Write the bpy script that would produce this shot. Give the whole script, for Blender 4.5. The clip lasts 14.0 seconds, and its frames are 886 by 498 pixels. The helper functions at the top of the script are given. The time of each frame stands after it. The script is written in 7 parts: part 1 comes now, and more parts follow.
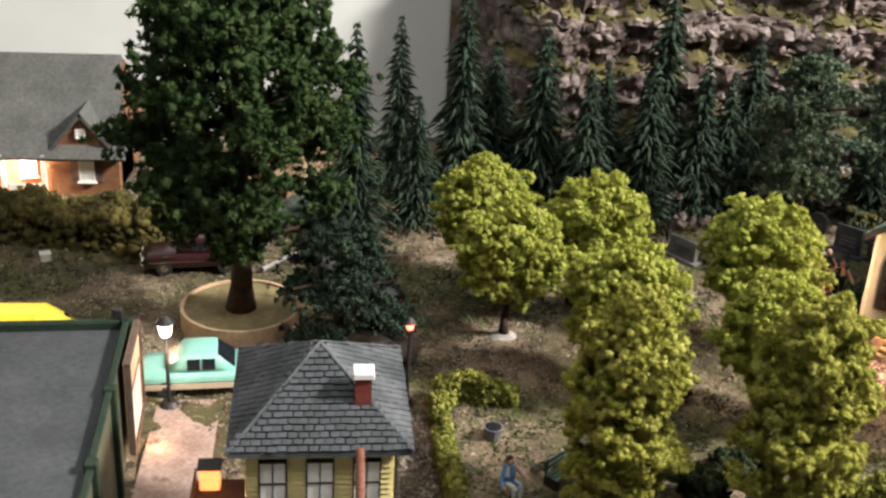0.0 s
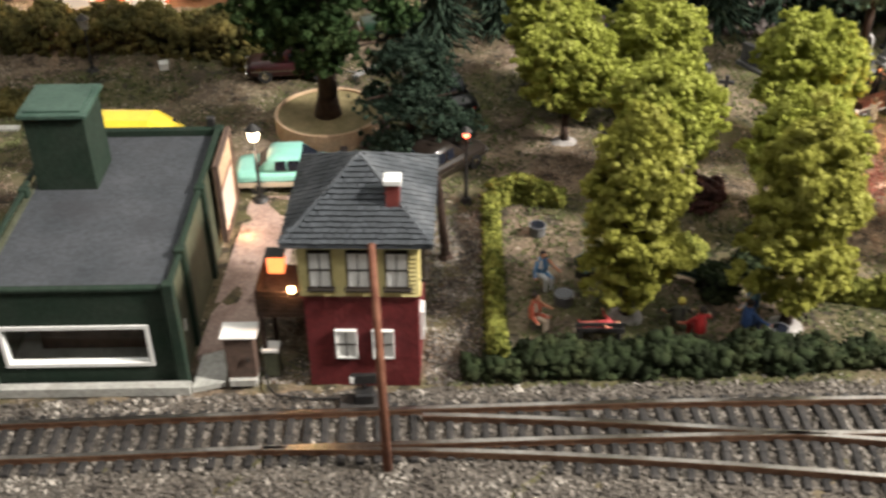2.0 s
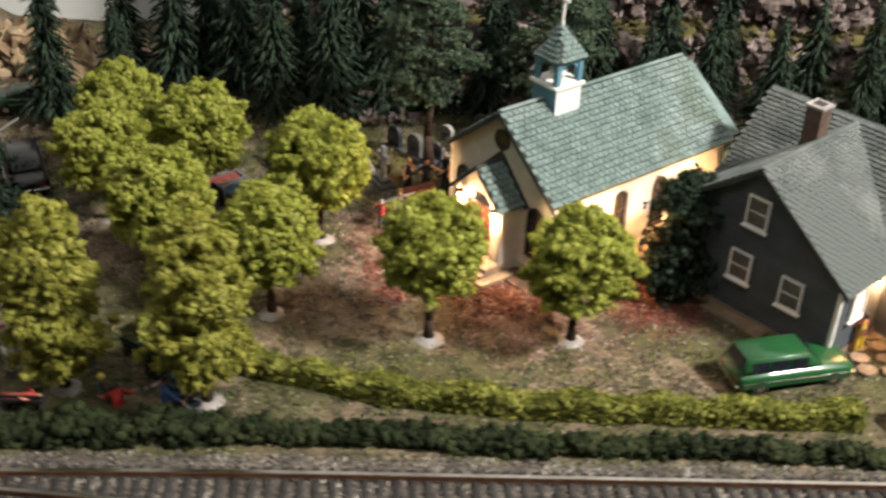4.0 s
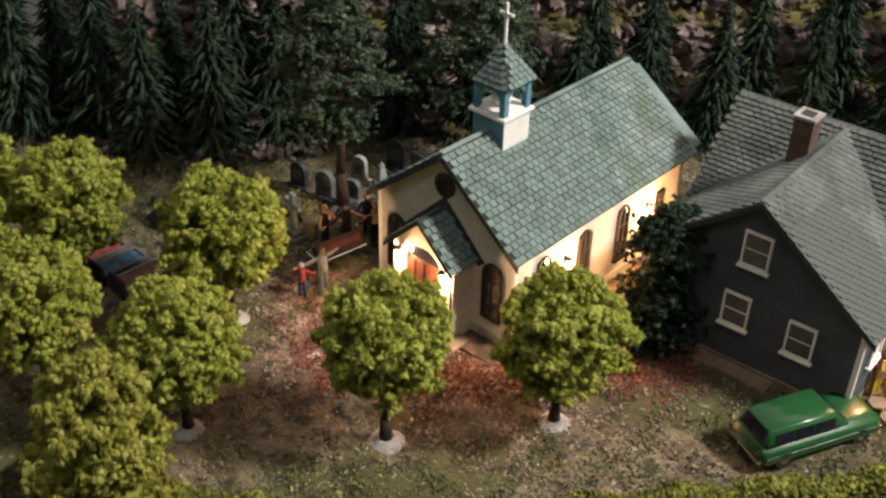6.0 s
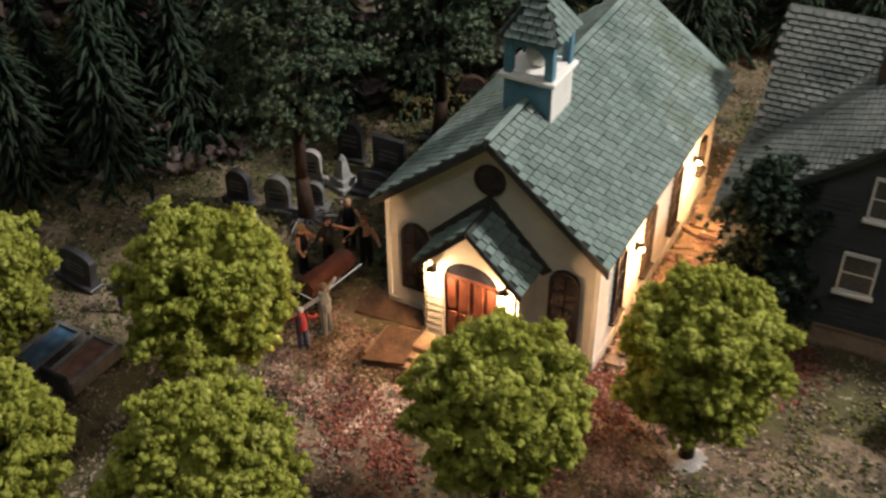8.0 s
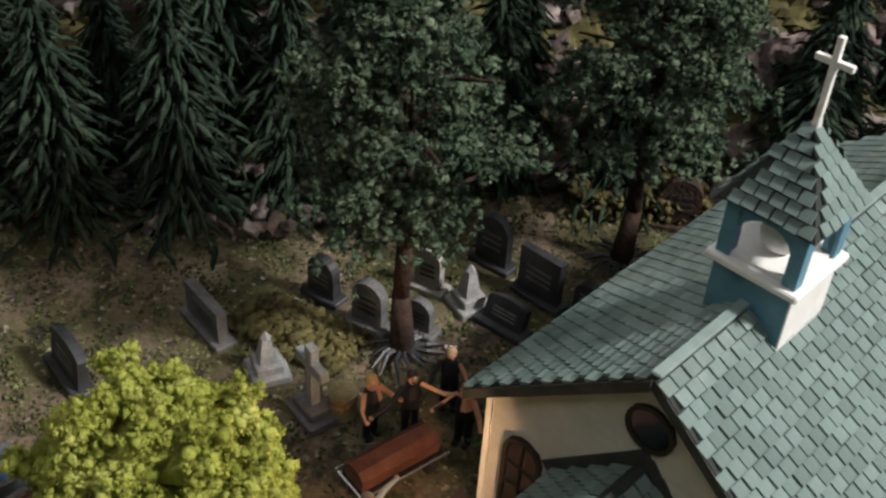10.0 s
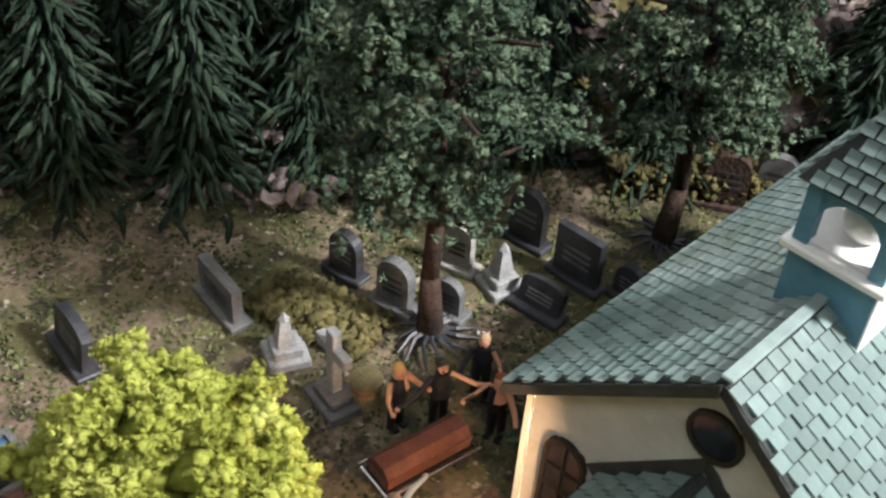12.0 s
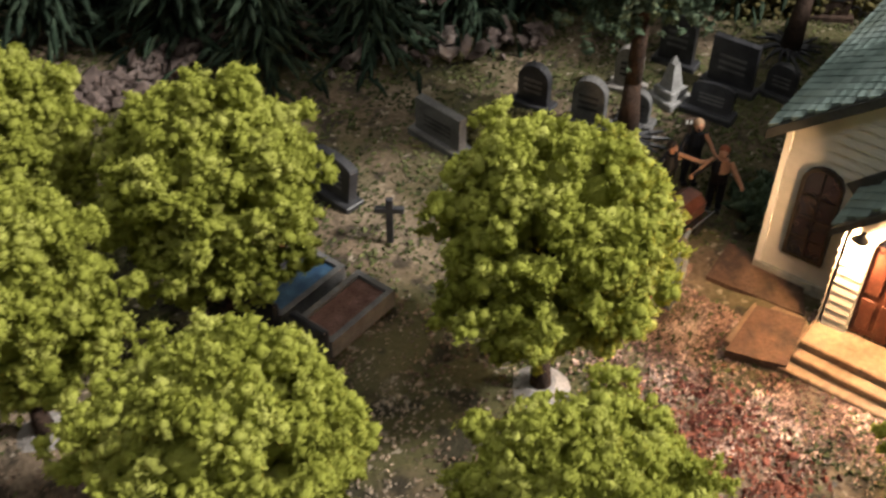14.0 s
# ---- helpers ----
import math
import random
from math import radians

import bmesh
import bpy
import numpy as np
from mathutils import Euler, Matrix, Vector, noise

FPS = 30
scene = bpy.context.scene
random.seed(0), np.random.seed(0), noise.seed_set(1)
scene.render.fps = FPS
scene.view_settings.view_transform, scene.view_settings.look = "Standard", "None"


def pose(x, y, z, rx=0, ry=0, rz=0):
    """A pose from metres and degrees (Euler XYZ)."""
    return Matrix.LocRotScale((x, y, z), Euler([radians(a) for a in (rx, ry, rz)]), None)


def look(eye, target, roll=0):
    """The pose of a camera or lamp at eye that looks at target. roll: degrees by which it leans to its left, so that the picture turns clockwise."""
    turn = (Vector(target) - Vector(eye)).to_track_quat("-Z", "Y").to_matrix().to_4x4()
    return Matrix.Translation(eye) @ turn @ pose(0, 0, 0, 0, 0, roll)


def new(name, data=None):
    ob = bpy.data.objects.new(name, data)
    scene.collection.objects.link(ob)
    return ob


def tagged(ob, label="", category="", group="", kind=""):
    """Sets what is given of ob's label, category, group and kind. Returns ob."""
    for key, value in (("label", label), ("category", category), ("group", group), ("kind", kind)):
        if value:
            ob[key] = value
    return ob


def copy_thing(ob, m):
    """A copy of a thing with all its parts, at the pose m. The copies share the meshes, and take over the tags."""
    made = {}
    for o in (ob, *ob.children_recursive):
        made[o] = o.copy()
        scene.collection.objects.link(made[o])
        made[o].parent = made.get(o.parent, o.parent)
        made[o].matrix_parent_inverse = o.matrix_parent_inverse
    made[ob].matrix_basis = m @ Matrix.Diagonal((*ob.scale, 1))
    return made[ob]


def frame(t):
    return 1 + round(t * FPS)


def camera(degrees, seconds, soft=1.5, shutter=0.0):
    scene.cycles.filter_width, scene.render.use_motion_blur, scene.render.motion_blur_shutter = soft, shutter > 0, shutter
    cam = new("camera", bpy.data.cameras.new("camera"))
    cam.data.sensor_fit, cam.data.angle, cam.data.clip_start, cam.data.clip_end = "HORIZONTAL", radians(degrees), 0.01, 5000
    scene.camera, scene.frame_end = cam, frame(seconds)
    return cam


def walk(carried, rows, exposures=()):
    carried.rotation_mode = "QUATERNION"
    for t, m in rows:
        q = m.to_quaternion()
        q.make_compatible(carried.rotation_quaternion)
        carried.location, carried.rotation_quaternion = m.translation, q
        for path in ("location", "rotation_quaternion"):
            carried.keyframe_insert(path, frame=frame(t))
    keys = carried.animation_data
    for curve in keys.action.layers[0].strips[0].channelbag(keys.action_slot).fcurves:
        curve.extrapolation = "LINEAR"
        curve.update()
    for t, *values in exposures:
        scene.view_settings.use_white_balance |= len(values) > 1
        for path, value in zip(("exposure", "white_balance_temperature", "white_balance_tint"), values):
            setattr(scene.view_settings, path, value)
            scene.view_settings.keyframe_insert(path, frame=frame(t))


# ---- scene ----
cam = camera(43.5, 14.0, soft=2.5, shutter=0.4)
K = 1 / 87  # everything below is laid out at full size and built at 1:87
PATH = [
    (0, (1.552, -1.445, 19.985), (1.782, 0.374, 19.186), 3.1),
    (0.5, (2.879, -1.434, 20.105), (3.011, 0.362, 19.234), 4.7),
    (1, (3.032, -2.885, 20.304), (2.981, -1.203, 19.222), 0.1),
    (1.5, (2.883, -4.152, 22.248), (2.797, -2.508, 21.112), -0.1),
    (1.7, (2.958, -4.35, 22.533), (2.793, 3.306, 17.593), 0.6),
    (2, (4.956, -5.116, 22.701), (4.902, -3.47, 21.566), -0.7),
    (2.5, (7.765, -5.045, 22.966), (7.774, -3.403, 21.824), 0.1),
    (3, (12.358, -5.718, 23.967), (12.439, -4.045, 22.876), 1.5),
    (3.5, (17.109, -6.193, 24.896), (17.211, -4.498, 23.84), 2.6),
    (4, (22.932, -6.797, 25.663), (22.946, -5.101, 24.604), 2.4),
    (4.1, (23.926, -6.567, 25.659), (23.936, -4.864, 24.61), 3.2),
    (6.5, (17.969, 4.505, 24.218), (18.405, 6.101, 23.095), 0.9),
    (7, (15.548, 7.246, 23.353), (16.177, 8.815, 22.284), 0.0),
    (7.5, (14.927, 9.769, 22.307), (15.561, 11.26, 21.135), -0.6),
    (8, (15.116, 12.176, 21.499), (15.727, 13.653, 20.296), -0.3),
    (8.5, (17.217, 15.583, 19.465), (17.738, 17.084, 18.249), 2.7),
    (9, (19.229, 18.997, 18.928), (19.611, 20.535, 17.707), 3.0),
    (11.5, (20.695, 24.382, 17.183), (20.889, 25.9, 15.895), 4.1),
    (12, (20.162, 24.546, 17.228), (20.378, 26.054, 15.933), 4.2),
    (12.5, (17.795, 23.69, 17.498), (18.156, 25.145, 16.173), 3.5),
    (12.8, (15.921, 22.794, 16.53), (18.073, 29.336, 10.558), 2.8),
    (13, (14.867, 22.338, 16.613), (15.381, 23.764, 15.309), 3.0),
    (13.5, (13.084, 21.934, 16.1), (13.556, 23.373, 14.794), 2.6),
    (14, (12.631, 21.086, 16.609), (12.993, 22.525, 15.268), 0.6),
]
EXPO = [(0.0, 0.78, 6500, 10), (3.0, 0.5, 6500, 10), (4.2, 0.1, 6600, 10), (6.3, -0.4, 6700, 11), (9.2, -0.64, 6400, 11), (11.3, 0.55, 6050, 11), (12.3, 0.62, 6000, 11), (13.0, 0.0, 6400, 10), (14.0, 0.03, 6600, 10)]
walk(cam, [(t, look(Vector(eye) * K, Vector(target) * K, roll)) for t, eye, target, roll in PATH], EXPO)

# ---- light ----
world = bpy.data.worlds.new("room_air")
scene.world = world
world.use_nodes = True
world.node_tree.nodes["Background"].inputs["Color"].default_value = (0.9, 0.95, 1.0, 1)
world.node_tree.nodes["Background"].inputs["Strength"].default_value = 0.02


def area_lamp(name, eye, target, w, h, watts, colour):
    lamp = bpy.data.lights.new(name, "AREA")
    lamp.shape, lamp.size, lamp.size_y, lamp.energy, lamp.color = "RECTANGLE", w, h, watts, colour
    ob = new(name, lamp)
    ob.matrix_world = look(Vector(eye) * K, Vector(target) * K)
    return ob


def bulb(name, x, y, z, watts, colour=(1.0, 0.52, 0.22), r=0.0012):
    lamp = bpy.data.lights.new(name, "POINT")
    lamp.energy, lamp.color, lamp.shadow_soft_size = watts, colour, r
    ob = new(name, lamp)
    ob.location = Vector((x, y, z)) * K
    return ob


LAYOUT = (20, 32, 2)
area_lamp("ceiling_lamp_main", (98, 2, 82), LAYOUT, 0.16, 0.16, 33, (1.0, 0.94, 0.86))
area_lamp("ceiling_lamp_fill", (10, -40, 125), LAYOUT, 1.1, 0.25, 5.0, (1.0, 0.97, 0.92))

# ---- materials ----


def mat(name, colours, scale=1.0, rough=0.8, metal=0.0, bump=0.3, bump_scale=None, detail=5.0, spec=0.35, fine=0.25, coat=0.0, emit=None, island=0.0, obj_random=0.0, thin=0.0):
    """colours: two or three base colours mixed by noise of that scale (features per layout metre); bump in relief."""
    m = bpy.data.materials.new(name)
    m.use_nodes = True
    nt = m.node_tree
    n, l = nt.nodes, nt.links
    b = n["Principled BSDF"]
    co = n.new("ShaderNodeTexCoord")
    big = n.new("ShaderNodeTexNoise")
    big.inputs["Scale"].default_value = scale / K
    big.inputs["Detail"].default_value = detail
    l.new(co.outputs["Object"], big.inputs["Vector"])
    ramp = n.new("ShaderNodeValToRGB")
    el = ramp.color_ramp.elements
    el[0].position, el[1].position = 0.32, 0.68
    el[0].color, el[1].color = (*colours[0], 1), (*colours[-1], 1)
    for i, c in enumerate(colours[1:-1]):
        el.new(0.32 + 0.36 * (i + 1) / (len(colours) - 1)).color = (*c, 1)
    l.new(big.outputs["Fac"], ramp.inputs["Fac"])
    out = ramp.outputs["Color"]
    small = n.new("ShaderNodeTexNoise")
    small.inputs["Scale"].default_value = (bump_scale or scale * 7) / K
    small.inputs["Detail"].default_value = 3
    l.new(co.outputs["Object"], small.inputs["Vector"])
    hsv = n.new("ShaderNodeHueSaturation")
    l.new(out, hsv.inputs["Color"])
    mr = n.new("ShaderNodeMapRange")
    mr.inputs["From Min"].default_value, mr.inputs["From Max"].default_value = 0.25, 0.75
    mr.inputs["To Min"].default_value, mr.inputs["To Max"].default_value = 1 - fine, 1 + fine
    l.new(small.outputs["Fac"], mr.inputs["Value"])
    val = mr.outputs["Result"]
    for amount, kind in ((island, "g"), (obj_random, "o")):
        if amount:
            src = n.new("ShaderNodeNewGeometry").outputs["Random Per Island"] if kind == "g" else n.new("ShaderNodeObjectInfo").outputs["Random"]
            r2 = n.new("ShaderNodeMapRange")
            r2.inputs["To Min"].default_value, r2.inputs["To Max"].default_value = 1 - amount, 1 + amount
            l.new(src, r2.inputs["Value"])
            mul = n.new("ShaderNodeMath")
            mul.operation = "MULTIPLY"
            l.new(val, mul.inputs[0])
            l.new(r2.outputs["Result"], mul.inputs[1])
            val = mul.outputs[0]
    l.new(val, hsv.inputs["Value"])
    l.new(hsv.outputs["Color"], b.inputs["Base Color"])
    if bump:
        bp = n.new("ShaderNodeBump")
        bp.inputs["Strength"].default_value = bump
        bp.inputs["Distance"].default_value = 0.06 * K
        l.new(small.outputs["Fac"], bp.inputs["Height"])
        l.new(bp.outputs["Normal"], b.inputs["Normal"])
    b.inputs["Roughness"].default_value, b.inputs["Metallic"].default_value = rough, metal
    b.inputs["Specular IOR Level"].default_value = spec
    b.inputs["Coat Weight"].default_value = coat
    if thin:
        tr, ms = n.new("ShaderNodeBsdfTranslucent"), n.new("ShaderNodeMixShader")
        ms.inputs["Fac"].default_value = thin
        l.new(hsv.outputs["Color"], tr.inputs["Color"])
        l.new(b.outputs["BSDF"], ms.inputs[1])
        l.new(tr.outputs["BSDF"], ms.inputs[2])
        l.new(ms.outputs["Shader"], n["Material Output"].inputs["Surface"])
    if emit:
        b.inputs["Emission Color"].default_value = (*emit[0], 1)
        b.inputs["Emission Strength"].default_value = emit[1]
    return m


def mixed(m, colour, scale, low, high, strength=1.0):
    """Adds stains of another colour over a material, with a noise of their own."""
    nt = m.node_tree
    n, l = nt.nodes, nt.links
    b = n["Principled BSDF"]
    src = b.inputs["Base Color"].links[0].from_socket
    co = n.new("ShaderNodeTexCoord")
    nz = n.new("ShaderNodeTexNoise")
    nz.inputs["Scale"].default_value = scale / K
    nz.inputs["Detail"].default_value = 6
    l.new(co.outputs["Object"], nz.inputs["Vector"])
    mr = n.new("ShaderNodeMapRange")
    mr.inputs["From Min"].default_value, mr.inputs["From Max"].default_value = low, high
    mr.inputs["To Max"].default_value = strength
    l.new(nz.outputs["Fac"], mr.inputs["Value"])
    mx = n.new("ShaderNodeMix")
    mx.data_type = "RGBA"
    mx.inputs["B"].default_value = (*colour, 1)
    l.new(mr.outputs["Result"], mx.inputs["Factor"])
    l.new(src, mx.inputs["A"])
    l.new(mx.outputs["Result"], b.inputs["Base Color"])
    return m


M = {}
M["ground"] = mixed(mat("soil_and_turf", [(0.075, 0.056, 0.040), (0.150, 0.110, 0.075), (0.225, 0.175, 0.125)], 0.35, 0.95, bump=0.9, bump_scale=7, fine=0.4), (0.06, 0.06, 0.02), 0.22, 0.44, 0.56, 0.85)
mixed(M["ground"], (0.02, 0.017, 0.012), 1.6, 0.52, 0.62, 0.8)
mixed(M["ground"], (0.34, 0.29, 0.23), 4.5, 0.62, 0.68, 0.8)
M["crumb_pink"] = mat("pinkish_gravel", [(0.13, 0.07, 0.055), (0.28, 0.18, 0.145), (0.50, 0.38, 0.32)], 1.2, 0.9, bump=0.3, island=0.5)
M["crumb_brown"] = mat("earth_crumbs", [(0.090, 0.060, 0.042), (0.204, 0.150, 0.108), (0.348, 0.288, 0.222)], 0.5, 0.95, bump=0.4, island=0.4)
M["crumb_green"] = mat("turf_crumbs", [(0.034, 0.042, 0.015), (0.076, 0.088, 0.032), (0.135, 0.145, 0.06)], 0.6, 0.95, bump=0.4, island=0.4)
M["crumb_red"] = mat("red_earth", [(0.102, 0.030, 0.022), (0.204, 0.076, 0.051)], 1.5, 0.95, bump=0.4, island=0.4)
M["ballast"] = mat("ballast_stone", [(0.060, 0.051, 0.044), (0.151, 0.133, 0.114), (0.302, 0.277, 0.242)], 0.9, 0.9, bump=0.3, island=0.6)
M["ballast_bed"] = mat("ballast_bed", [(0.04, 0.034, 0.028), (0.12, 0.104, 0.086)], 9, 0.95, bump=0.8, bump_scale=9)
M["foliage_lime"] = mat("lime_foliage", [(0.23, 0.255, 0.045), (0.37, 0.40, 0.08), (0.49, 0.51, 0.14)], 1.6, 0.95, bump=0.8, bump_scale=26, island=0.10, spec=0.05, fine=0.2, thin=0.3)
M["foliage_lime_dry"] = mat("olive_lime_foliage", [(0.22, 0.22, 0.04), (0.35, 0.35, 0.075), (0.47, 0.46, 0.13)], 1.6, 0.95, bump=0.8, bump_scale=26, island=0.10, spec=0.05, fine=0.2, thin=0.3)
M["foliage_dark"] = mat("dark_leaves", [(0.014, 0.029, 0.011), (0.032, 0.058, 0.020), (0.058, 0.086, 0.032)], 0.9, 0.95, bump=1.0, bump_scale=24, island=0.2, spec=0.06, fine=0.35)
M["needles"] = mat("fir_needles", [(0.010, 0.020, 0.013), (0.025, 0.043, 0.028), (0.05, 0.074, 0.049)], 1.6, 0.9, bump=1.0, bump_scale=26, island=0.45, spec=0.15, fine=0.45)
M["cedar"] = mat("cedar_foliage", [(0.030, 0.052, 0.032), (0.074, 0.108, 0.068), (0.13, 0.165, 0.105)], 1.6, 0.9, bump=1.0, bump_scale=26, island=0.4, spec=0.15, fine=0.45)
M["hedge_lime"] = mat("hedge_foliage", [(0.081, 0.090, 0.019), (0.176, 0.185, 0.041), (0.284, 0.288, 0.068)], 1.8, 0.95, bump=1.0, bump_scale=26, island=0.4, spec=0.1, fine=0.4)
M["bush"] = mat("bush_foliage", [(0.009, 0.013, 0.005), (0.017, 0.025, 0.010), (0.034, 0.041, 0.017)], 1.1, 0.95, bump=0.5, island=0.35, spec=0.15)
M["bush_olive"] = mat("olive_bush", [(0.035, 0.035, 0.012), (0.075, 0.065, 0.02), (0.12, 0.095, 0.03)], 1.1, 0.95, bump=0.5, island=0.35, spec=0.15)
M["red_bush"] = mat("dark_red_bush", [(0.03, 0.012, 0.01), (0.07, 0.025, 0.02)], 1.5, 0.95, bump=0.8, bump_scale=20, island=0.35)
M["bark"] = mat("bark", [(0.023, 0.013, 0.009), (0.055, 0.033, 0.023)], 3, 0.9, bump=0.8, bump_scale=12)
M["plaster"] = mat("plaster_base", [(0.22, 0.2, 0.19), (0.38, 0.36, 0.34)], 2, 0.85, bump=0.4)
M["rock"] = mixed(mat("cliff_rock", [(0.035, 0.025, 0.023), (0.126, 0.096, 0.088), (0.251, 0.209, 0.196)], 0.9, 0.85, bump=1.0, bump_scale=3.5, fine=0.45), (0.05, 0.032, 0.028), 1.1, 0.52, 0.66, 0.9)
M["moss"] = mat("ledge_moss", [(0.030, 0.027, 0.010), (0.068, 0.060, 0.020), (0.119, 0.102, 0.038)], 0.7, 0.95, bump=0.7, island=0.3)
M["rail"] = mat("rusty_rail", [(0.10, 0.045, 0.025), (0.2, 0.11, 0.065)], 2.5, 0.6, bump=0.3)
M["rail_top"] = mat("worn_steel", [(0.280, 0.252, 0.224), (0.420, 0.399, 0.371)], 1.2, 0.3, metal=1.0, bump=0.05)
M["tie"] = mat("tarred_tie", [(0.013, 0.013, 0.013), (0.038, 0.034, 0.032)], 3, 0.85, bump=0.5, obj_random=0.35)
M["white_board"] = mat("white_clapboard", [(0.41, 0.40, 0.372), (0.52, 0.51, 0.48)], 0.8, 0.6, bump=0.1, fine=0.06, obj_random=0.04)
M["white_trim"] = mat("white_trim", [(0.7, 0.69, 0.66), (0.8, 0.79, 0.77)], 1.5, 0.5, bump=0.1, fine=0.05)
M["roof_green"] = mat("grey_green_shingle", [(0.095, 0.140, 0.130), (0.145, 0.195, 0.185), (0.20, 0.25, 0.24)], 0.5, 0.8, bump=0.25, fine=0.15, obj_random=0.2)
M["roof_green_rest"] = mat("grey_green_shingles", [(0.095, 0.140, 0.130), (0.145, 0.195, 0.185), (0.20, 0.25, 0.24)], 0.5, 0.8, bump=0.25, fine=0.15, island=0.2)
mixed(M["roof_green_rest"], (0.075, 0.10, 0.06), 0.45, 0.52, 0.68, 0.6)
M["roof_under"] = mat("roof_underlay", [(0.022, 0.027, 0.026), (0.04, 0.047, 0.044)], 1.5, 0.9, bump=0.2)
M["roof_slate"] = mat("slate_shingle", [(0.036, 0.042, 0.048), (0.062, 0.069, 0.077), (0.095, 0.102, 0.11)], 0.9, 0.8, bump=0.25, fine=0.15, obj_random=0.16, island=0.16)
M["roof_grey"] = mat("grey_shingle", [(0.062, 0.074, 0.070), (0.097, 0.110, 0.106), (0.132, 0.145, 0.139)], 0.7, 0.85, bump=0.25, fine=0.15, island=0.12)
M["roof_brown"] = mat("brown_shingle", [(0.075, 0.078, 0.074), (0.11, 0.112, 0.106)], 0.9, 0.85, bump=0.3, island=0.1)
# dark colour of the barge boards and of the painted porch roof shadow
M["flashing"] = mat("dark_trim_and_shade", [(0.025, 0.028, 0.028), (0.05, 0.052, 0.05)], 2, 0.8, bump=0.1)
M["blue_paint"] = mat("blue_paint", [(0.075, 0.19, 0.27), (0.12, 0.26, 0.34)], 1.2, 0.55, bump=0.1, fine=0.1)
M["glass_dark"] = mat("dark_window_glass", [(0.008, 0.010, 0.016), (0.016, 0.018, 0.026)], 1, 0.12, bump=0.0, spec=0.5)
M["door_wood"] = mat("red_brown_door", [(0.055, 0.016, 0.010), (0.10, 0.033, 0.020)], 2.5, 0.5, bump=0.3)
M["step_wood"] = mat("tan_stone_step", [(0.17, 0.115, 0.075), (0.28, 0.20, 0.135)], 1.2, 0.85, bump=0.4)
M["flag_brown"] = mixed(mat("brown_flagstone", [(0.065, 0.037, 0.026), (0.15, 0.09, 0.06)], 1.8, 0.8, bump=0.6), (0.03, 0.02, 0.015), 1.4, 0.5, 0.64, 0.8)
M["yellow_board"] = mat("yellow_clapboard", [(0.58, 0.49, 0.21), (0.68, 0.60, 0.29)], 1.0, 0.65, bump=0.1, fine=0.08, obj_random=0.05)
M["maroon"] = mixed(mat("maroon_stucco", [(0.095, 0.012, 0.014), (0.15, 0.022, 0.022)], 0.9, 0.75, bump=0.3), (0.25, 0.13, 0.12), 0.8, 0.62, 0.8, 0.5)
M["muntin_dark"] = mat("dark_muntin", [(0.015, 0.011, 0.008), (0.030, 0.022, 0.015)], 2, 0.7, bump=0.1)
M["blind"] = mat("pale_window_blind", [(0.74, 0.74, 0.71), (0.84, 0.83, 0.8)], 1.5, 0.4, bump=0.05, fine=0.08)
M["chimney_red"] = mat("red_brick", [(0.14, 0.025, 0.022), (0.21, 0.05, 0.04)], 3, 0.85, bump=0.4)
M["brown_brick"] = mat("brown_brick", [(0.07, 0.045, 0.035), (0.13, 0.085, 0.065)], 3, 0.85, bump=0.4)
M["green_paint"] = mat("dark_green_stucco", [(0.014, 0.028, 0.018), (0.024, 0.036, 0.026)], 0.9, 0.8, bump=0.2, spec=0.2)
M["olive_paint"] = mat("olive_green_wall", [(0.06, 0.065, 0.04), (0.09, 0.095, 0.06)], 0.9, 0.7, bump=0.2)
M["green_roof"] = mat("green_metal_lid", [(0.027, 0.057, 0.042), (0.048, 0.087, 0.066)], 1.2, 0.5, bump=0.2)
M["tar_roof"] = mixed(mat("tar_roofing", [(0.038, 0.043, 0.049), (0.061, 0.065, 0.073)], 0.5, 0.8, bump=0.3, bump_scale=6), (0.035, 0.036, 0.04), 0.35, 0.55, 0.7, 0.7)
M["concrete"] = mixed(mat("concrete", [(0.30, 0.30, 0.27), (0.42, 0.41, 0.38)], 1, 0.85, bump=0.3), (0.16, 0.15, 0.12), 0.8, 0.55, 0.75, 0.6)
M["asphalt"] = mixed(mat("asphalt", [(0.06, 0.062, 0.066), (0.10, 0.10, 0.105)], 0.6, 0.85, bump=0.4), (0.17, 0.14, 0.11), 0.5, 0.55, 0.72, 0.8)
M["planter"] = mat("tan_planter_wall", [(0.46, 0.31, 0.19), (0.56, 0.40, 0.27)], 1.4, 0.8, bump=0.2)
M["planter_soil"] = mat("planter_turf", [(0.16, 0.13, 0.06), (0.26, 0.21, 0.11)], 1.6, 0.95, bump=0.8)
M["brick_path"] = mixed(mat("brick_path", [(0.242, 0.165, 0.138), (0.374, 0.281, 0.242)], 1.1, 0.85, bump=0.5), (0.10, 0.06, 0.05), 1.1, 0.58, 0.68, 0.9)
M["black_metal"] = mat("black_iron", [(0.012, 0.012, 0.013), (0.03, 0.028, 0.026)], 3, 0.5, bump=0.1)
M["rust_pole"] = mat("rusty_pole", [(0.13, 0.045, 0.025), (0.23, 0.10, 0.06)], 2, 0.8, bump=0.3)
M["grey_board"] = mat("grey_blue_siding", [(0.044, 0.053, 0.062), (0.068, 0.078, 0.090)], 0.9, 0.7, bump=0.1, fine=0.1, obj_random=0.07)
M["chrome"] = mat("chrome", [(0.5, 0.5, 0.5), (0.65, 0.65, 0.65)], 2, 0.15, metal=1.0, bump=0.0)
M["tyre"] = mat("black_rubber", [(0.012, 0.012, 0.012), (0.025, 0.025, 0.025)], 3, 0.7, bump=0.1)
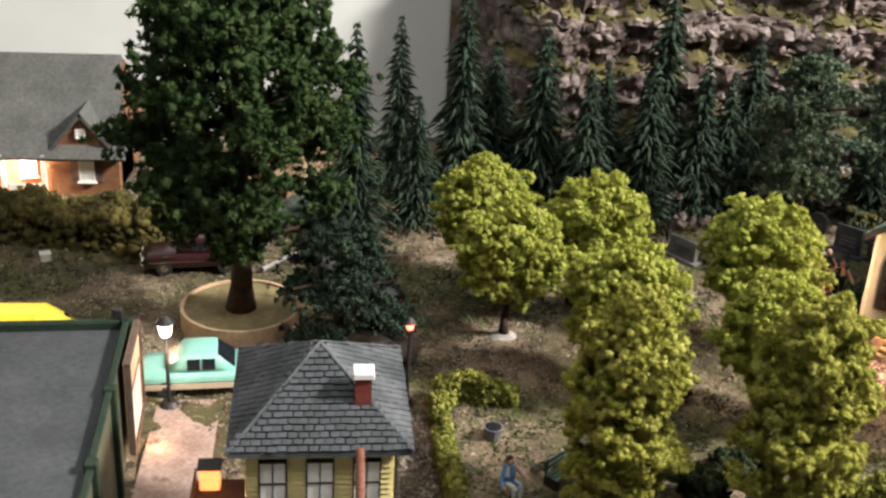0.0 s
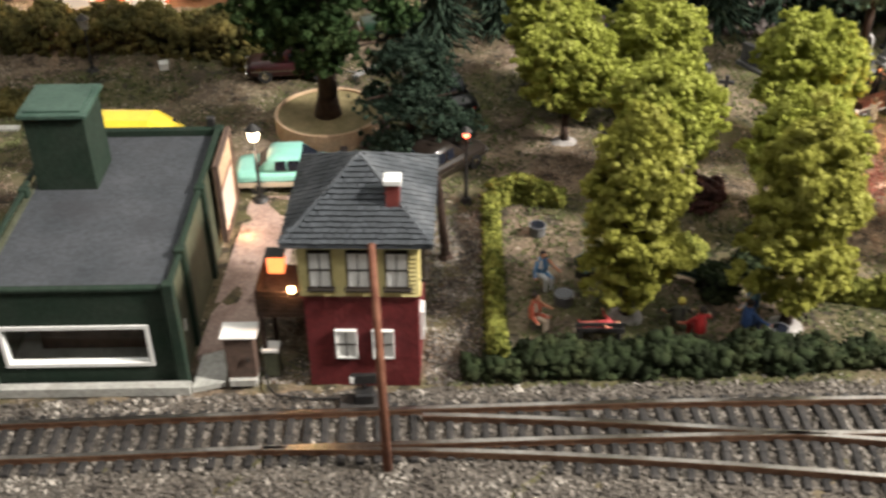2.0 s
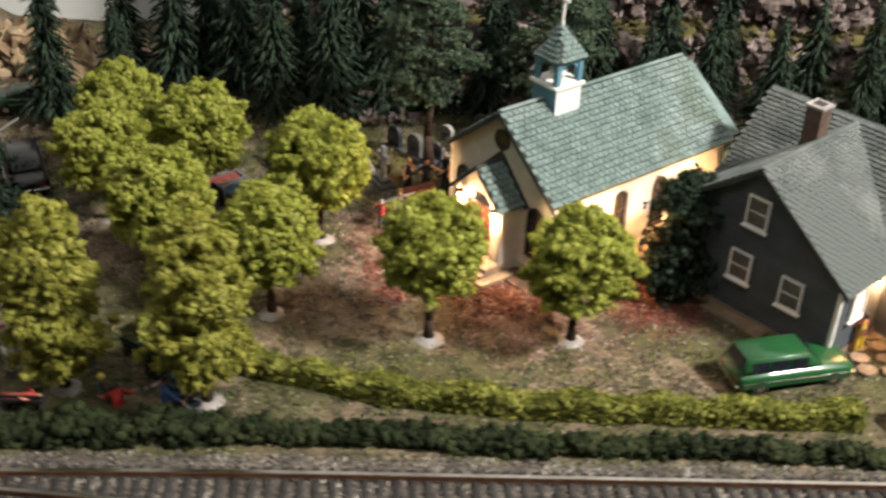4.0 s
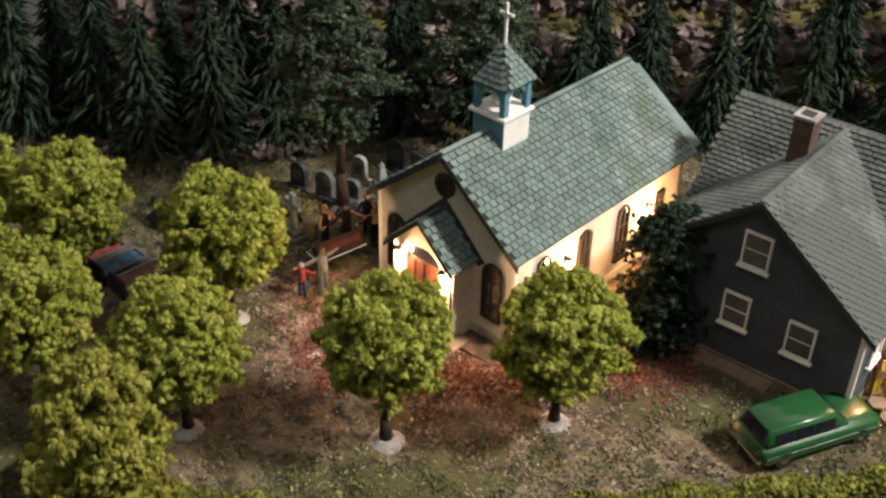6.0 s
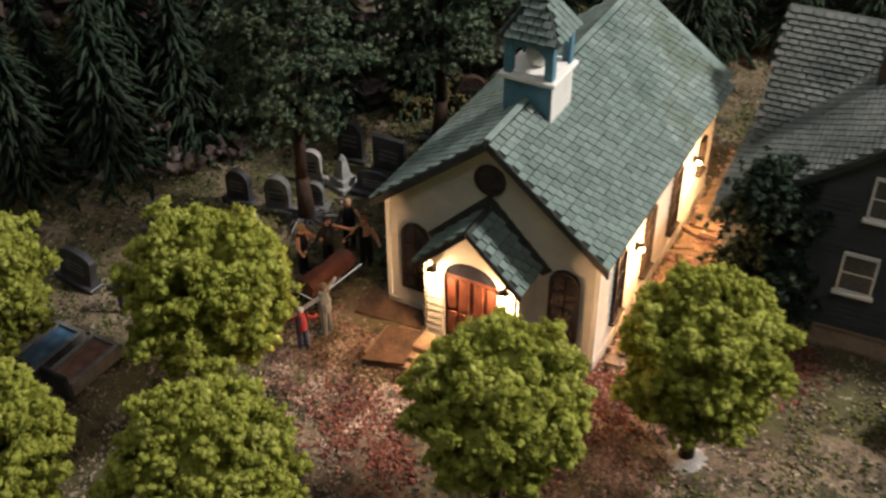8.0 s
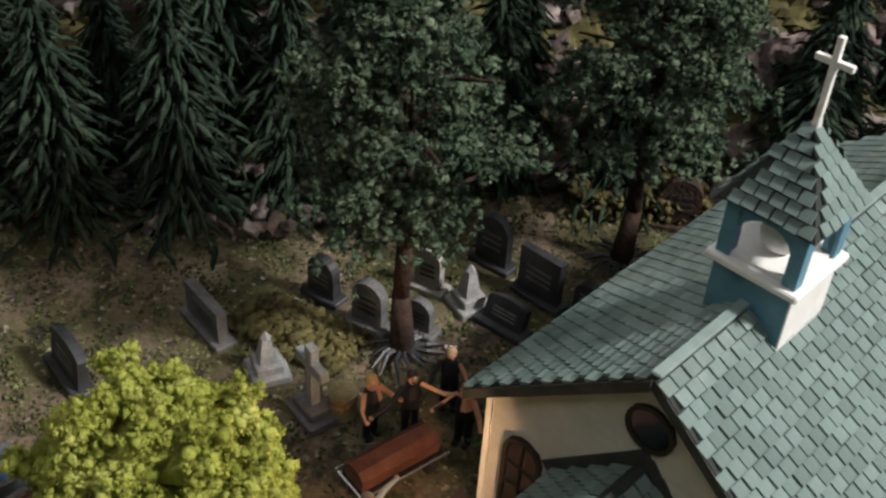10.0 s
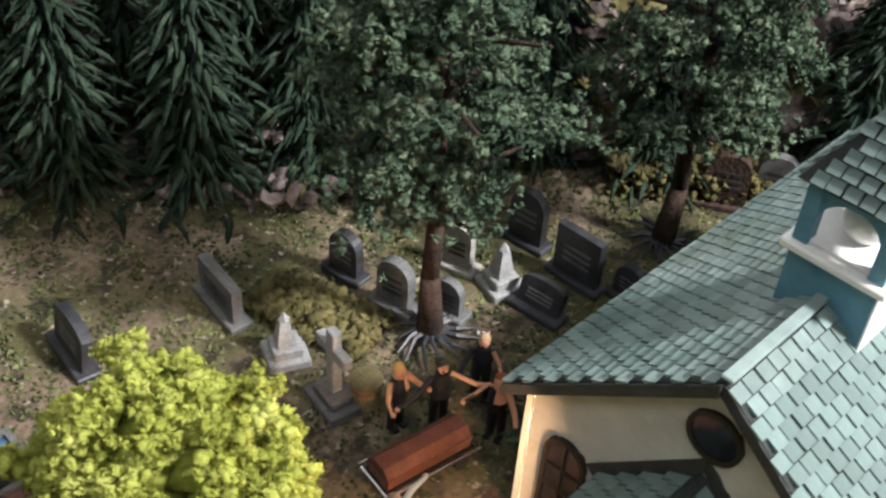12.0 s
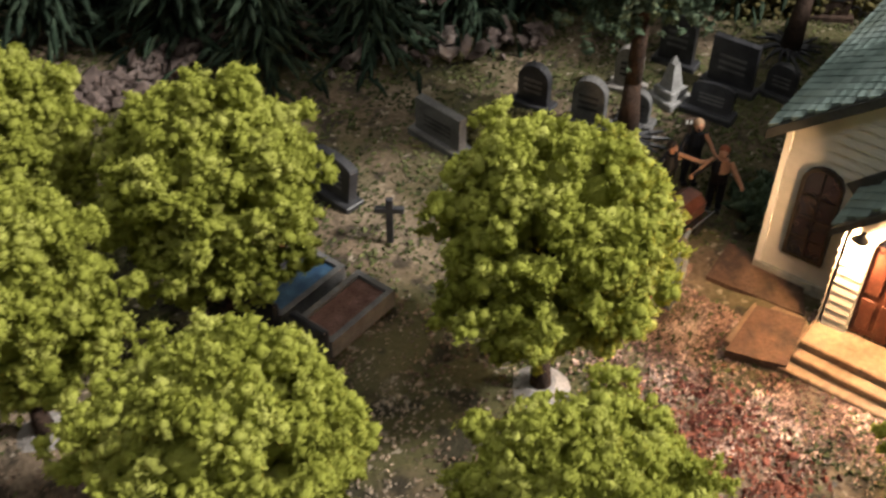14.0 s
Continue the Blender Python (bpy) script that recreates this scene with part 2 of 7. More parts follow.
M["stone_grey"] = mat("grey_headstone", [(0.080, 0.080, 0.084), (0.144, 0.144, 0.144)], 2.5, 0.7, bump=0.4)
M["stone_dark"] = mat("dark_headstone", [(0.018, 0.019, 0.023), (0.045, 0.046, 0.052)], 2.5, 0.4, bump=0.2)
M["stone_white"] = mat("white_marble", [(0.22, 0.22, 0.22), (0.34, 0.34, 0.34)], 2.5, 0.6, bump=0.2)
M["coffin"] = mat("polished_coffin_wood", [(0.07, 0.026, 0.018), (0.13, 0.052, 0.036)], 1.8, 0.3, bump=0.1, coat=0.3)
M["cloth_dark"] = mat("dark_painted_clothes", [(0.008, 0.009, 0.012), (0.02, 0.021, 0.026)], 4, 0.7, bump=0.2)
M["wall_paint"] = mat("backdrop_paint", [(0.62, 0.64, 0.64), (0.68, 0.70, 0.70)], 0.06, 0.9, bump=0.05, fine=0.03)
M["ceiling_paint"] = mat("ceiling_paint", [(0.6, 0.6, 0.59), (0.68, 0.68, 0.67)], 0.05, 0.9, bump=0.05, fine=0.03)
M["floor_paint"] = mat("floor_tile", [(0.12, 0.115, 0.11), (0.18, 0.17, 0.16)], 0.05, 0.6, bump=0.05, fine=0.05)
M["lamp_glass"] = mat("lit_lamp_glass", [(0.9, 0.85, 0.75), (0.95, 0.9, 0.8)], 2, 0.4, bump=0.0, emit=((1.0, 0.78, 0.55), 5.0))
M["lamp_hot"] = mat("lit_warm_bulb", [(0.9, 0.8, 0.6), (0.95, 0.85, 0.65)], 2, 0.4, bump=0.0, emit=((1.0, 0.62, 0.3), 22.0))
M["lamp_red"] = mat("red_signal_lens", [(0.6, 0.05, 0.03), (0.7, 0.08, 0.05)], 2, 0.3, bump=0.0, emit=((1.0, 0.16, 0.08), 4.0))
M["poster_lit"] = mat("lit_poster", [(0.42, 0.31, 0.24), (0.62, 0.5, 0.42)], 0.8, 0.5, bump=0.0, emit=((1.0, 0.8, 0.65), 0.2))
M["lit_orange"] = mat("lit_orange_panel", [(0.7, 0.2, 0.06), (0.8, 0.3, 0.1)], 2, 0.5, bump=0.0, emit=((1.0, 0.22, 0.07), 1.5))


def paint(name, c, rough=0.35, coat=0.4):
    d = tuple(v * 0.85 for v in c)
    return mat(name, [d, c], 1.5, rough, bump=0.05, coat=coat, fine=0.08)


# ---- mesh helpers ----


def link(name, me, parent=None, label=""):
    ob = new(name, me)
    ob.parent = parent
    if label:
        tagged(ob, label)
    return ob


def part(name, bm, material, parent=None, label="", smooth=False):
    bmesh.ops.transform(bm, matrix=Matrix.Scale(K, 4), verts=bm.verts)
    me = bpy.data.meshes.new(name)
    bm.to_mesh(me)
    bm.free()
    me.materials.append(material)
    if smooth:
        me.polygons.foreach_set("use_smooth", [True] * len(me.polygons))
    return link(name, me, parent, label)


def raw(name, v, f, material, smooth=False):
    me = bpy.data.meshes.new(name)
    me.from_pydata((np.asarray(v) * K).tolist(), [], np.asarray(f).tolist() if not isinstance(f, list) else f)
    me.materials.append(material)
    if smooth:
        me.polygons.foreach_set("use_smooth", [True] * len(me.polygons))
    me.update()
    return me


def thing(name, x, y, z=0.0, rz=0.0, label="", category="", group="", kind=""):
    ob = new(name)
    ob.empty_display_size = 0.005
    ob.matrix_world = pose(K * x, K * y, K * z, 0, 0, rz)
    return tagged(ob, label, category, group, kind)


def at(x, y, z=0.0, rz=0.0, rx=0.0, ry=0.0):
    return pose(K * x, K * y, K * z, rx, ry, rz)


def box(bm, x0, x1, y0, y1, z0, z1, bevel=0.0, m=None):
    r = bmesh.ops.create_cube(bm, size=1.0, matrix=Matrix.Translation(((x0 + x1) / 2, (y0 + y1) / 2, (z0 + z1) / 2)) @ Matrix.Diagonal((x1 - x0, y1 - y0, z1 - z0, 1)))
    vs = r["verts"]
    if bevel:
        es = list({e for v in vs for e in v.link_edges})
        out = bmesh.ops.bevel(bm, geom=es, offset=bevel, segments=1, affect="EDGES")
        vs = list({v for f in out["faces"] for v in f.verts} | {v for v in vs if v.is_valid})
    if m is not None:
        bmesh.ops.transform(bm, matrix=m, verts=vs)
    return bm


def bx(*a, **k):
    return box(bmesh.new(), *a, **k)


def tube(bm, p, q, r0, r1=None, n=8):
    p, q = Vector(p), Vector(q)
    r1 = r0 if r1 is None else r1
    m = Matrix.Translation((p + q) / 2) @ (q - p).to_track_quat("Z", "Y").to_matrix().to_4x4()
    bmesh.ops.create_cone(bm, cap_ends=True, segments=n, radius1=r0, radius2=r1, depth=(q - p).length, matrix=m)
    return bm


def ball(bm, c, r, sx=1, sy=1, sz=1, sub=2):
    bmesh.ops.create_icosphere(bm, subdivisions=sub, radius=1.0, matrix=Matrix.Translation(c) @ Matrix.Diagonal((r * sx, r * sy, r * sz, 1)))
    return bm


def extrude(bm, outline, depth, m):
    """A flat outline (x, z) given depth along y, then posed by m."""
    a = [bm.verts.new(m @ Vector((x, 0, z))) for x, z in outline]
    b = [bm.verts.new(m @ Vector((x, depth, z))) for x, z in outline]
    bm.faces.new(a)
    bm.faces.new(b[::-1])
    for i in range(len(a)):
        j = (i + 1) % len(a)
        bm.faces.new((a[j], a[i], b[i], b[j]))
    bmesh.ops.recalc_face_normals(bm, faces=bm.faces)
    return bm


def unit_ico(sub):
    bm = bmesh.new()
    bmesh.ops.create_icosphere(bm, subdivisions=sub, radius=1.0)
    v = np.array([list(x.co) for x in bm.verts])
    f = np.array([[x.index for x in p.verts] for p in bm.faces])
    bm.free()
    return v, f


ICO1 = unit_ico(1)


def blobs(centres, radii, rng, ico=ICO1, rough=0.35, squash=1.0):
    """Many uneven lumps in one mesh: vertices and triangles."""
    c, r = np.asarray(centres, float), np.asarray(radii, float)
    n = len(c)
    v0, f0 = ico
    q = rng.normal(size=(n, 4))
    q /= np.linalg.norm(q, axis=1, keepdims=True)
    w, x, y, z = q.T
    rot = np.stack([1 - 2 * (y * y + z * z), 2 * (x * y - z * w), 2 * (x * z + y * w), 2 * (x * y + z * w), 1 - 2 * (x * x + z * z), 2 * (y * z - x * w), 2 * (x * z - y * w), 2 * (y * z + x * w), 1 - 2 * (x * x + y * y)], -1).reshape(n, 3, 3)
    lump = 1 + rough * np.sin(3.1 * v0[None] @ rng.normal(size=(n, 3, 1)) + rng.uniform(0, 6, (n, 1, 1))) + rough * 0.8 * (rng.random((n, len(v0), 1)) - 0.5)
    stretch = rng.uniform(0.6, 1.5, (n, 1, 3))
    v = np.einsum("nij,nvj->nvi", rot, v0[None] * lump * stretch) * r[:, None, None]
    v[..., 2] *= squash
    v += c[:, None]
    f = f0[None] + (np.arange(n) * len(v0))[:, None, None]
    return v.reshape(-1, 3), f.reshape(-1, 3)


def flakes(centres, radii, count, size, rng):
    """Tiny ragged leaf flakes standing on the lumps: vertices and triangles."""
    c, r = np.asarray(centres, float), np.asarray(radii, float)
    i = rng.integers(0, len(c), count)
    d = rng.normal(size=(count, 3))
    d /= np.linalg.norm(d, axis=1, keepdims=True)
    p = c[i] + d * (r[i] * rng.uniform(0.85, 1.45, count))[:, None]
    t = rng.normal(size=(count, 3, 3)) * size * rng.uniform(0.5, 1.3, (count, 1, 1))
    return (p[:, None] + t).reshape(-1, 3), np.arange(count * 3).reshape(-1, 3)


def joined(*pairs):
    v, f, n = [], [], 0
    for a, b in pairs:
        v.append(a)
        f.append(b + n)
        n += len(a)
    return np.concatenate(v), np.concatenate(f)


def ground_z(x, y):
    """The height of the ground."""
    x, y = np.asarray(x, float), np.asarray(y, float)
    bank = np.clip((y - 42.5) / 3.0, 0, 1) * np.clip((-4.0 - x) / 2.5, 0, 1) * 1.45
    bump = 0.05 * np.sin(0.9 * x + 1.3 * np.sin(0.7 * y)) + 0.05 * np.sin(1.1 * y + np.sin(0.8 * x)) + 0.02 * np.sin(3.7 * x + 2 * y)
    flat = np.clip((y - 20.6) / 1.5, 0, 1)
    return bank + bump * flat - 0.12 * (1 - flat) + 0.12 * np.clip((y - 24) / 6, 0, 1)


def gz(x, y):
    return float(ground_z(x, y))

# ---- the room and the board ----
rng = np.random.default_rng(7)


def sheet(name, material, x0, x1, y0, y1, nx, ny, height, label, kind="structure"):
    xs, ys = np.linspace(x0, x1, nx), np.linspace(y0, y1, ny)
    gx, gy = np.meshgrid(xs, ys)
    v = np.stack([gx, gy, height(gx, gy)], -1).reshape(-1, 3)
    i = (np.arange(ny - 1)[:, None] * nx + np.arange(nx - 1)[None]).ravel()
    f = np.stack([i, i + 1, i + nx + 1, i + nx], -1)
    return tagged(new(name, raw(name, v, f, material, True)), label, kind=kind)


sheet("ground", M["ground"], -70, 95, 6, 59.9, 430, 150, lambda x, y: ground_z(x, y) + 0.03 * (np.sin(3.1 * x + 2 * np.sin(1.7 * y)) + np.sin(2.7 * y + 2 * np.sin(2.3 * x)) - 0.6), "brown earth and olive turf of a model railway board")
part("board_edge", bx(-70, 95, 5.8, 6.0, -12, -0.1), M["green_paint"])
tagged(bpy.data.objects["board_edge"], "dark painted front edge of the board", kind="structure")
part("floor", bx(-220, 260, -260, 62, -93, -90), M["floor_paint"])
part("ceiling", bx(-220, 260, -260, 62, 140, 143), M["ceiling_paint"])
part("wall_north", bx(-220, 260, 60, 63, -90, 140), M["wall_paint"])
part("wall_south", bx(-220, 260, -263, -260, -90, 140), M["wall_paint"])
part("wall_west", bx(-223, -220, -260, 62, -90, 140), M["wall_paint"])
part("wall_east", bx(260, 263, -260, 62, -90, 140), M["wall_paint"])
for nm in ("floor", "ceiling", "wall_north", "wall_south", "wall_west", "wall_east"):
    tagged(bpy.data.objects[nm], {"floor": "grey floor of the room", "ceiling": "white ceiling of the room"}.get(nm, "pale grey painted wall of the room"), kind="structure")


# ---- cliff of ledges behind the firs ----
def cliff():
    nx, nz = 420, 120
    xs, ts = np.linspace(9, 92, nx), np.linspace(0, 1, nz)
    gx, gt = np.meshgrid(xs, ts)
    x, t = gx.ravel(), gt.ravel()
    wob = 0.9 * np.sin(0.35 * x) + 0.6 * np.sin(0.83 * x + 1.0)
    z = 14.5 * t
    steps = 6.0
    s = t * steps + 0.12 * np.sin(0.5 * x) + 0.08 * np.sin(1.7 * x)
    k = np.floor(s)
    fr = s - k
    ledge = np.clip((fr - 0.72) / 0.28, 0, 1)
    y = 48.2 + wob * (0.5 + 0.5 * t) + (k + ledge) * 1.55
    z = z - 0.25 * ledge
    jag = np.array([noise.fractal(Vector((a * 0.9, b * 0.9, 0.0)), 1.0, 2.0, 4) for a, b in zip(x, z)])
    cell = np.array([noise.cell(Vector((a * 1.4 + 0.3 * j, b * 1.5, 3.0))) for a, b, j in zip(x, z, jag)])
    y = y - (0.55 * jag + 0.45 * cell) * (1 - 0.8 * ledge)
    y = np.minimum(y, 59.6)
    # the left flank turns back to the wall
    y = y + np.clip((13 - x) / 4, 0, 1) ** 1.5 * 12
    y = np.minimum(y, 59.7)
    z = z + 0.15 * jag
    v = np.stack([x, y, z - 0.3], -1)
    i = (np.arange(nz - 1)[:, None] * nx + np.arange(nx - 1)[None]).ravel()
    f = np.stack([i, i + 1, i + nx + 1, i + nx], -1)
    me = raw("cliff", v, f, M["rock"])
    me.materials.append(M["moss"])
    mossy = (ledge.reshape(nz, nx)[:-1, :-1] > 0.05).ravel() & (jag.reshape(nz, nx)[:-1, :-1].ravel() > -0.25)
    me.polygons.foreach_set("material_index", mossy.astype(int))
    tagged(new("cliff", me), "pinkish grey rock cliff in ledges grown with moss", kind="structure")
    # loose lumps of rock and moss tufts on the face
    pick = rng.choice(len(v), 2600, replace=False)
    low = pick[v[pick, 1] < 59]
    bv, bf = blobs(v[low] - [0, 0.1, 0], rng.uniform(0.1, 0.32, len(low)), rng, ICO1, 0.45)
    tagged(new("cliff_rocks", raw("cliff_rocks", bv, bf, M["rock"])), "broken pinkish rock lumps on the cliff ledges", kind="stuff")
    led = np.where((ledge > 0.2) & (y < 59))[0]
    pick = rng.choice(led, 1800, replace=False)
    bv, bf = blobs(v[pick] + [0, 0, 0.1], rng.uniform(0.1, 0.3, len(pick)), rng, ICO1, 0.45, 0.7)
    tagged(new("cliff_moss", raw("cliff_moss", bv, bf, M["moss"])), "olive moss tufts growing on the rock ledges", kind="stuff")


cliff()


# ---- track ----
def rail_line(x):
    """The y of the far rail of the main line."""
    return float(np.interp(x, [-75, -10.9, 1.9, 14.3, 28.6, 33.8, 100], [13.9, 18.2, 19.12, 19.8, 20.1, 20.25, 21.5]))


def smooth_line(x):
    return sum(rail_line(x + d) for d in (-6, -4, -2, 0, 2, 4, 6)) / 7


GAUGE = 1.44


def branch_off(x):
    return 0.0 if x < -2 else 1.4 * ((x + 2) / 16) ** 1.5 if x < 14 else 1.4 + (x - 14) * 0.131


def rail_curve(name, fn, x0, x1, parent):
    n = int((x1 - x0) / 0.7)
    for nm, w, z0, z1, mt in (("rail_web", 0.05, 0.0, 0.2, "rail"), ("rail_head", 0.075, 0.18, 0.26, "rail")):
        v, f = [], []
        for i in range(n + 1):
            x = x0 + (x1 - x0) * i / n
            y = fn(x)
            v += [(x, y - w, z0), (x, y + w, z0), (x, y + w, z1), (x, y - w, z1)]
        for i in range(n):
            a, b = 4 * i, 4 * i + 4
            f += [(a, b, b + 1, a + 1), (a + 1, b + 1, b + 2, a + 2), (a + 2, b + 2, b + 3, a + 3), (a + 3, b + 3, b, a)]
        me = raw(nm, v, f, M[mt])
        if nm == "rail_head":
            me.materials.append(M["rail_top"])
            me.polygons.foreach_set("material_index", [1 if i % 4 == 2 else 0 for i in range(len(me.polygons))])
        link(nm, me, parent)


main_track = thing("railway_track", 0, 0, 0, 0, "rusty model railway track on dark ties in grey ballast", "track")
branch_track = thing("railway_track", 0, 0, 0, 0, "rusty branch track leaving the main line by a switch", "track")
rail_curve("far_rail", smooth_line, -60, 90, main_track)
rail_curve("near_rail", lambda x: smooth_line(x) - GAUGE, -60, 90, main_track)
rail_curve("far_rail", lambda x: smooth_line(x) - branch_off(x), 3.5, 90, branch_track)
rail_curve("near_rail", lambda x: smooth_line(x) - GAUGE - branch_off(x), -1, 90, branch_track)
tie_me = part("tie", bx(-0.11, 0.11, -1.2, 1.2, -0.12, 0.05, 0.02), M["tie"], main_track)
tie_me.location = Vector((-30, smooth_line(-30) - GAUGE / 2, 0)) * K
for i in range(1, 150):
    x = -30 + i * 0.52
    ob = link("tie", tie_me.data, main_track)
    ob.location = Vector((x, smooth_line(x) - GAUGE / 2, -0.01 * (i % 3))) * K
    ob.rotation_euler = (0, 0, radians(3.0 + random.uniform(-2, 2)))
for i in range(90):
    x = 7.5 + i * 0.52
    ob = link("tie", tie_me.data, branch_track)
    ob.location = Vector((x, smooth_line(x) - GAUGE / 2 - branch_off(x), -0.02 - 0.01 * (i % 3))) * K
    ob.rotation_euler = (0, 0, radians(-4.0 + random.uniform(-2, 2)))


def bed():
    xs = np.linspace(-60, 90, 200)
    v, f = [], []
    for x in xs:
        y1 = smooth_line(float(x)) + 0.9
        y0 = 6.1
        v += [(x, y0, -0.1), (x, y1 - 3, -0.09), (x, y1, -0.08), (x, y1 + 0.5, -0.16)]
    for i in range(len(xs) - 1):
        a, b = 4 * i, 4 * i + 4
        f += [(a, b, b + 1, a + 1), (a + 1, b + 1, b + 2, a + 2), (a + 2, b + 2, b + 3, a + 3)]
    tagged(new("ballast_bed", raw("ballast_bed", v, f, M["ballast_bed"])), "bed of grey ballast under the tracks", kind="structure")
    n = 26000
    x = rng.uniform(-22, 48, n)
    y = np.array([smooth_line(float(a)) for a in x]) + rng.uniform(-4.6, 1.15, n)
    bv, bf = blobs(np.stack([x, y, np.full(n, -0.06) + rng.uniform(-0.03, 0.02, n)], -1), rng.uniform(0.03, 0.085, n), rng, OCTA, 0.3)
    tagged(new("ballast", raw("ballast", bv, bf, M["ballast"])), "loose grey ballast stones round the ties", kind="stuff")


OCTA = (np.array([[1, 0, 0], [-1, 0, 0], [0, 1, 0], [0, -1, 0], [0, 0, 1], [0, 0, -1]], float), np.array([[0, 2, 4], [2, 1, 4], [1, 3, 4], [3, 0, 4], [2, 0, 5], [1, 2, 5], [3, 1, 5], [0, 3, 5]]))
bed()


TETRA = (np.array([[1, 1, 1], [1, -1, -1], [-1, 1, -1], [-1, -1, 1]], float) * 0.55, np.array([[0, 1, 2], [0, 3, 1], [0, 2, 3], [1, 3, 2]]))


def scatter(name, material, n, region, r0, r1, label, squash=0.9, ico=TETRA, area=None):
    """Crumbs strewn over the ground where region(x, y) holds."""
    x, y = rng.uniform(-24, 48, n * 5), rng.uniform(20.6, 50, n * 5)
    if "red" in name or "forecourt" in name:
        x, y = rng.uniform(18, 35, n * 5), rng.uniform(26, 37, n * 5)
    if area:
        x, y = rng.uniform(area[0], area[1], n * 5), rng.uniform(area[2], area[3], n * 5)
    ok = np.where(region(x + rng.normal(size=len(x)) * 0.35, y + rng.normal(size=len(x)) * 0.35) & clear(x, y))[0][:n]
    x, y = x[ok], y[ok]
    bv, bf = blobs(np.stack([x, y, ground_z(x, y)], -1), rng.uniform(r0, r1, len(x)), rng, ico, 0.35, squash)
    return tagged(new(name, raw(name, bv, bf, material)), label, kind="stuff")


def turf(x, y):
    f = np.sin(0.31 * x + 1.7 * np.sin(0.23 * y)) + np.sin(0.37 * y + 1.1 * np.sin(0.29 * x))
    grave = (x > 10) & (x < 33) & (y > 37.5)
    lawn = (x > 5.5) & (x < 16) & (y > 21) & (y < 31)
    strip = (x > 16) & (y > 20.6) & (y < 27.2 + 0.7 * np.sin(x))
    return (f > 0.2) | grave | lawn | strip


def clear(x, y):
    return ~((x > -9.9) & (x < -3.7) & (y < 30.4)) & ~((x > -4) & (x < -2.2) & (y < 30.5)) & ~((x > -0.1) & (x < 3.5) & (y < 25)) & ~((x < -9.9) & (y < 29.5)) & ~((abs(0.63 * (x - 23.2) - 0.777 * (y - 36.0)) < 1.3) & (abs(0.777 * (x - 23.2) + 0.63 * (y - 36.0)) < 0.9)) & ~((abs(0.63 * (x - 22.85) - 0.777 * (y - 34.6)) < 0.65) & (abs(0.777 * (x - 22.85) + 0.63 * (y - 34.6)) < 0.75))


scatter("turf", M["crumb_green"], 70000, lambda x, y: turf(x, y) & clear(x, y), 0.025, 0.085, "olive green turf crumbs scattered over the ground")
scatter("earth", M["crumb_brown"], 60000, lambda x, y: ~turf(x, y) & clear(x, y), 0.02, 0.07, "brown and grey earth crumbs scattered over the ground")
scatter("yard_gravel", M["ballast"], 9000, lambda x, y: (x > 18) & (x < 40) & (y > 24) & (y < 33) & (np.sin(0.9 * x + 1.3 * y) + np.sin(1.7 * x - y) > -0.2), 0.02, 0.07, "grey and pinkish gravel strewn before the church")
scatter("verge_gravel", M["ballast"], 5000, lambda x, y: (y < 21.6 + 3.0 * ((x > 3.5) & (x < 5.4))) & clear(x, y) & (x < 16), 0.03, 0.09, "pale gravel beside the track and tower")
scatter("red_earth", M["crumb_red"], 9000, lambda x, y: ((x - 20.95 + 0.15 * (y - 32)) ** 2 / 0.7 + (y - 31.9) ** 2 / 4.4 < 1) | ((x - 26.2) ** 2 / 5 + (y - 30.6) ** 2 / 1.6 < 1) | ((x - 32.0) ** 2 / 4 + (y - 30.5) ** 2 / 3 < 1), 0.03, 0.11, "red brown earth in front of the church")

scatter("forecourt_gravel", M["crumb_pink"], 26000, lambda x, y: (0.78 * (x - 25.57) + 0.63 * (y - 34.12) < -0.3) & (0.78 * (x - 25.57) + 0.63 * (y - 34.12) > -4.5 - np.sin(1.3 * x)) & (abs(0.63 * (x - 25.57) - 0.78 * (y - 34.12)) < 6.5) & (np.sin(2.1 * x + y) + np.sin(1.4 * y - 0.8 * x) > -1.1), 0.02, 0.07, "pinkish pale gravel on the church forecourt")


scatter("tower_gravel", M["ballast"], 3500, lambda x, y: (x > 3.5) & (x < 5.2) | (y < 21.2), 0.03, 0.09, "pale grey gravel round the signal tower", area=(-3.4, 5.3, 20.6, 30))
scatter("alley_rubble", M["crumb_pink"], 1400, lambda x, y: (0.63 * (x - 25.57) - 0.777 * (y - 34.12) > 3.5) & (0.63 * (x - 25.57) - 0.777 * (y - 34.12) < 5.2) & (0.777 * (x - 25.57) + 0.63 * (y - 34.12) > 0.6), 0.04, 0.12, "broken brown and pale rubble in the alley beside the church", 0.8, ICO1, (27, 38, 30, 41))
M["crumb_lawn"] = mat("yellow_green_turf", [(0.10, 0.095, 0.03), (0.19, 0.175, 0.06), (0.28, 0.25, 0.10)], 0.7, 0.95, bump=0.4, island=0.35)
scatter("lawn_turf", M["crumb_lawn"], 12000, lambda x, y: (x > 16) & (x < 34) & (np.abs(y - 26.6 - 0.7 * np.sin(0.8 * x)) < 1.1 + 0.5 * np.sin(1.9 * x)) & (np.sin(2.3 * x) + np.sin(1.9 * y + x) > -0.9), 0.03, 0.09, "yellow green turf tufts under the round trees")
scatter("red_clods", M["crumb_red"], 420, lambda x, y: ((x - 20.9) ** 2 / 1.2 + (y - 31.4) ** 2 / 4 < 1) | ((x - 26.8) ** 2 / 5 + (y - 30.6) ** 2 / 1.2 < 1), 0.04, 0.1, "red brown clods of earth before the church", 0.8, ICO1)


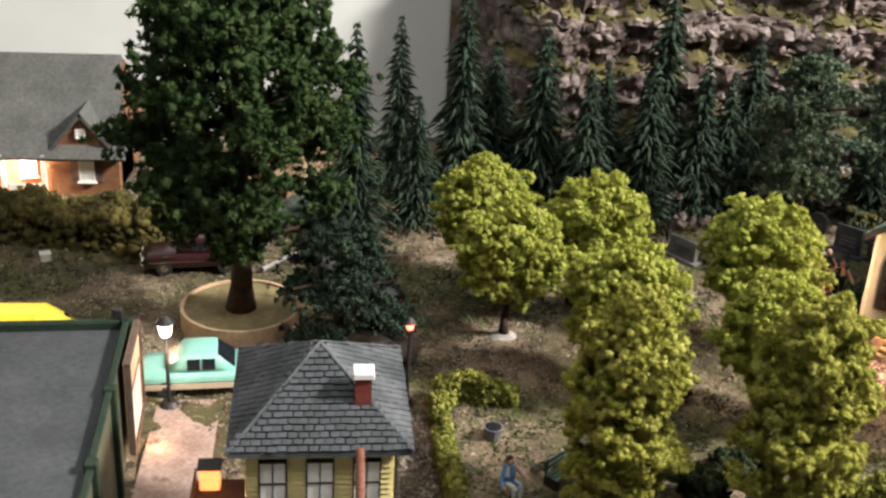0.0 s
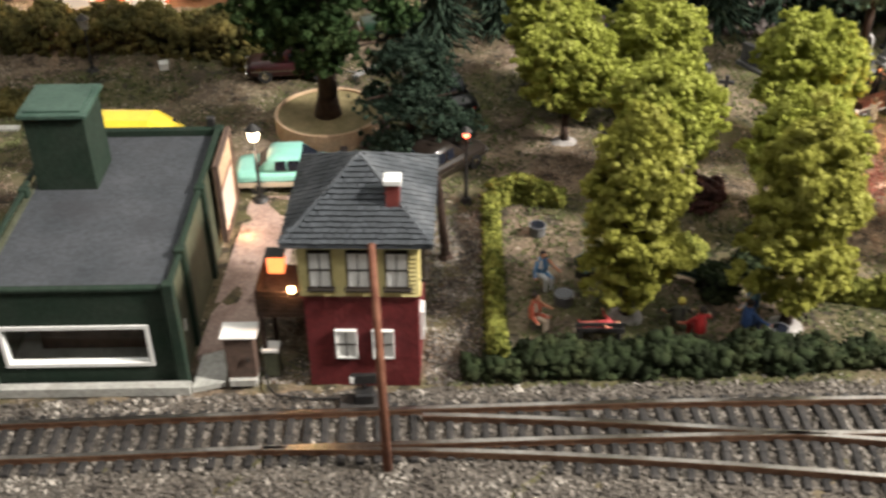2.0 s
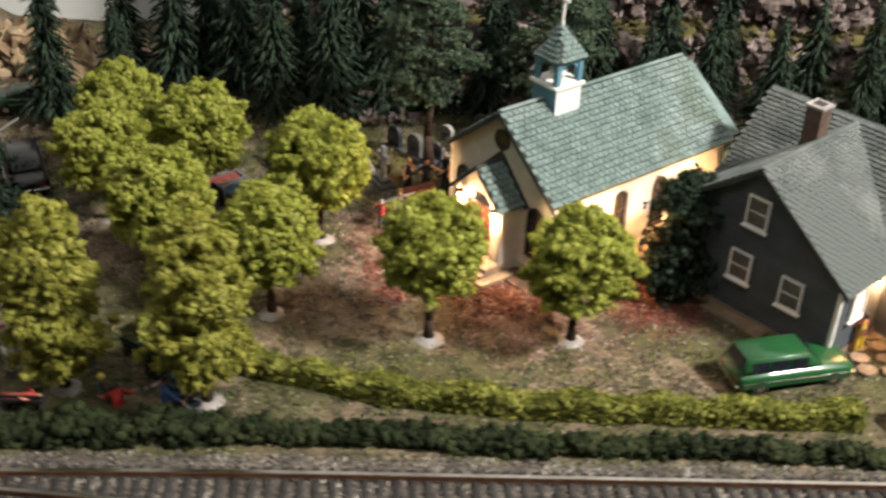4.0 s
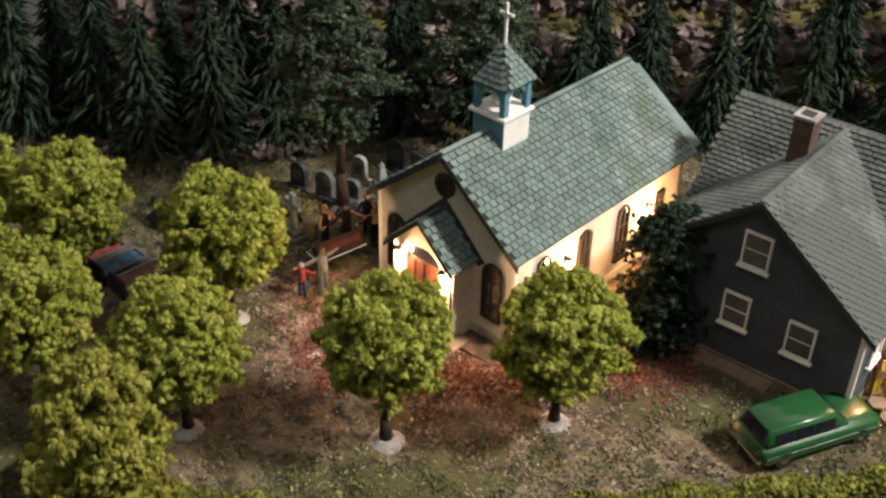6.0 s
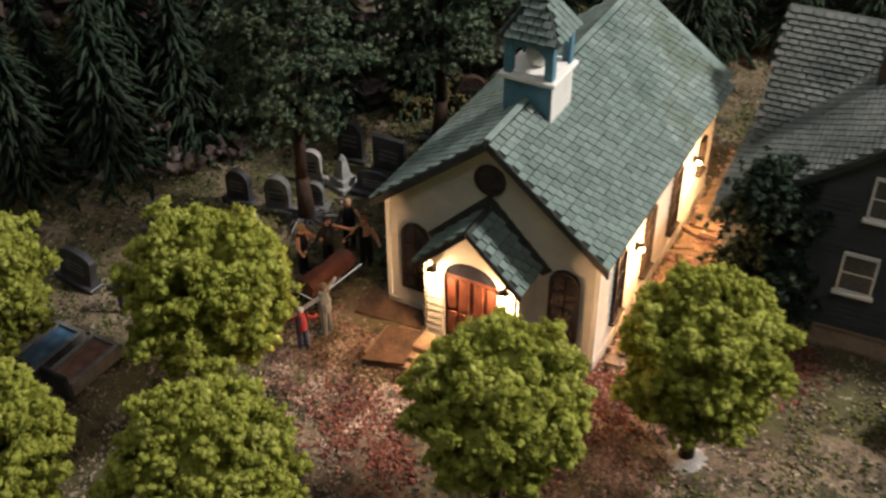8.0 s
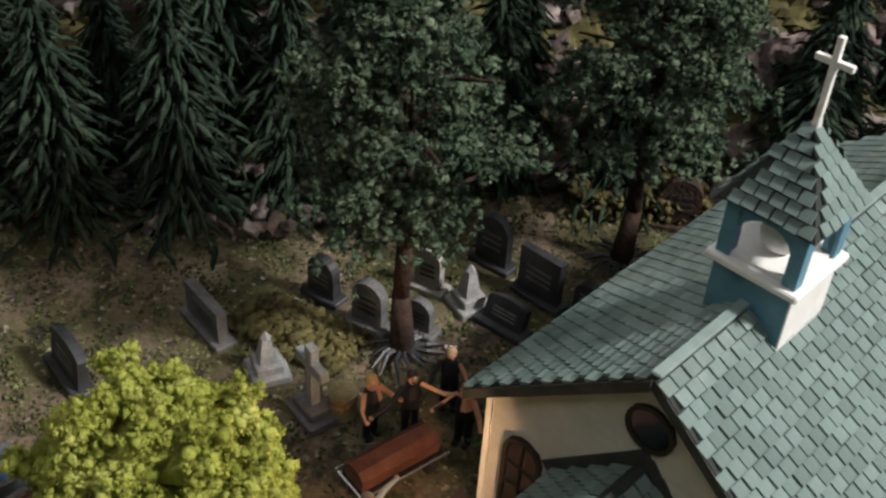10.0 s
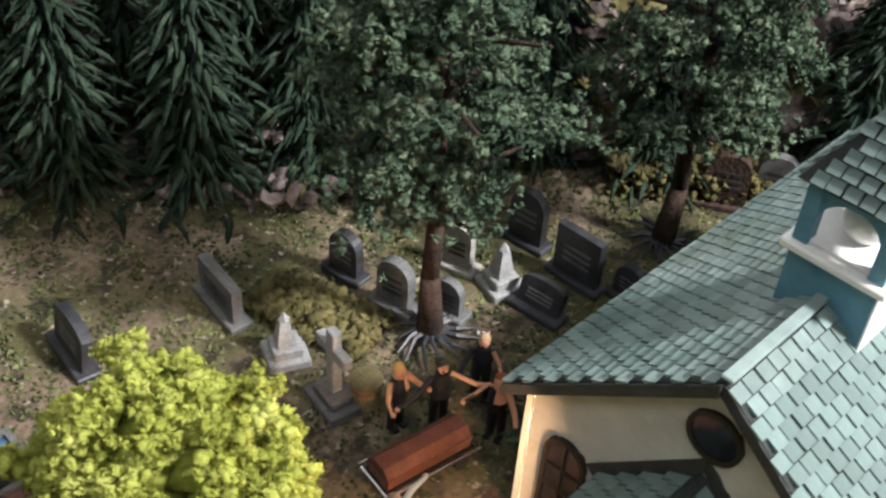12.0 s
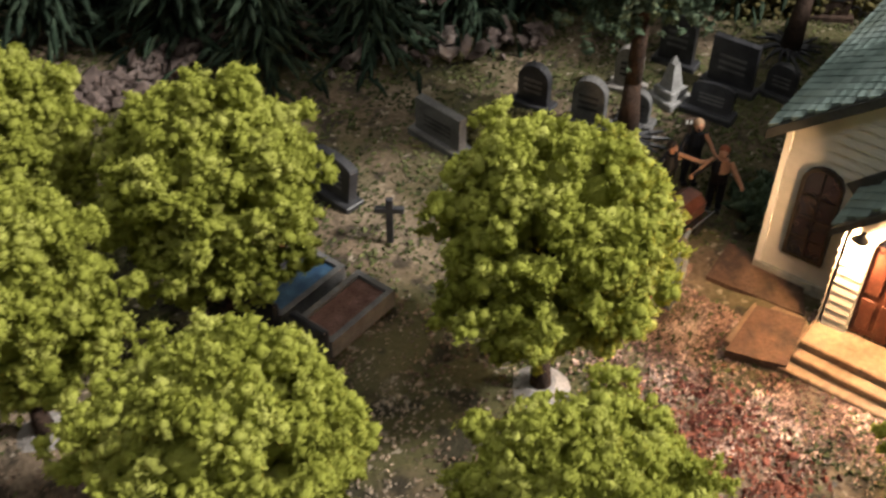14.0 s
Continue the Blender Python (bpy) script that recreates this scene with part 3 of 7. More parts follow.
def rock_pile(label, x0, y0, x1, y1, n, seed):
    q = np.random.default_rng(seed)
    u = q.uniform(0, 1, n)
    x, y = x0 + (x1 - x0) * u + q.normal(size=n) * 0.35, y0 + (y1 - y0) * u + q.normal(size=n) * 0.35
    h = q.uniform(0, 0.6, n) * (0.5 + 0.5 * np.sin(5 * u + 1) ** 2)
    v, f = blobs(np.stack([x - x0, y - y0, ground_z(x, y) + h], -1), q.uniform(0.08, 0.22, n), q, ICO1, 0.5)
    ob = new("rock_pile", raw("rock_pile", v, f, M["rock"]))
    ob.location = Vector((x0, y0, 0)) * K
    tagged(ob, label, "rocks", kind="stuff")


rock_pile("pale pinkish broken rocks at the foot of the firs", 8.6, 45.6, 13.2, 48.3, 420, 61)
for x, y, n, sd in ((0.87, 35.93, 16, 71), (-0.61, 34.97, 14, 72), (0.78, 35.06, 14, 73)):
    rock_pile("pale loose rocks under the dark green cedar", x - 0.5, y, x + 0.5, y + 0.2, n, sd)
rock_pile("broken pinkish rocks between the firs", 15.5, 46.6, 22.0, 46.2, 60, 62)

# ---- trees ----
def crown_points(n_lump, n_small, rx, rz, zc, seed, weep=0.0):
    """Centres and radii of the small foam granules of a crown, gathered in lumps over an uneven egg."""
    r = np.random.default_rng(seed)
    i = np.arange(n_lump) + 0.5
    phi, th = np.arccos(1 - 2 * i / n_lump), np.pi * (1 + 5**0.5) * i
    d = np.stack([np.cos(th) * np.sin(phi), np.sin(th) * np.sin(phi), np.cos(phi)], -1) + r.normal(size=(n_lump, 3)) * 0.08
    c = d * r.uniform(0.82, 1.06, (n_lump, 1)) * [rx, rx, rz]
    if weep:
        low = np.clip(-c[:, 2] / rz, 0, 1)
        c[:, :2] *= (1 + 0.22 * np.sin(2.6 * c[:, 2] + 2 * th))[:, None]
        c[:, 2] -= low * r.uniform(0, 0.5, n_lump)
    if weep:
        c[:, :2] *= (1 + 0.55 * np.clip(-c[:, 2] / rz - 0.15, 0, 1))[:, None]
    s = r.normal(size=(n_lump, n_small, 3))
    s /= np.linalg.norm(s, axis=2, keepdims=True)
    size = r.uniform(0.16, 0.38, (n_lump, 1, 1))
    p = c[:, None] + s * size * r.uniform(0.5, 1.1, (n_lump, n_small, 1)) * [1, 1, 0.9] + [0, 0, -0.05]
    return (p + [0, 0, zc]).reshape(-1, 3), r.uniform(0.04, 0.11, n_lump * n_small), r


def trunk_mesh(h, r0, seed, limbs=5, reach=1.2, base=True):
    r = random.Random(seed)
    bm = bmesh.new()
    p, rad = Vector((0, 0, -0.05)), r0 * 1.5
    n = 5
    for i in range(n):
        q = Vector((r.uniform(-0.08, 0.08), r.uniform(-0.08, 0.08), h * (i + 1) / n))
        r1 = r0 * (1.15 - 0.8 * (i + 1) / n)
        tube(bm, p, q, rad, r1, 8)
        p, rad = q, r1
    for i in range(limbs):
        a = 6.283 * i / limbs + r.uniform(-0.4, 0.4)
        z = h * r.uniform(0.4, 0.8)
        e = Vector((math.cos(a) * reach, math.sin(a) * reach, z + reach * r.uniform(0.4, 0.9)))
        mid = Vector((e.x * 0.5, e.y * 0.5, z + (e.z - z) * 0.35))
        tube(bm, (0, 0, z), mid, r0 * 0.45, r0 * 0.3, 6)
        tube(bm, mid, e, r0 * 0.3, r0 * 0.12, 6)
    return bm


def lime_tree(seed, rx, rz, zc, dry=False, weep=0.0, label="lime green model tree with a clumpy foam crown"):
    t = thing("tree", 0, 0, 0, 0, label, "tree", "lime green trees")
    part("trunk", trunk_mesh(zc + 0.4, 0.16, seed, 5, rx * 0.55), M["bark"], t, smooth=True)
    pts, rad, r = crown_points(int(190 * rx * rz / 4.5), 18, rx - 0.3, rz - 0.3, zc, seed, weep)
    v, f = joined(blobs(pts, rad, r, ICO1, 0.42), flakes(pts, rad, 105000, 0.034, r))
    green = M["foliage_lime_dry" if dry else "foliage_lime"]
    link("crown", raw("crown", v, f, green, True), t)
    core = r.normal(size=(120, 3))
    core /= np.linalg.norm(core, axis=1, keepdims=True)
    v, f = blobs(core * [rx - 0.9, rx - 0.9, rz - 0.9] * r.uniform(0.6, 1, (120, 1)) + [0, 0, zc], r.uniform(0.22, 0.4, 120), r, ICO1, 0.4)
    link("inner_crown", raw("inner_crown", v, f, green, True), t)
    bm = bmesh.new()
    tube(bm, (0, 0, -0.05), (0, 0, 0.14), 0.62, 0.3, 14)
    part("base", bm, M["plaster"], t, "grey plaster base")
    return t


def place(t, x, y, rz=0.0, s=1.0):
    t.matrix_world = at(x, y, gz(x, y), rz) @ Matrix.Scale(s, 4)
    return t


def again(t, x, y, rz=0.0, s=1.0):
    c = copy_thing(t, at(x, y, gz(x, y), rz))
    c.scale = (s, s, s)
    return c


place(lime_tree(11, 2.08, 2.15, 4.25), 22.8, 27.65)
round_b = place(lime_tree(12, 2.25, 2.25, 3.9), 17.95, 34.4)
tall_a = place(lime_tree(13, 1.6, 3.35, 4.3, True, 1.0, "tall olive green model tree with a drooping crown"), 10.0, 23.9)
again(round_b, 28.3, 27.85, 140, 0.95)
again(round_b, 12.4, 37.4, 200, 0.96)
again(round_b, 12.0, 31.2, 70, 0.96)
again(round_b, 16.6, 28.9, 310, 0.92)
again(round_b, 8.3, 39.6, 250, 0.93)
again(round_b, 8.7, 35.4, 100, 0.92)
again(tall_a, 15.1, 23.5, 160, 1.03)


def fir(seed, h, r, droop=0.35, label="dark green model fir with drooping twigs"):
    """A trunk with whorls of drooping twigs, each a tapered spindle."""
    q = np.random.default_rng(seed)
    t = thing("fir", 0, 0, 0, 0, label, "fir tree", "dark firs")
    bm = bmesh.new()
    tube(bm, (0, 0, -0.1), (0, 0, h * 0.97), 0.2, 0.03, 8)
    part("trunk", bm, M["bark"], t)
    ring, seg = 4, 4
    prof = np.array([0.5, 1.0, 0.85, 0.15])
    verts, faces, base = [], [], 0
    levels = int(h * 2.8)
    for i in range(levels):
        z = h * (0.09 + 0.91 * i / levels)
        reach = r * (1 - i / levels) ** 0.85 * q.uniform(0.75, 1.15) + 0.1
        nb = int(6 + reach * 5)
        for j in range(nb):
            a = 6.283 * j / nb + q.uniform(-0.35, 0.35)
            L = reach * q.uniform(0.7, 1.1)
            drop = droop * q.uniform(0.6, 1.4)
            for fr in (0.95, 0.62, 0.36)[: 1 + int(L > 0.5) + int(L > 1.0)]:
                for _ in range(2 if fr < 0.9 else 1):
                    a1 = a + q.uniform(-0.22, 0.22) / max(fr, 0.3)
                    tip = L * fr * q.uniform(0.9, 1.1)
                    back = max(tip - q.uniform(0.45, 0.85), 0.05)
                    p0 = np.array([math.cos(a) * back, math.sin(a) * back, z - drop * back * 0.8 + 0.06])
                    p1 = np.array([math.cos(a1) * tip, math.sin(a1) * tip, z - drop * tip - q.uniform(0, 0.12)])
                    w = q.uniform(0.07, 0.12)
                    side = np.array([-math.sin(a), math.cos(a), 0])
                    up = np.array([0, 0, 1.0])
                    for k in range(seg):
                        u = k / (seg - 1)
                        c = p0 + (p1 - p0) * u + up * (0.07 * math.sin(3.14 * u))
                        for g in range(ring):
                            b = 6.283 * g / ring
                            rr = w * prof[k] * q.uniform(0.6, 1.4)
                            verts.append(c + side * math.cos(b) * rr + up * math.sin(b) * rr * 0.7)
                    for k in range(seg - 1):
                        for g in range(ring):
                            g2 = (g + 1) % ring
                            faces.append((base + k * ring + g, base + k * ring + g2, base + (k + 1) * ring + g2, base + (k + 1) * ring + g))
                    base += ring * seg
    fv, ff = flakes(np.array(verts), np.full(len(verts), 0.02), 5000, 0.045, q)
    faces += [tuple(x) for x in (ff + len(verts)).tolist()]
    verts = np.concatenate([np.array(verts), fv])
    link("crown", raw("crown", np.array(verts), faces, M["needles"], True), t)
    return t


fir_a = place(fir(21, 9.5, 2.5), 12.3, 48.9)
fir_b = place(fir(22, 10.5, 2.1), 5.6, 50.5, 0, 0.88)
fir_c = place(fir(23, 8.0, 2.4), 17.2, 47.4)
FIRS = [(fir_b, 3.3, 45.0, 0.95), (fir_b, 8.6, 49.6, 1.05), (fir_c, 10.3, 50.8, 1.0), (fir_a, 15.4, 49.0, 0.8), (fir_b, 18.3, 49.3, 1.15), (fir_c, 21.6, 48.8, 0.9), (fir_a, 22.9, 49.6, 0.95), (fir_b, 26.2, 49.2, 0.85), (fir_c, 14.2, 47.2, 0.95), (fir_a, 20.0, 48.2, 0.85), (fir_c, 31.0, 49.0, 1.0), (fir_a, 34.5, 48.0, 0.9), (fir_b, 38.0, 50.0, 0.9), (fir_c, 42.0, 47.0, 1.0), (fir_a, 46.5, 48.0, 1.0), (fir_b, 51.0, 47.5, 1.0), (fir_c, 55.0, 49.5, 1.0), (fir_c, 6.2, 46.6, 0.8), (fir_a, 28.8, 47.4, 0.75), (fir_c, 33.4, 46.2, 0.8), (fir_a, 36.6, 46.0, 0.8), (fir_c, 39.8, 45.6, 0.9), (fir_b, 44.2, 45.4, 0.8), (fir_a, 49.0, 45.6, 0.8), (fir_b, 25.4, 48.2, 0.8)]
for i, (src, x, y, s) in enumerate(FIRS):
    again(src, x, y, 47 * i, s)


def cedar(seed, h, bare, r, label, colour="cedar"):
    """A bare trunk below and uneven pads of foliage above."""
    q = np.random.default_rng(seed)
    t = thing("cedar", 0, 0, 0, 0, label, "tree", "dark cedars")
    part("trunk", trunk_mesh(h * 0.92, 0.21, seed, 0), M["bark"], t, smooth=True)
    for i in range(9):
        a, z = 6.283 * i / 9 + q.uniform(-0.4, 0.4), bare + (h - bare) * q.uniform(0.0, 0.6)
        e = Vector((math.cos(a) * r * 0.7, math.sin(a) * r * 0.7, z + q.uniform(0.1, 0.6)))
        part("branch", tube(bmesh.new(), (0, 0, z), e, 0.09, 0.03, 6), M["bark"], t)
    for i in range(16):
        a, R = 6.283 * i / 16 + q.uniform(-0.15, 0.15), q.uniform(0.7, 1.25) * min(1.0, bare / 3)
        rt = bmesh.new()
        mid = (math.cos(a) * R * 0.5, math.sin(a) * R * 0.5, q.uniform(0.1, 0.2))
        tube(rt, (0, 0, 0.15), mid, 0.08, 0.06, 5)
        tube(rt, mid, (math.cos(a + 0.2) * R, math.sin(a + 0.2) * R, 0.02), 0.06, 0.025, 5)
        part("root", rt, M["stone_dark"], t)
    pts, rad = [], []
    npad = 40
    for i in range(npad):
        u = i / npad
        z = bare + (h - bare) * u
        a = q.uniform(0, 6.283)
        R = r * min(1.0, 0.55 + 1.6 * u) * (1 - u) ** 0.6 * 1.1 * q.uniform(0.3, 1.0) + 0.15
        c = np.array([math.cos(a) * R, math.sin(a) * R, z])
        m = 62
        s = q.normal(size=(m, 3)) * [0.42, 0.42, 0.12]
        for g in s:
            pts.append(c + g - [0, 0, 0.25 * np.hypot(*g[:2])])
            rad.append(q.uniform(0.035, 0.1))
    v, f = joined(blobs(pts, rad, q, ICO1, 0.5, 0.8), flakes(pts, rad, 40000, 0.05, q))
    link("crown", raw("crown", v, f, M[colour], True), t)
    return t


cedar_a = place(cedar(31, 9.6, 3.9, 2.7, "dark green cedar with a bare brown trunk among graves"), 22.45, 41.6)
again(cedar_a, 28.4, 44.6, 120, 1.0)
yew = place(cedar(33, 4.9, 0.8, 2.7, "dark green model cedar with ragged foliage pads", "needles"), 2.4, 34.5)
shrub_tree = place(cedar(34, 5.4, 0.5, 1.6, "ragged dark green tree beside the grey house", "needles"), 33.0, 31.8, 0, 1.0)
shrub_tree["category"] = "tree"


def big_tree():
    q = np.random.default_rng(41)
    t = thing("tree", -1.2, 36.6, 0.85, 0, "large dark green leafy tree in a round planter", "tree")
    bm = bmesh.new()
    tube(bm, (0, 0, -0.2), (0.05, 0, 0.9), 0.62, 0.42, 12)
    tube(bm, (0.05, 0, 0.9), (0.15, 0.1, 4.2), 0.42, 0.3, 12)
    tube(bm, (0.15, 0.1, 4.2), (0.0, 0.2, 11.0), 0.3, 0.08, 10)
    for i in range(11):
        a, z = i * 2.4, 2.6 + i * 0.6
        tube(bm, (0.1, 0.1, z), (math.cos(a) * 2.2, math.sin(a) * 2.2, z + 0.7), 0.13, 0.04, 6)
    part("trunk", bm, M["bark"], t, smooth=True)
    pts, rad = [], []
    for i in range(190):
        z = q.uniform(3.2, 12.6)
        R = 4.1 * math.sin(3.1416 * np.clip((z - 1.0) / 12.4, 0.03, 0.97)) ** 0.7 * math.sqrt(q.uniform(0.25, 1))
        a = q.uniform(0, 6.283)
        if z < 5.0:
            R *= 0.75
            a = q.uniform(1.6, 5.2)
        c = np.array([math.cos(a) * R, math.sin(a) * R, z])
        for g in q.normal(size=(34, 3)) * [0.4, 0.4, 0.3]:
            pts.append(c + g)
            rad.append(q.uniform(0.07, 0.16))
    v, f = joined(blobs(pts, rad, q, ICO1, 0.5), flakes(pts, rad, 150000, 0.06, q))
    link("crown", raw("crown", v, f, M["foliage_dark"], True), t)


big_tree()


# ---- hedges and bushes ----
def hedge(label, pts, w, h, material, seed, r0=0.07, r1=0.15, per=230, name="hedge"):
    """A clipped or ragged row of foliage along a line of points."""
    q = np.random.default_rng(seed)
    P = [np.array(p, float) for p in pts]
    c, r = [], []
    for a, b in zip(P[:-1], P[1:]):
        L = np.linalg.norm(b - a)
        d = (b - a) / L
        nrm = np.array([-d[1], d[0]])
        for _ in range(int(L * per)):
            u, s, z = q.uniform(0, L), q.uniform(-w / 2, w / 2), q.uniform(0, h)
            if abs(s) < w / 2 - 0.2 and z < h - 0.25:
                z = h - q.uniform(0, 0.15)
            p = a + d * u + nrm * s
            c.append((p[0], p[1], gz(*p) + z * (0.85 + 0.2 * math.sin(1.9 * u + seed))))
            r.append(q.uniform(r0, r1))
    v, f = joined(blobs(c, r, q, ICO1, 0.5), flakes(c, r, len(c) * 5, 0.06, q))
    org = Vector((*P[0], 0.0))
    ob = new(name, raw(name, np.asarray(v) - np.array(org), f, M[material], True))
    ob.location = org * K
    tagged(ob, label, "hedge" if name == "hedge" else "bush", kind="stuff" if name != "hedge" else "")
    return ob


hedge("clipped yellow green hedge beside the tower garden", [(5.75, 21.2), (5.65, 25.5), (5.6, 30.2), (6.4, 30.9), (8.4, 30.4)], 0.5, 1.05, "hedge_lime", 1, 0.05, 0.1, 330)
hedge("long clipped olive green hedge along the church lawn", [(16.4, 25.3), (18.5, 24.8), (21.5, 24.0), (25, 23.6), (31, 23.5), (38.2, 23.5)], 0.8, 0.92, "hedge_lime", 2, 0.04, 0.1, 420)
hedge("clipped olive green hedge beyond the gate gap", [(39.5, 23.5), (46, 23.4)], 0.85, 0.95, "hedge_lime", 3)
hedge("ragged dark green bushes along the track", [(5.4, 21.3), (9, 21.55), (12, 21.7), (16, 21.9)], 1.15, 0.72, "bush", 4, 0.08, 0.24, 95, "bush")
hedge("low dark green bushes along the track", [(16, 21.9), (21, 22.0), (27, 21.7)], 0.8, 0.5, "bush", 5, 0.09, 0.2, 95, "bush")
hedge("sparse dark green bushes along the track", [(27, 21.7), (33, 21.9), (42, 21.6)], 0.7, 0.5, "bush", 6, 0.08, 0.18, 60, "bush")
hedge("ragged olive bushes on the bank before the brick house", [(-22, 43.6), (-16, 44.0), (-11, 43.9), (-6, 43.6), (-3.2, 44.0)], 1.6, 1.5, "bush_olive", 7, 0.1, 0.22, 150, "bush")
hedge("low brown and olive shrubs on the bank", [(-6, 43), (-3, 42.4), (-1.5, 43.0)], 1.3, 0.7, "bush_olive", 8, 0.12, 0.26, 45, "bush")
hedge("mossy bush at the foot of the ledges", [(27.5, 47.0), (31.5, 46.3), (34.5, 46.5)], 1.3, 1.0, "moss", 9, 0.06, 0.14, 190, "bush")
hedge("olive mossy mound beside the white obelisk", [(18.9, 43.2), (20.0, 42.3), (21.2, 41.4)], 1.5, 0.35, "moss", 10, 0.08, 0.18, 160, "moss_mound")

for lab, x, y, w, h, mt, sd in (("dark green bush on the lawn", 13.2, 25.2, 1.1, 0.9, "bush", 51), ("olive bush behind the lawn bench", 12.4, 27.2, 1.2, 0.7, "hedge_lime", 52), ("dark red bush between the lime trees", 13.6, 30.6, 1.2, 1.2, "red_bush", 53), ("dark green bush by the lawn", 14.8, 26.4, 1.3, 0.8, "bush", 54), ("small dark green bush at the hedge end", 5.0, 21.1, 0.5, 0.6, "bush", 55), ("grey green bush beside the church corner", 24.3, 38.2, 0.9, 0.8, "cedar", 56), ("olive bush behind the church", 36.2, 43.0, 1.6, 1.1, "hedge_lime", 57), ("olive bush beside the dirt road", -15.5, 38.5, 1.8, 0.5, "bush_olive", 58), ("dark bush behind the signal", 4.2, 36.0, 1.3, 0.9, "bush", 59)):
    hedge(lab, [(x - w / 2, y), (x + w / 2, y + 0.1)], w, h, mt, sd, 0.08, 0.2, 160, "bush")["kind"] = ""


# ---- building helpers ----
def rectm(origin, xdir, ydir):
    """A frame at origin with its x along xdir and its y along ydir, z across both."""
    x = Vector(xdir).normalized()
    y = Vector(ydir).normalized()
    z = x.cross(y)
    m = Matrix((x, y, z)).transposed().to_4x4()
    m.translation = Vector(origin)
    return m


TILE_V = np.array([[-0.5, 0.12, 0.07], [0.5, 0.12, 0.07], [0.5, 1.03, 0.02], [-0.5, 1.03, 0.02], [-0.5, 0.12, 0.0], [0.5, 0.12, 0.0], [0.5, 1.03, 0.0], [-0.5, 1.03, 0.0]])
TILE_F = np.array([[0, 1, 2, 3], [4, 5, 1, 0], [5, 6, 2, 1], [7, 4, 0, 3]])


def shingles(parent, m, length, slope, w, h, material, rest_material, keep=None, near=None, limit=300, seed=0, name="shingle"):
    """Rows of shingles on a plane: u along the eave, v up the slope. near(u, v) picks those that are objects of their own."""
    q = np.random.default_rng(seed)
    own = raw(name, TILE_V * [w * 0.87, h, 1], TILE_F, material)
    v, f, used = [], [], 0
    rows, cols = int(slope / h), int(length / w) + 1
    for j in range(rows):
        for i in range(cols):
            u, s = (i + 0.5 * (j % 2) + 0.25) * w, j * h
            if u > length or (keep and not keep(u, s + h / 2)):
                continue
            off = np.array([u + q.uniform(-0.012, 0.012), s + q.uniform(-0.012, 0.012), q.uniform(0, 0.008)])
            if near and used < limit and near(u, s):
                ob = link(name, own, parent)
                ob.matrix_basis = Matrix.Translation(m.translation * K) @ m.to_3x3().to_4x4() @ Matrix.Translation(Vector(off) * K)
                used += 1
            else:
                f.append(TILE_F + 8 * len(v))
                v.append(TILE_V * [w * 0.87, h, 1] + off)
    if v:
        vv = np.concatenate(v)
        mm = np.array(m)
        vv = vv @ mm[:3, :3].T + mm[:3, 3]
        ob = link(name + "_rest", raw(name + "_rest", vv, np.concatenate(f), rest_material), parent)
        ob["kind"] = "stuff"


def boards(parent, m, z0, z1, h, span, material, name="clapboard"):
    """Lapped boards on a wall: m puts x along the wall, y up it, z outwards; span(z) gives the board's ends."""
    n = int((z1 - z0) / h)
    for i in range(n):
        z = z0 + i * h
        a, b = span(z + h * 0.6)
        if b - a < 0.08:
            continue
        bm = bmesh.new()
        p = [(a, z, 0.055), (b, z, 0.055), (b, z + h, 0.015), (a, z + h, 0.015), (a, z, 0), (b, z, 0), (b, z + h, 0), (a, z + h, 0)]
        vs = [bm.verts.new(m @ Vector(c)) for c in p]
        for f in ((0, 1, 2, 3), (4, 5, 1, 0), (5, 6, 2, 1), (7, 4, 0, 3), (3, 2, 6, 7)):
            bm.faces.new([vs[k] for k in f])
        part(name, bm, material, parent)


def outline(w, h, arch):
    """Half-width w/2, from 0 up to h, with an arched head of that rise."""
    pts = [(-w / 2, 0), (w / 2, 0), (w / 2, h - arch)]
    if arch:
        pts += [(w / 2 * math.cos(a), h - arch + arch * math.sin(a)) for a in [math.pi * k / 10 for k in range(1, 10)]]
    else:
        pts[-1] = (w / 2, h)
    pts.append((-w / 2, h - arch if arch else h))
    return pts


def ring(bm, outer, inner, y0, y1, m):
    a, b = ([[bm.verts.new(m @ Vector((x, y, z))) for x, z in pts] for y in (y0, y1)] for pts in (outer, inner))
    n = len(outer)
    for i in range(n):
        j = (i + 1) % n
        bm.faces.new((a[0][i], a[0][j], b[0][j], b[0][i]))
        bm.faces.new((a[1][j], a[1][i], b[1][i], b[1][j]))
        bm.faces.new((a[0][j], a[0][i], a[1][i], a[1][j]))
        bm.faces.new((b[0][i], b[0][j], b[1][j], b[1][i]))
    bmesh.ops.recalc_face_normals(bm, faces=bm.faces)
    return bm


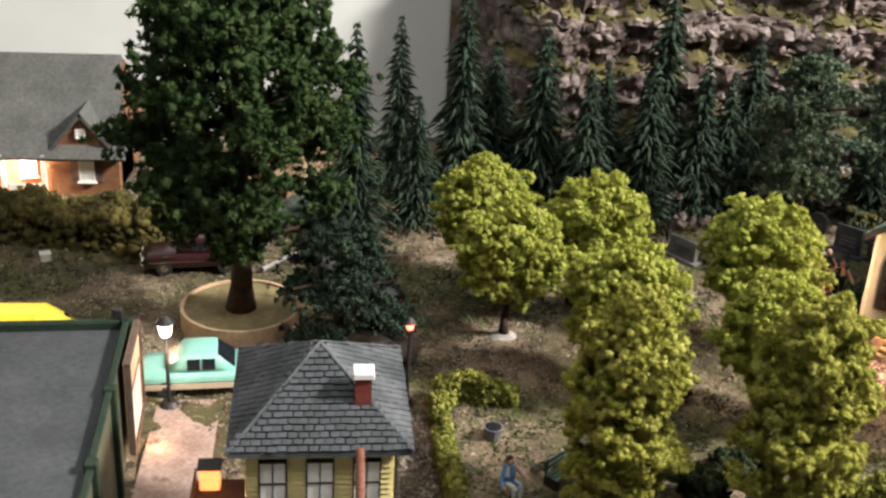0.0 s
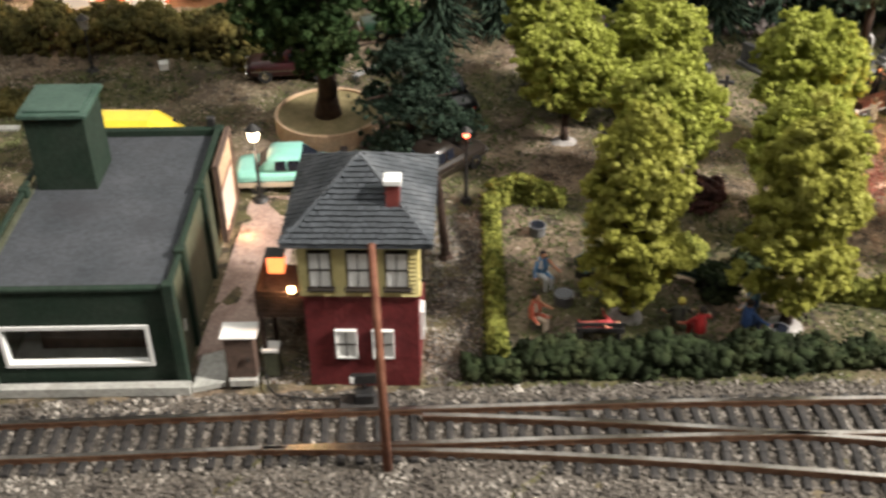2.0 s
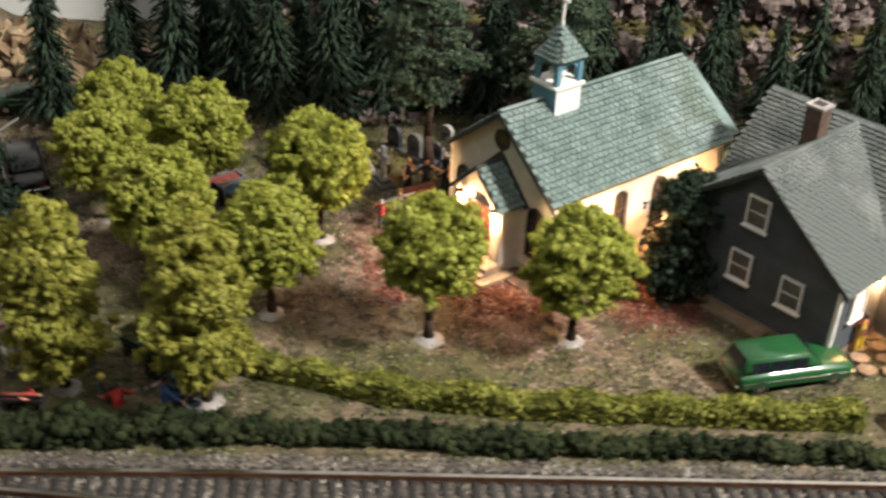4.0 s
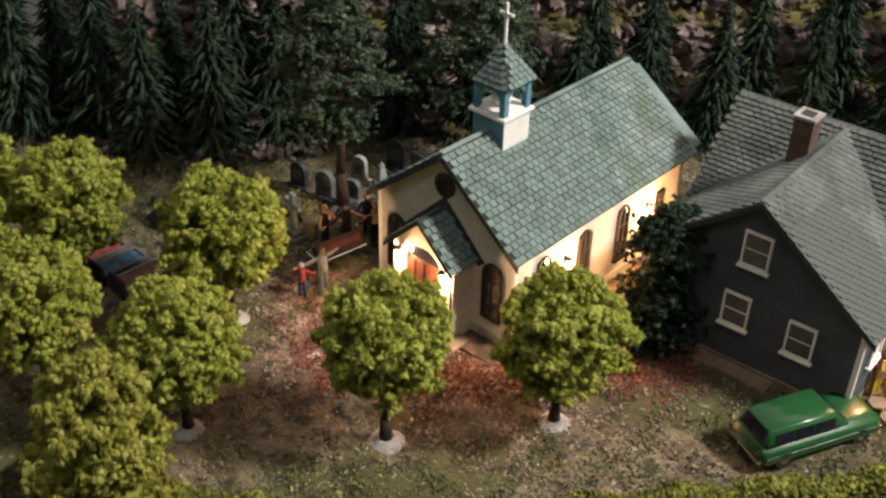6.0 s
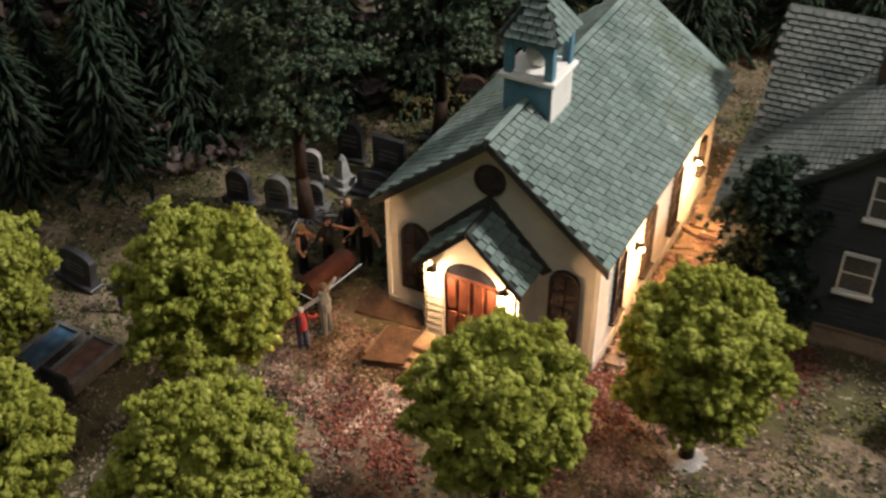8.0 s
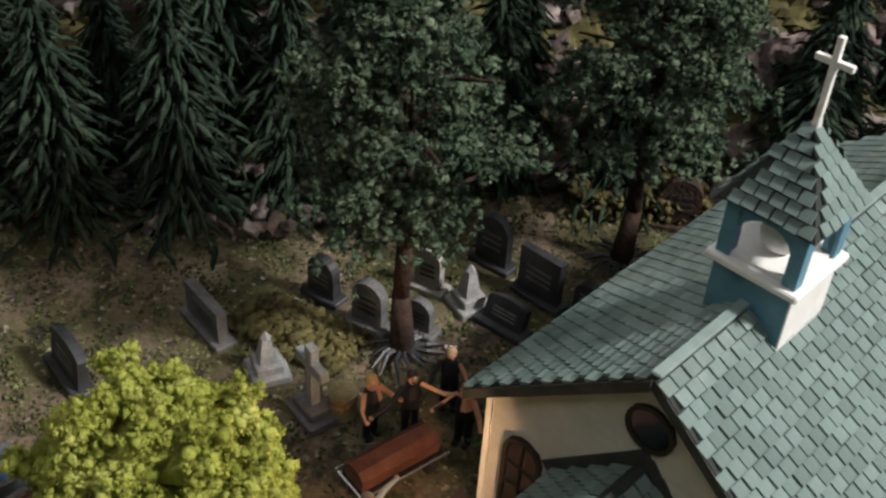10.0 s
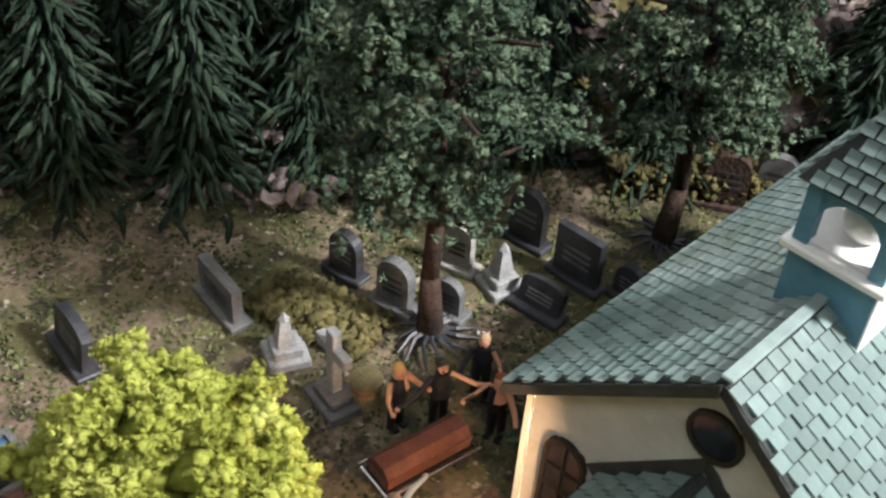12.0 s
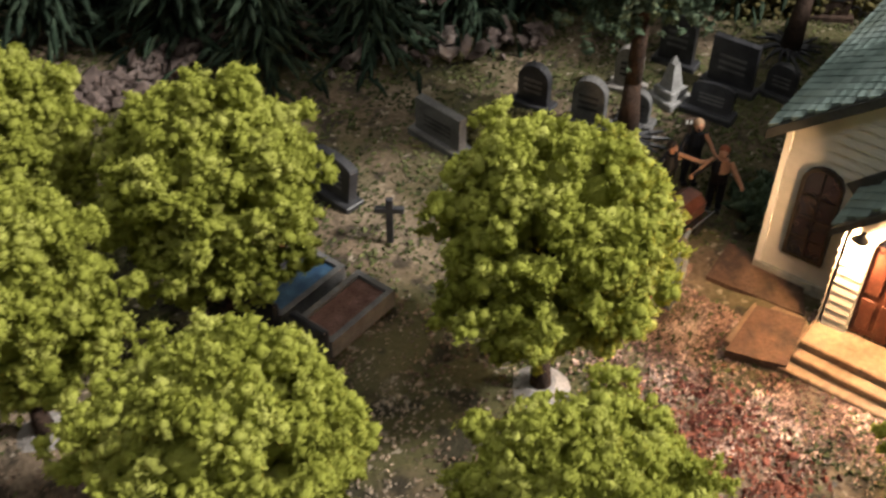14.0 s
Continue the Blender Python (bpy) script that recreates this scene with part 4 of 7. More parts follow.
def window(parent, m, w, h, arch=0.0, frame_m="muntin_dark", pane_m="glass_dark", cols=2, rows=2, fw=0.07, sill=True, label="", bar_m=None):
    """A window set on a wall: m puts x along it, y into it, z up, at the sill's middle."""
    out, inn = outline(w, h, arch), outline(w - 2 * fw, h - 2 * fw, max(arch - fw, 0))
    inn = [(x, z + fw) for x, z in inn]
    win = part("window", ring(bmesh.new(), out, inn, -0.12, 0.03, m), M[frame_m], parent, label)
    part("pane", extrude(bmesh.new(), inn, 0.02, m @ Matrix.Translation((0, -0.065, 0))), M[pane_m], win)
    for i in range(1, cols):
        x = -w / 2 + w * i / cols
        part("muntin", box(bmesh.new(), x - 0.014, x + 0.014, -0.1, -0.065, fw, h - fw - (0.06 if arch else 0), m=m), M[bar_m or frame_m], win)
    for j in range(1, rows):
        z = (h - arch * 0.5) * j / rows
        part("muntin", box(bmesh.new(), -w / 2 + fw, w / 2 - fw, -0.097, -0.067, z - 0.014, z + 0.014, m=m), M[bar_m or frame_m], win)
    if sill:
        part("sill", box(bmesh.new(), -w / 2 - 0.08, w / 2 + 0.08, -0.2, 0.0, -0.09, -0.002, 0.015, m=m), M[frame_m], win)
    return win


def slab(bm, corners, t):
    """A quad or polygon given thickness t along its normal (downwards)."""
    c = [Vector(p) for p in corners]
    n = (c[1] - c[0]).cross(c[2] - c[0]).normalized()
    a = [bm.verts.new(p) for p in c]
    b = [bm.verts.new(p - n * t) for p in c]
    bm.faces.new(a)
    bm.faces.new(b[::-1])
    for i in range(len(a)):
        j = (i + 1) % len(a)
        bm.faces.new((a[j], a[i], b[i], b[j]))
    return bm


FRONT = Matrix.Identity(4)  # wall facing -y: x along, y in, z up


def wall_m(x, y, z, turn):
    """A frame for something on a wall whose outward side is turned by that many degrees from -y."""
    return Matrix.Translation((x, y, z)) @ Matrix.Rotation(radians(turn), 4, "Z")


# ---- church ----
def church():
    t = thing("church", 25.57, 34.12, 0.05, -51, "white clapboard church with grey green shingle roof and blue belfry", "church")
    W, L, E, R = 3.2, 10.1, 4.08, 6.76
    k = (R - 0.1 - E) / W
    bm = bmesh.new()
    extrude(bm, [(-W, 0), (W, 0), (W, E), (0, R - 0.12), (-W, E)], L, Matrix.Translation((0, 0, 0)))
    part("wall", bm, M["white_board"], t)
    part("foundation", bx(-W - 0.08, W + 0.08, -0.08, L + 0.05, -0.15, 0.38, 0.02), M["concrete"], t)
    side = lambda z: (-W, W) if z < E else (-(R - 0.1 - z) / k, (R - 0.1 - z) / k)
    boards(t, rectm((0, 0, 0), (1, 0, 0), (0, 0, 1)), 0.4, R - 0.2, 0.235, side, M["white_board"])
    boards(t, rectm((W, 0, 0), (0, 1, 0), (0, 0, 1)), 0.4, E, 0.235, lambda z: (0, L), M["white_board"])
    boards(t, rectm((-W, L, 0), (0, -1, 0), (0, 0, 1)), 0.4, E, 0.235, lambda z: (0, L), M["white_board"])
    for sx in (-1, 1):
        part("corner_board", bx(sx * W - 0.07, sx * W + 0.07, -0.075, 0.06, 0.38, E, 0.01), M["white_trim"], t)
    # roof
    ov, fo = 0.36, 0.33
    slope = math.hypot(W + ov, k * (W + ov))
    eave = E - k * ov + 0.12
    ridge = eave + k * (W + ov)
    for sx, nm in ((1, "roof"), (-1, "roof")):
        bm = bmesh.new()
        pts = [(sx * (W + ov), -fo, eave), (sx * (W + ov), L + 0.5, eave), (0, L + 0.5, ridge), (0, -fo, ridge)]
        slab(bm, pts if sx > 0 else pts[::-1], 0.12)
        bmesh.ops.recalc_face_normals(bm, faces=bm.faces)
        part(nm, bm, M["roof_under"], t)
        if sx > 0:
            m = rectm((W + ov, -fo, eave + 0.004), (0, 1, 0), (-(W + ov), 0, ridge - eave))
        else:
            m = rectm((-(W + ov), L + 0.5, eave + 0.004), (0, -1, 0), (W + ov, 0, ridge - eave))
        shingles(t, m, L + 0.5 + fo, slope, 0.3, 0.262, M["roof_green"], M["roof_green_rest"], None, (lambda u, s: u < 6.3) if sx > 0 else None, 300, 3 + sx)
        # barge boards on the front
        bm = bmesh.new()
        slab(bm, [(sx * (W + ov), -fo - 0.03, eave - 0.02), (0, -fo - 0.03, ridge - 0.02), (0, -fo - 0.03, ridge - 0.26), (sx * (W + ov), -fo - 0.03, eave - 0.26)], 0.06)
        bmesh.ops.recalc_face_normals(bm, faces=bm.faces)
        part("barge_board", bm, M["flashing"], t, "dark barge board")
    part("ridge_cap", bx(-0.1, 0.1, -fo, L + 0.5, ridge + 0.0, ridge + 0.07, 0.02), M["roof_green"], t)
    # lower chancel at the back
    bm = bmesh.new()
    extrude(bm, [(-W + 0.35, 0), (W - 0.35, 0), (W - 0.35, E - 0.1), (0, R - 0.65), (-W + 0.35, E - 0.1)], 0.9, Matrix.Translation((0, L, 0)))
    part("chancel", bm, M["white_board"], t)
    for sx in (1, -1):
        bm = bmesh.new()
        pts = [(sx * (W + 0.1), L + 0.5, eave + 0.1), (sx * (W + 0.1), L + 1.25, eave + 0.1), (0, L + 1.25, ridge - 0.42), (0, L + 0.5, ridge - 0.42)]
        slab(bm, pts if sx > 0 else pts[::-1], 0.1)
        bmesh.ops.recalc_face_normals(bm, faces=bm.faces)
        part("chancel_roof", bm, M["roof_green"], t)
    # round window and arched windows
    m = wall_m(0, -0.03, 5.0, 0)
    pts = [(0.46 * math.cos(a), 0.46 + 0.46 * math.sin(a)) for a in [6.2832 * i / 20 for i in range(20)]]
    ins = [(0.38 * math.cos(a), 0.46 + 0.38 * math.sin(a)) for a in [6.2832 * i / 20 for i in range(20)]]
    rw = part("round_window", ring(bmesh.new(), pts, ins, -0.09, 0.03, m), M["muntin_dark"], t)
    part("pane", extrude(bmesh.new(), ins, 0.02, m @ Matrix.Translation((0, -0.06, 0))), M["glass_dark"], rw)
    for x in (-2.3, 2.3):
        window(t, wall_m(x, -0.03, 0.95, 0), 0.86, 2.35, 0.43, cols=2, rows=4, label="dark arched window", sill=False)
    for i, y in enumerate((1.5, 3.9, 6.3, 8.8)):
        for sx in (1, -1):
            window(t, wall_m(sx * (W + 0.03), y, 1.0 if i < 3 else 1.7, 90 * sx), 0.72 if i < 3 else 0.5, 2.3 if i < 3 else 1.2, 0.3 if i < 3 else 0, cols=2, rows=3, label="dark side window")
    # porch
    D, P, pe, pr = 1.12, 1.3, 3.3, 4.55
    bm = bmesh.new()
    extrude(bm, [(-P, 0), (-0.82, 0), (-0.82, 2.75)] + [(-0.82 * math.cos(a), 2.75 + 0.62 * math.sin(a)) for a in [math.pi * i / 10 for i in range(1, 10)]] + [(0.82, 2.75), (0.82, 0), (P, 0), (P, pe), (0, pr - 0.08), (-P, pe)], 0.18, Matrix.Translation((0, -D, 0)))
    porch = part("porch", bm, M["white_board"], t)
    for sx in (-1, 1):
        part("porch_wall", bx(sx * P - 0.09, sx * P + 0.09, -D + 0.18, 0, 0, pe), M["white_board"], porch)
        boards(porch, rectm((0, -D, 0), (1, 0, 0), (0, 0, 1)), 0.5, 3.0, 0.235, (lambda z: (-P - 0.02, -0.84)) if sx < 0 else (lambda z: (0.84, P + 0.02)), M["white_board"])
    boards(porch, rectm((P + 0.09, -D, 0), (0, 1, 0), (0, 0, 1)), 0.5, 3.2, 0.235, lambda z: (0, D), M["white_board"])
    boards(porch, rectm((-P - 0.09, 0, 0), (0, -1, 0), (0, 0, 1)), 0.5, 3.2, 0.235, lambda z: (0, D), M["white_board"])
    po = 0.32
    pk = (pr - pe) / P
    pse = pe - pk * po + 0.1
    prr = pse + pk * (P + po)
    for sx in (1, -1):
        bm = bmesh.new()
        pts = [(sx * (P + po), -D - 0.28, pse), (sx * (P + po), -0.06, pse), (0, -0.06, prr), (0, -D - 0.28, prr)]
        slab(bm, pts if sx > 0 else pts[::-1], 0.1)
        bmesh.ops.recalc_face_normals(bm, faces=bm.faces)
        part("porch_roof", bm, M["roof_under"], porch)
        m = rectm((P + po, -D - 0.28, pse + 0.004), (0, 1, 0), (-(P + po), 0, prr - pse)) if sx > 0 else rectm((-(P + po), -0.06, pse + 0.004), (0, -1, 0), (P + po, 0, prr - pse))
        shingles(porch, m, D + 0.22, math.hypot(P + po, prr - pse), 0.3, 0.262, M["roof_green"], M["roof_green_rest"], None, lambda u, s: True, 60, 9)
        bm = bmesh.new()
        slab(bm, [(sx * (P + po), -D - 0.31, pse - 0.02), (0, -D - 0.31, prr - 0.02), (0, -D - 0.31, prr - 0.2), (sx * (P + po), -D - 0.31, pse - 0.2)], 0.05)
        bmesh.ops.recalc_face_normals(bm, faces=bm.faces)
        part("porch_barge_board", bm, M["flashing"], porch)
        # the porch roof's shadow on the wall, built as a thin dark slab
        bm = bmesh.new()
        slab(bm, [(sx * (P + po + 0.28), -0.062, pse + 0.04), (0, -0.062, prr + 0.36), (0, -0.062, prr + 0.02), (sx * (P + po), -0.062, pse - 0.22)], 0.03)
        bmesh.ops.recalc_face_normals(bm, faces=bm.faces)
        part("flashing", bm, M["flashing"], porch, "dark band standing in for the porch roof shadow")
    # doors
    door = part("door", bx(-0.82, 0.82, -D + 0.1, -D + 0.16, 0.55, 2.78), M["door_wood"], t, "panelled red brown double door")
    for x0, x1 in ((-0.78, -0.43), (-0.39, -0.04), (0.04, 0.39), (0.43, 0.78)):
        part("panel", bx(x0 + 0.03, x1 - 0.03, -D + 0.06, -D + 0.1, 0.7, 1.5, 0.02), M["door_wood"], door)
        part("panel", bx(x0 + 0.03, x1 - 0.03, -D + 0.06, -D + 0.1, 1.62, 2.68, 0.02), M["door_wood"], door)
    for x in (-0.06, 0.06):
        part("door_handle", tube(bmesh.new(), (x, -D + 0.03, 1.45), (x, -D + 0.03, 1.7), 0.02), M["chrome"], door)
    fan = [(0.82 * math.cos(a), 2.78 + 0.6 * math.sin(a)) for a in [math.pi * i / 12 for i in range(13)]]
    part("fanlight", extrude(bmesh.new(), fan, 0.04, Matrix.Translation((0, -D + 0.1, 0))), M["glass_dark"], t, "dark arched fanlight")
    # steps
    part("step", bx(-1.45, 1.45, -D - 0.75, -D + 0.1, 0.0, 0.52, 0.03), M["step_wood"], t)
    part("step", bx(-1.45, 1.45, -D - 1.05, -D - 0.75, 0.0, 0.34, 0.03), M["step_wood"], t)
    part("step", bx(-2.75, 1.9, -D - 1.32, -D + 0.5, 0.0, 0.17, 0.03), M["step_wood"], t)
    # lanterns
    for x in (-1.08, 1.08):
        bm = bmesh.new()
        box(bm, x - 0.05, x + 0.05, -D - 0.07, -D - 0.02, 2.85, 3.05)
        tube(bm, (x, -D - 0.2, 2.97), (x, -D - 0.2, 3.1), 0.17, 0.04, 10)
        tube(bm, (x, -D - 0.06, 3.0), (x, -D - 0.2, 3.07), 0.02)
        lan = part("lantern", bm, M["black_metal"], t)
        part("lamp_glass", tube(bmesh.new(), (x, -D - 0.2, 2.78), (x, -D - 0.2, 2.96), 0.07, 0.1, 8), M["lamp_hot"], lan)
    # belfry
    B, y0 = 0.69, 2.75
    bel = part("belfry", bx(-B, B, y0 - B, y0 + B, 5.9, 7.62), M["blue_paint"], t, "blue belfry with white arches")
    # white sheet over the blue: this side's brightness in the light, as colour
    part("belfry_side", bx(B, B + 0.03, y0 - B, y0 + B, 6.1, 7.6), M["white_trim"], bel)
    part("ledge", bx(-B - 0.14, B + 0.14, y0 - B - 0.14, y0 + B + 0.14, 7.6, 7.74, 0.03), M["white_trim"], bel)
    part("floor", bx(-B + 0.05, B - 0.05, y0 - B + 0.05, y0 + B - 0.05, 7.74, 7.8), M["white_trim"], bel)
    for sx in (-1, 1):
        for sy in (-1, 1):
            part("post", bx(sx * (B - 0.1) - 0.12, sx * (B - 0.1) + 0.12, y0 + sy * (B - 0.1) - 0.12, y0 + sy * (B - 0.1) + 0.12, 7.74, 8.75, 0.01), M["blue_paint"], bel)
    for q4 in range(4):
        m = Matrix.Translation((0, y0, 7.74)) @ Matrix.Rotation(radians(90 * q4), 4, "Z") @ Matrix.Translation((0, -B + 0.04, 0))
        inn = outline(0.94, 0.85, 0.42)
        out = [(max(-0.53, min(0.53, x * 1.13)), -0.0 if z == 0 else max(z, 0.42 if abs(x) > 0.4 else 0.95)) for x, z in inn]
        part("arch", ring(bmesh.new(), out, inn, 0.0, 0.1, m), M["blue_paint"], bel)
        part("lintel", box(bmesh.new(), -B + 0.02, B - 0.02, -0.03, 0.16, 0.86, 1.02, m=m), M["blue_paint"], bel)
    bm = bmesh.new()
    bmesh.ops.create_uvsphere(bm, u_segments=16, v_segments=10, radius=0.36, matrix=Matrix.Translation((0, y0, 8.12)))
    part("bell", bm, M["white_trim"], bel, "white bell", True)
    s = B + 0.15
    sp = bmesh.new()
    vs = [sp.verts.new(p) for p in ((-s, y0 - s, 8.78), (s, y0 - s, 8.78), (s, y0 + s, 8.78), (-s, y0 + s, 8.78), (0, y0, 10.15))]
    for f in ((0, 1, 4), (1, 2, 4), (2, 3, 4), (3, 0, 4), (3, 2, 1, 0)):
        sp.faces.new([vs[i] for i in f])
    spire = part("spire", sp, M["roof_under"], bel)
    hs = math.hypot(s, 1.37)
    for q4 in range(4):
        m = Matrix.Translation((0, y0, 0)) @ Matrix.Rotation(radians(90 * q4), 4, "Z") @ rectm((-s, -s, 8.785), (1, 0, 0), (0, s, 1.37))
        shingles(spire, m, 2 * s, hs, 0.24, 0.215, M["roof_green"], M["roof_green_rest"], lambda u, v: abs(u - s) < s * (1 - v / hs) - 0.03, lambda u, v: True, 40, q4)
    bm = bmesh.new()
    tube(bm, (0, y0, 10.05), (0, y0, 10.3), 0.08, 0.05, 10)
    box(bm, -0.05, 0.05, y0 - 0.05, y0 + 0.05, 10.25, 11.5, 0.01)
    box(bm, -0.3, 0.3, y0 - 0.045, y0 + 0.045, 11.05, 11.15, 0.01)
    part("cross", bm, M["white_trim"], bel, "white cross")
    bel.location.z = -0.26 * K
    return t


church()
CH = at(25.57, 34.12, 0.05, -51)


def church_point(x, y, z):
    return (CH @ (Vector((x, y, z)) * K)) / K


for i, x in enumerate((-1.08, 1.08)):
    bulb("porch_bulb", *church_point(x, -1.36, 2.62), 0.10, (1.0, 0.58, 0.28))
for y in (2.75, 7.9):
    bulb("wall_bulb", *church_point(4.0, y, 2.2), 0.15)
    bm = bmesh.new()
    box(bm, -0.05, 0.05, -0.05, 0.02, -0.05, 0.2)
    tube(bm, (0, -0.18, 0.12), (0, -0.18, 0.22), 0.12, 0.04, 8)
    tube(bm, (0, 0, 0.15), (0, -0.18, 0.18), 0.02)
    wl = part("wall_lamp", bm, M["black_metal"])
    wl.matrix_world = at(*church_point(3.28, y, 2.55), 39)
    tagged(wl, "small black wall lamp, lit, on the church side", "lamp", "wall lamps")
    part("lamp_glass", tube(bmesh.new(), (0, -0.18, -0.06), (0, -0.18, 0.12), 0.06, 0.09, 8), M["lamp_hot"], wl)


def flags(label, pts, h, material, z=0.0):
    t = thing("paving_slab", pts[0][0], pts[0][1], 0.02 + max(0.0, max(gz(*p) for p in pts) - 0.1 if pts[0][0] > 15 else 0.0), 0, label, "paving")
    bm = bmesh.new()
    slab(bm, [(x - pts[0][0], y - pts[0][1], h) for x, y in pts], h + 0.1)
    bmesh.ops.recalc_face_normals(bm, faces=bm.faces)
    me = part("slab", bm, M[material], t)
    return t


def churchxy(pts):
    return [tuple(church_point(x, y, 0))[:2] for x, y in pts]


flags("brown flagstone path beside the church steps", [(22.33, 36.49), (23.3, 37.42), (23.6, 36.75), (24.2, 35.68), (23.84, 34.92)][::-1], 0.12, "flag_brown")
flags("brown flagstone path below the church wall", [(21.81, 34.39), (23.0, 35.43), (23.81, 34.79), (22.82, 33.72)][::-1], 0.14, "flag_brown")
flags("brown flagstone in front of the church window", churchxy([(1.45, -1.2), (3.2, -1.1), (3.3, -0.1), (1.45, -0.1)]), 0.1, "flag_brown")
for i in range(9):
    y = 0.4 + i * 1.25
    flags("worn tan paving slab in the alley beside the church", churchxy([(3.45, y), (4.35, y + 0.05), (4.4, y + 1.15), (3.45, y + 1.2)]), 0.1 + 0.02 * (i % 2), "step_wood")


# ---- signal tower ----
def tower():
    t = thing("signal_tower", 0, 20.5, 0, 0, "railway signal tower, maroon below and yellow clapboard above", "signal tower")
    X, Y = 3.4, 4.2
    part("lower_wall", bx(0.03, X - 0.03, 0.06, Y - 0.03, -0.1, 3.3), M["maroon"], t)
    part("belt", bx(-0.04, X + 0.04, 0.0, Y + 0.04, 3.26, 3.36, 0.01), M["maroon"], t)
    part("upper_wall", bx(0, X, 0.04, Y, 3.36, 5.4), M["yellow_board"], t)
    for m, L in ((rectm((0, 0.04, 0), (1, 0, 0), (0, 0, 1)), X), (rectm((X, 0.04, 0), (0, 1, 0), (0, 0, 1)), Y), (rectm((0, Y, 0), (0, -1, 0), (0, 0, 1)), Y)):
        boards(t, m, 3.36, 5.3, 0.15, lambda z, L=L: (0, L), M["yellow_board"])
    for x in (0.6, 1.7, 2.8):
        window(t, wall_m(x, 0.0, 3.72, 0), 0.66, 1.25, 0, pane_m="blind", cols=2, rows=2, fw=0.035, label="upper window with a pale blind")
    for y in (0.75, 2.1, 3.45):
        window(t, wall_m(X + 0.04, y, 3.72, 90), 0.66, 1.25, 0, pane_m="blind", cols=2, rows=2, fw=0.035, label="upper window with a pale blind")
    for x in (1.2, 2.3):
        window(t, wall_m(x, 0.06, 1.05, 0), 0.64, 1.05, 0, frame_m="white_trim", pane_m="blind", cols=2, rows=2, fw=0.04, sill=False, label="lower window with a pale blind", bar_m="muntin_dark")
    window(t, wall_m(X - 0.02, 1.0, 1.2, 90), 0.6, 1.05, 0, frame_m="white_trim", pane_m="blind", cols=2, rows=2, fw=0.05, sill=False, label="lower side window", bar_m="muntin_dark")
    # hipped roof
    x0, x1, y0, y1, ze, za = -0.42, X + 0.45, -0.38, Y + 0.36, 5.38, 6.98
    ax, ay = 1.7, 1.95
    bm = bmesh.new()
    vs = [bm.verts.new(p) for p in ((x0, y0, ze), (x1, y0, ze), (x1, y1, ze), (x0, y1, ze), (ax, ay, za))]
    lo = [bm.verts.new((v.co.x, v.co.y, ze - 0.1)) for v in vs[:4]]
    for f in ((0, 1, 4), (1, 2, 4), (2, 3, 4), (3, 0, 4)):
        bm.faces.new([vs[i] for i in f])
    for i in range(4):
        j = (i + 1) % 4
        bm.faces.new((vs[j], vs[i], lo[i], lo[j]))
    bm.faces.new(lo[::-1])
    bmesh.ops.recalc_face_normals(bm, faces=bm.faces)
    roof = part("roof", bm, M["roof_slate"], t, "slate grey hipped shingle roof")
    for i, (a, b, dep) in enumerate((((x0, y0), (x1, y0), ay - y0), ((x1, y0), (x1, y1), x1 - ax), ((x1, y1), (x0, y1), y1 - ay), ((x0, y1), (x0, y0), ax - x0))):
        dx, dy = b[0] - a[0], b[1] - a[1]
        L = math.hypot(dx, dy)
        up = Vector((-dy / L * dep, dx / L * dep, za - ze))
        S = up.length
        off = (Vector((ax, ay, 0)) - Vector((*a, 0))).dot(Vector((dx / L, dy / L, 0)))
        keep = lambda u, v, L=L, S=S, off=off: off * v / S - 0.02 < u < L - (L - off) * v / S + 0.02
        shingles(roof, rectm((*a, ze + 0.01), (dx, dy, 0), up), L, S, 0.24, 0.17, M["roof_slate"], M["roof_slate"], keep, (lambda u, v: True) if i == 0 else None, 300, i)
        tip = Vector((ax, ay, za + 0.03))
        part("hip_cap", tube(bmesh.new(), (a[0], a[1], ze + 0.03), tip, 0.05, 0.05, 6), M["roof_slate"], roof)
    ch = part("chimney", bx(2.52, 2.9, 0.55, 0.93, 5.6, 6.78), M["chimney_red"], t, "red brick chimney with a white cap")
    part("cap", bx(2.46, 2.96, 0.49, 0.99, 6.78, 6.95, 0.02), M["white_trim"], ch)
    # landing with its stair on the west side
    land = part("landing", bx(-1.4, -0.02, 0.35, 2.2, 2.75, 2.9), M["bark"], t, "brown wooden stair landing")
    for i in range(6):
        part("plank", bx(-1.42, -0.02, 0.3, 0.34, 2.32 + i * 0.16, 2.47 + i * 0.16, 0.01), M["bark"], land)
    for i in range(6):
        part("plank", bx(-1.46, -1.42, 0.3, 2.2, 2.32 + i * 0.16, 2.47 + i * 0.16, 0.01), M["bark"], land)
    for x, y in ((-1.35, 0.4), (-1.35, 2.1)):
        part("post", bx(x - 0.06, x + 0.06, y - 0.06, y + 0.06, 0, 2.8), M["bark"], land)
    part("door", bx(-0.06, 0.0, 1.0, 1.75, 2.95, 4.8, 0.01), M["glass_dark"], t, "dark doorway")
    for i in range(8):
        part("stair_tread", bx(-1.35, -0.15, 2.3 + i * 0.28, 2.6 + i * 0.28, 2.5 - i * 0.32, 2.58 - i * 0.32), M["bark"], land)
    return t


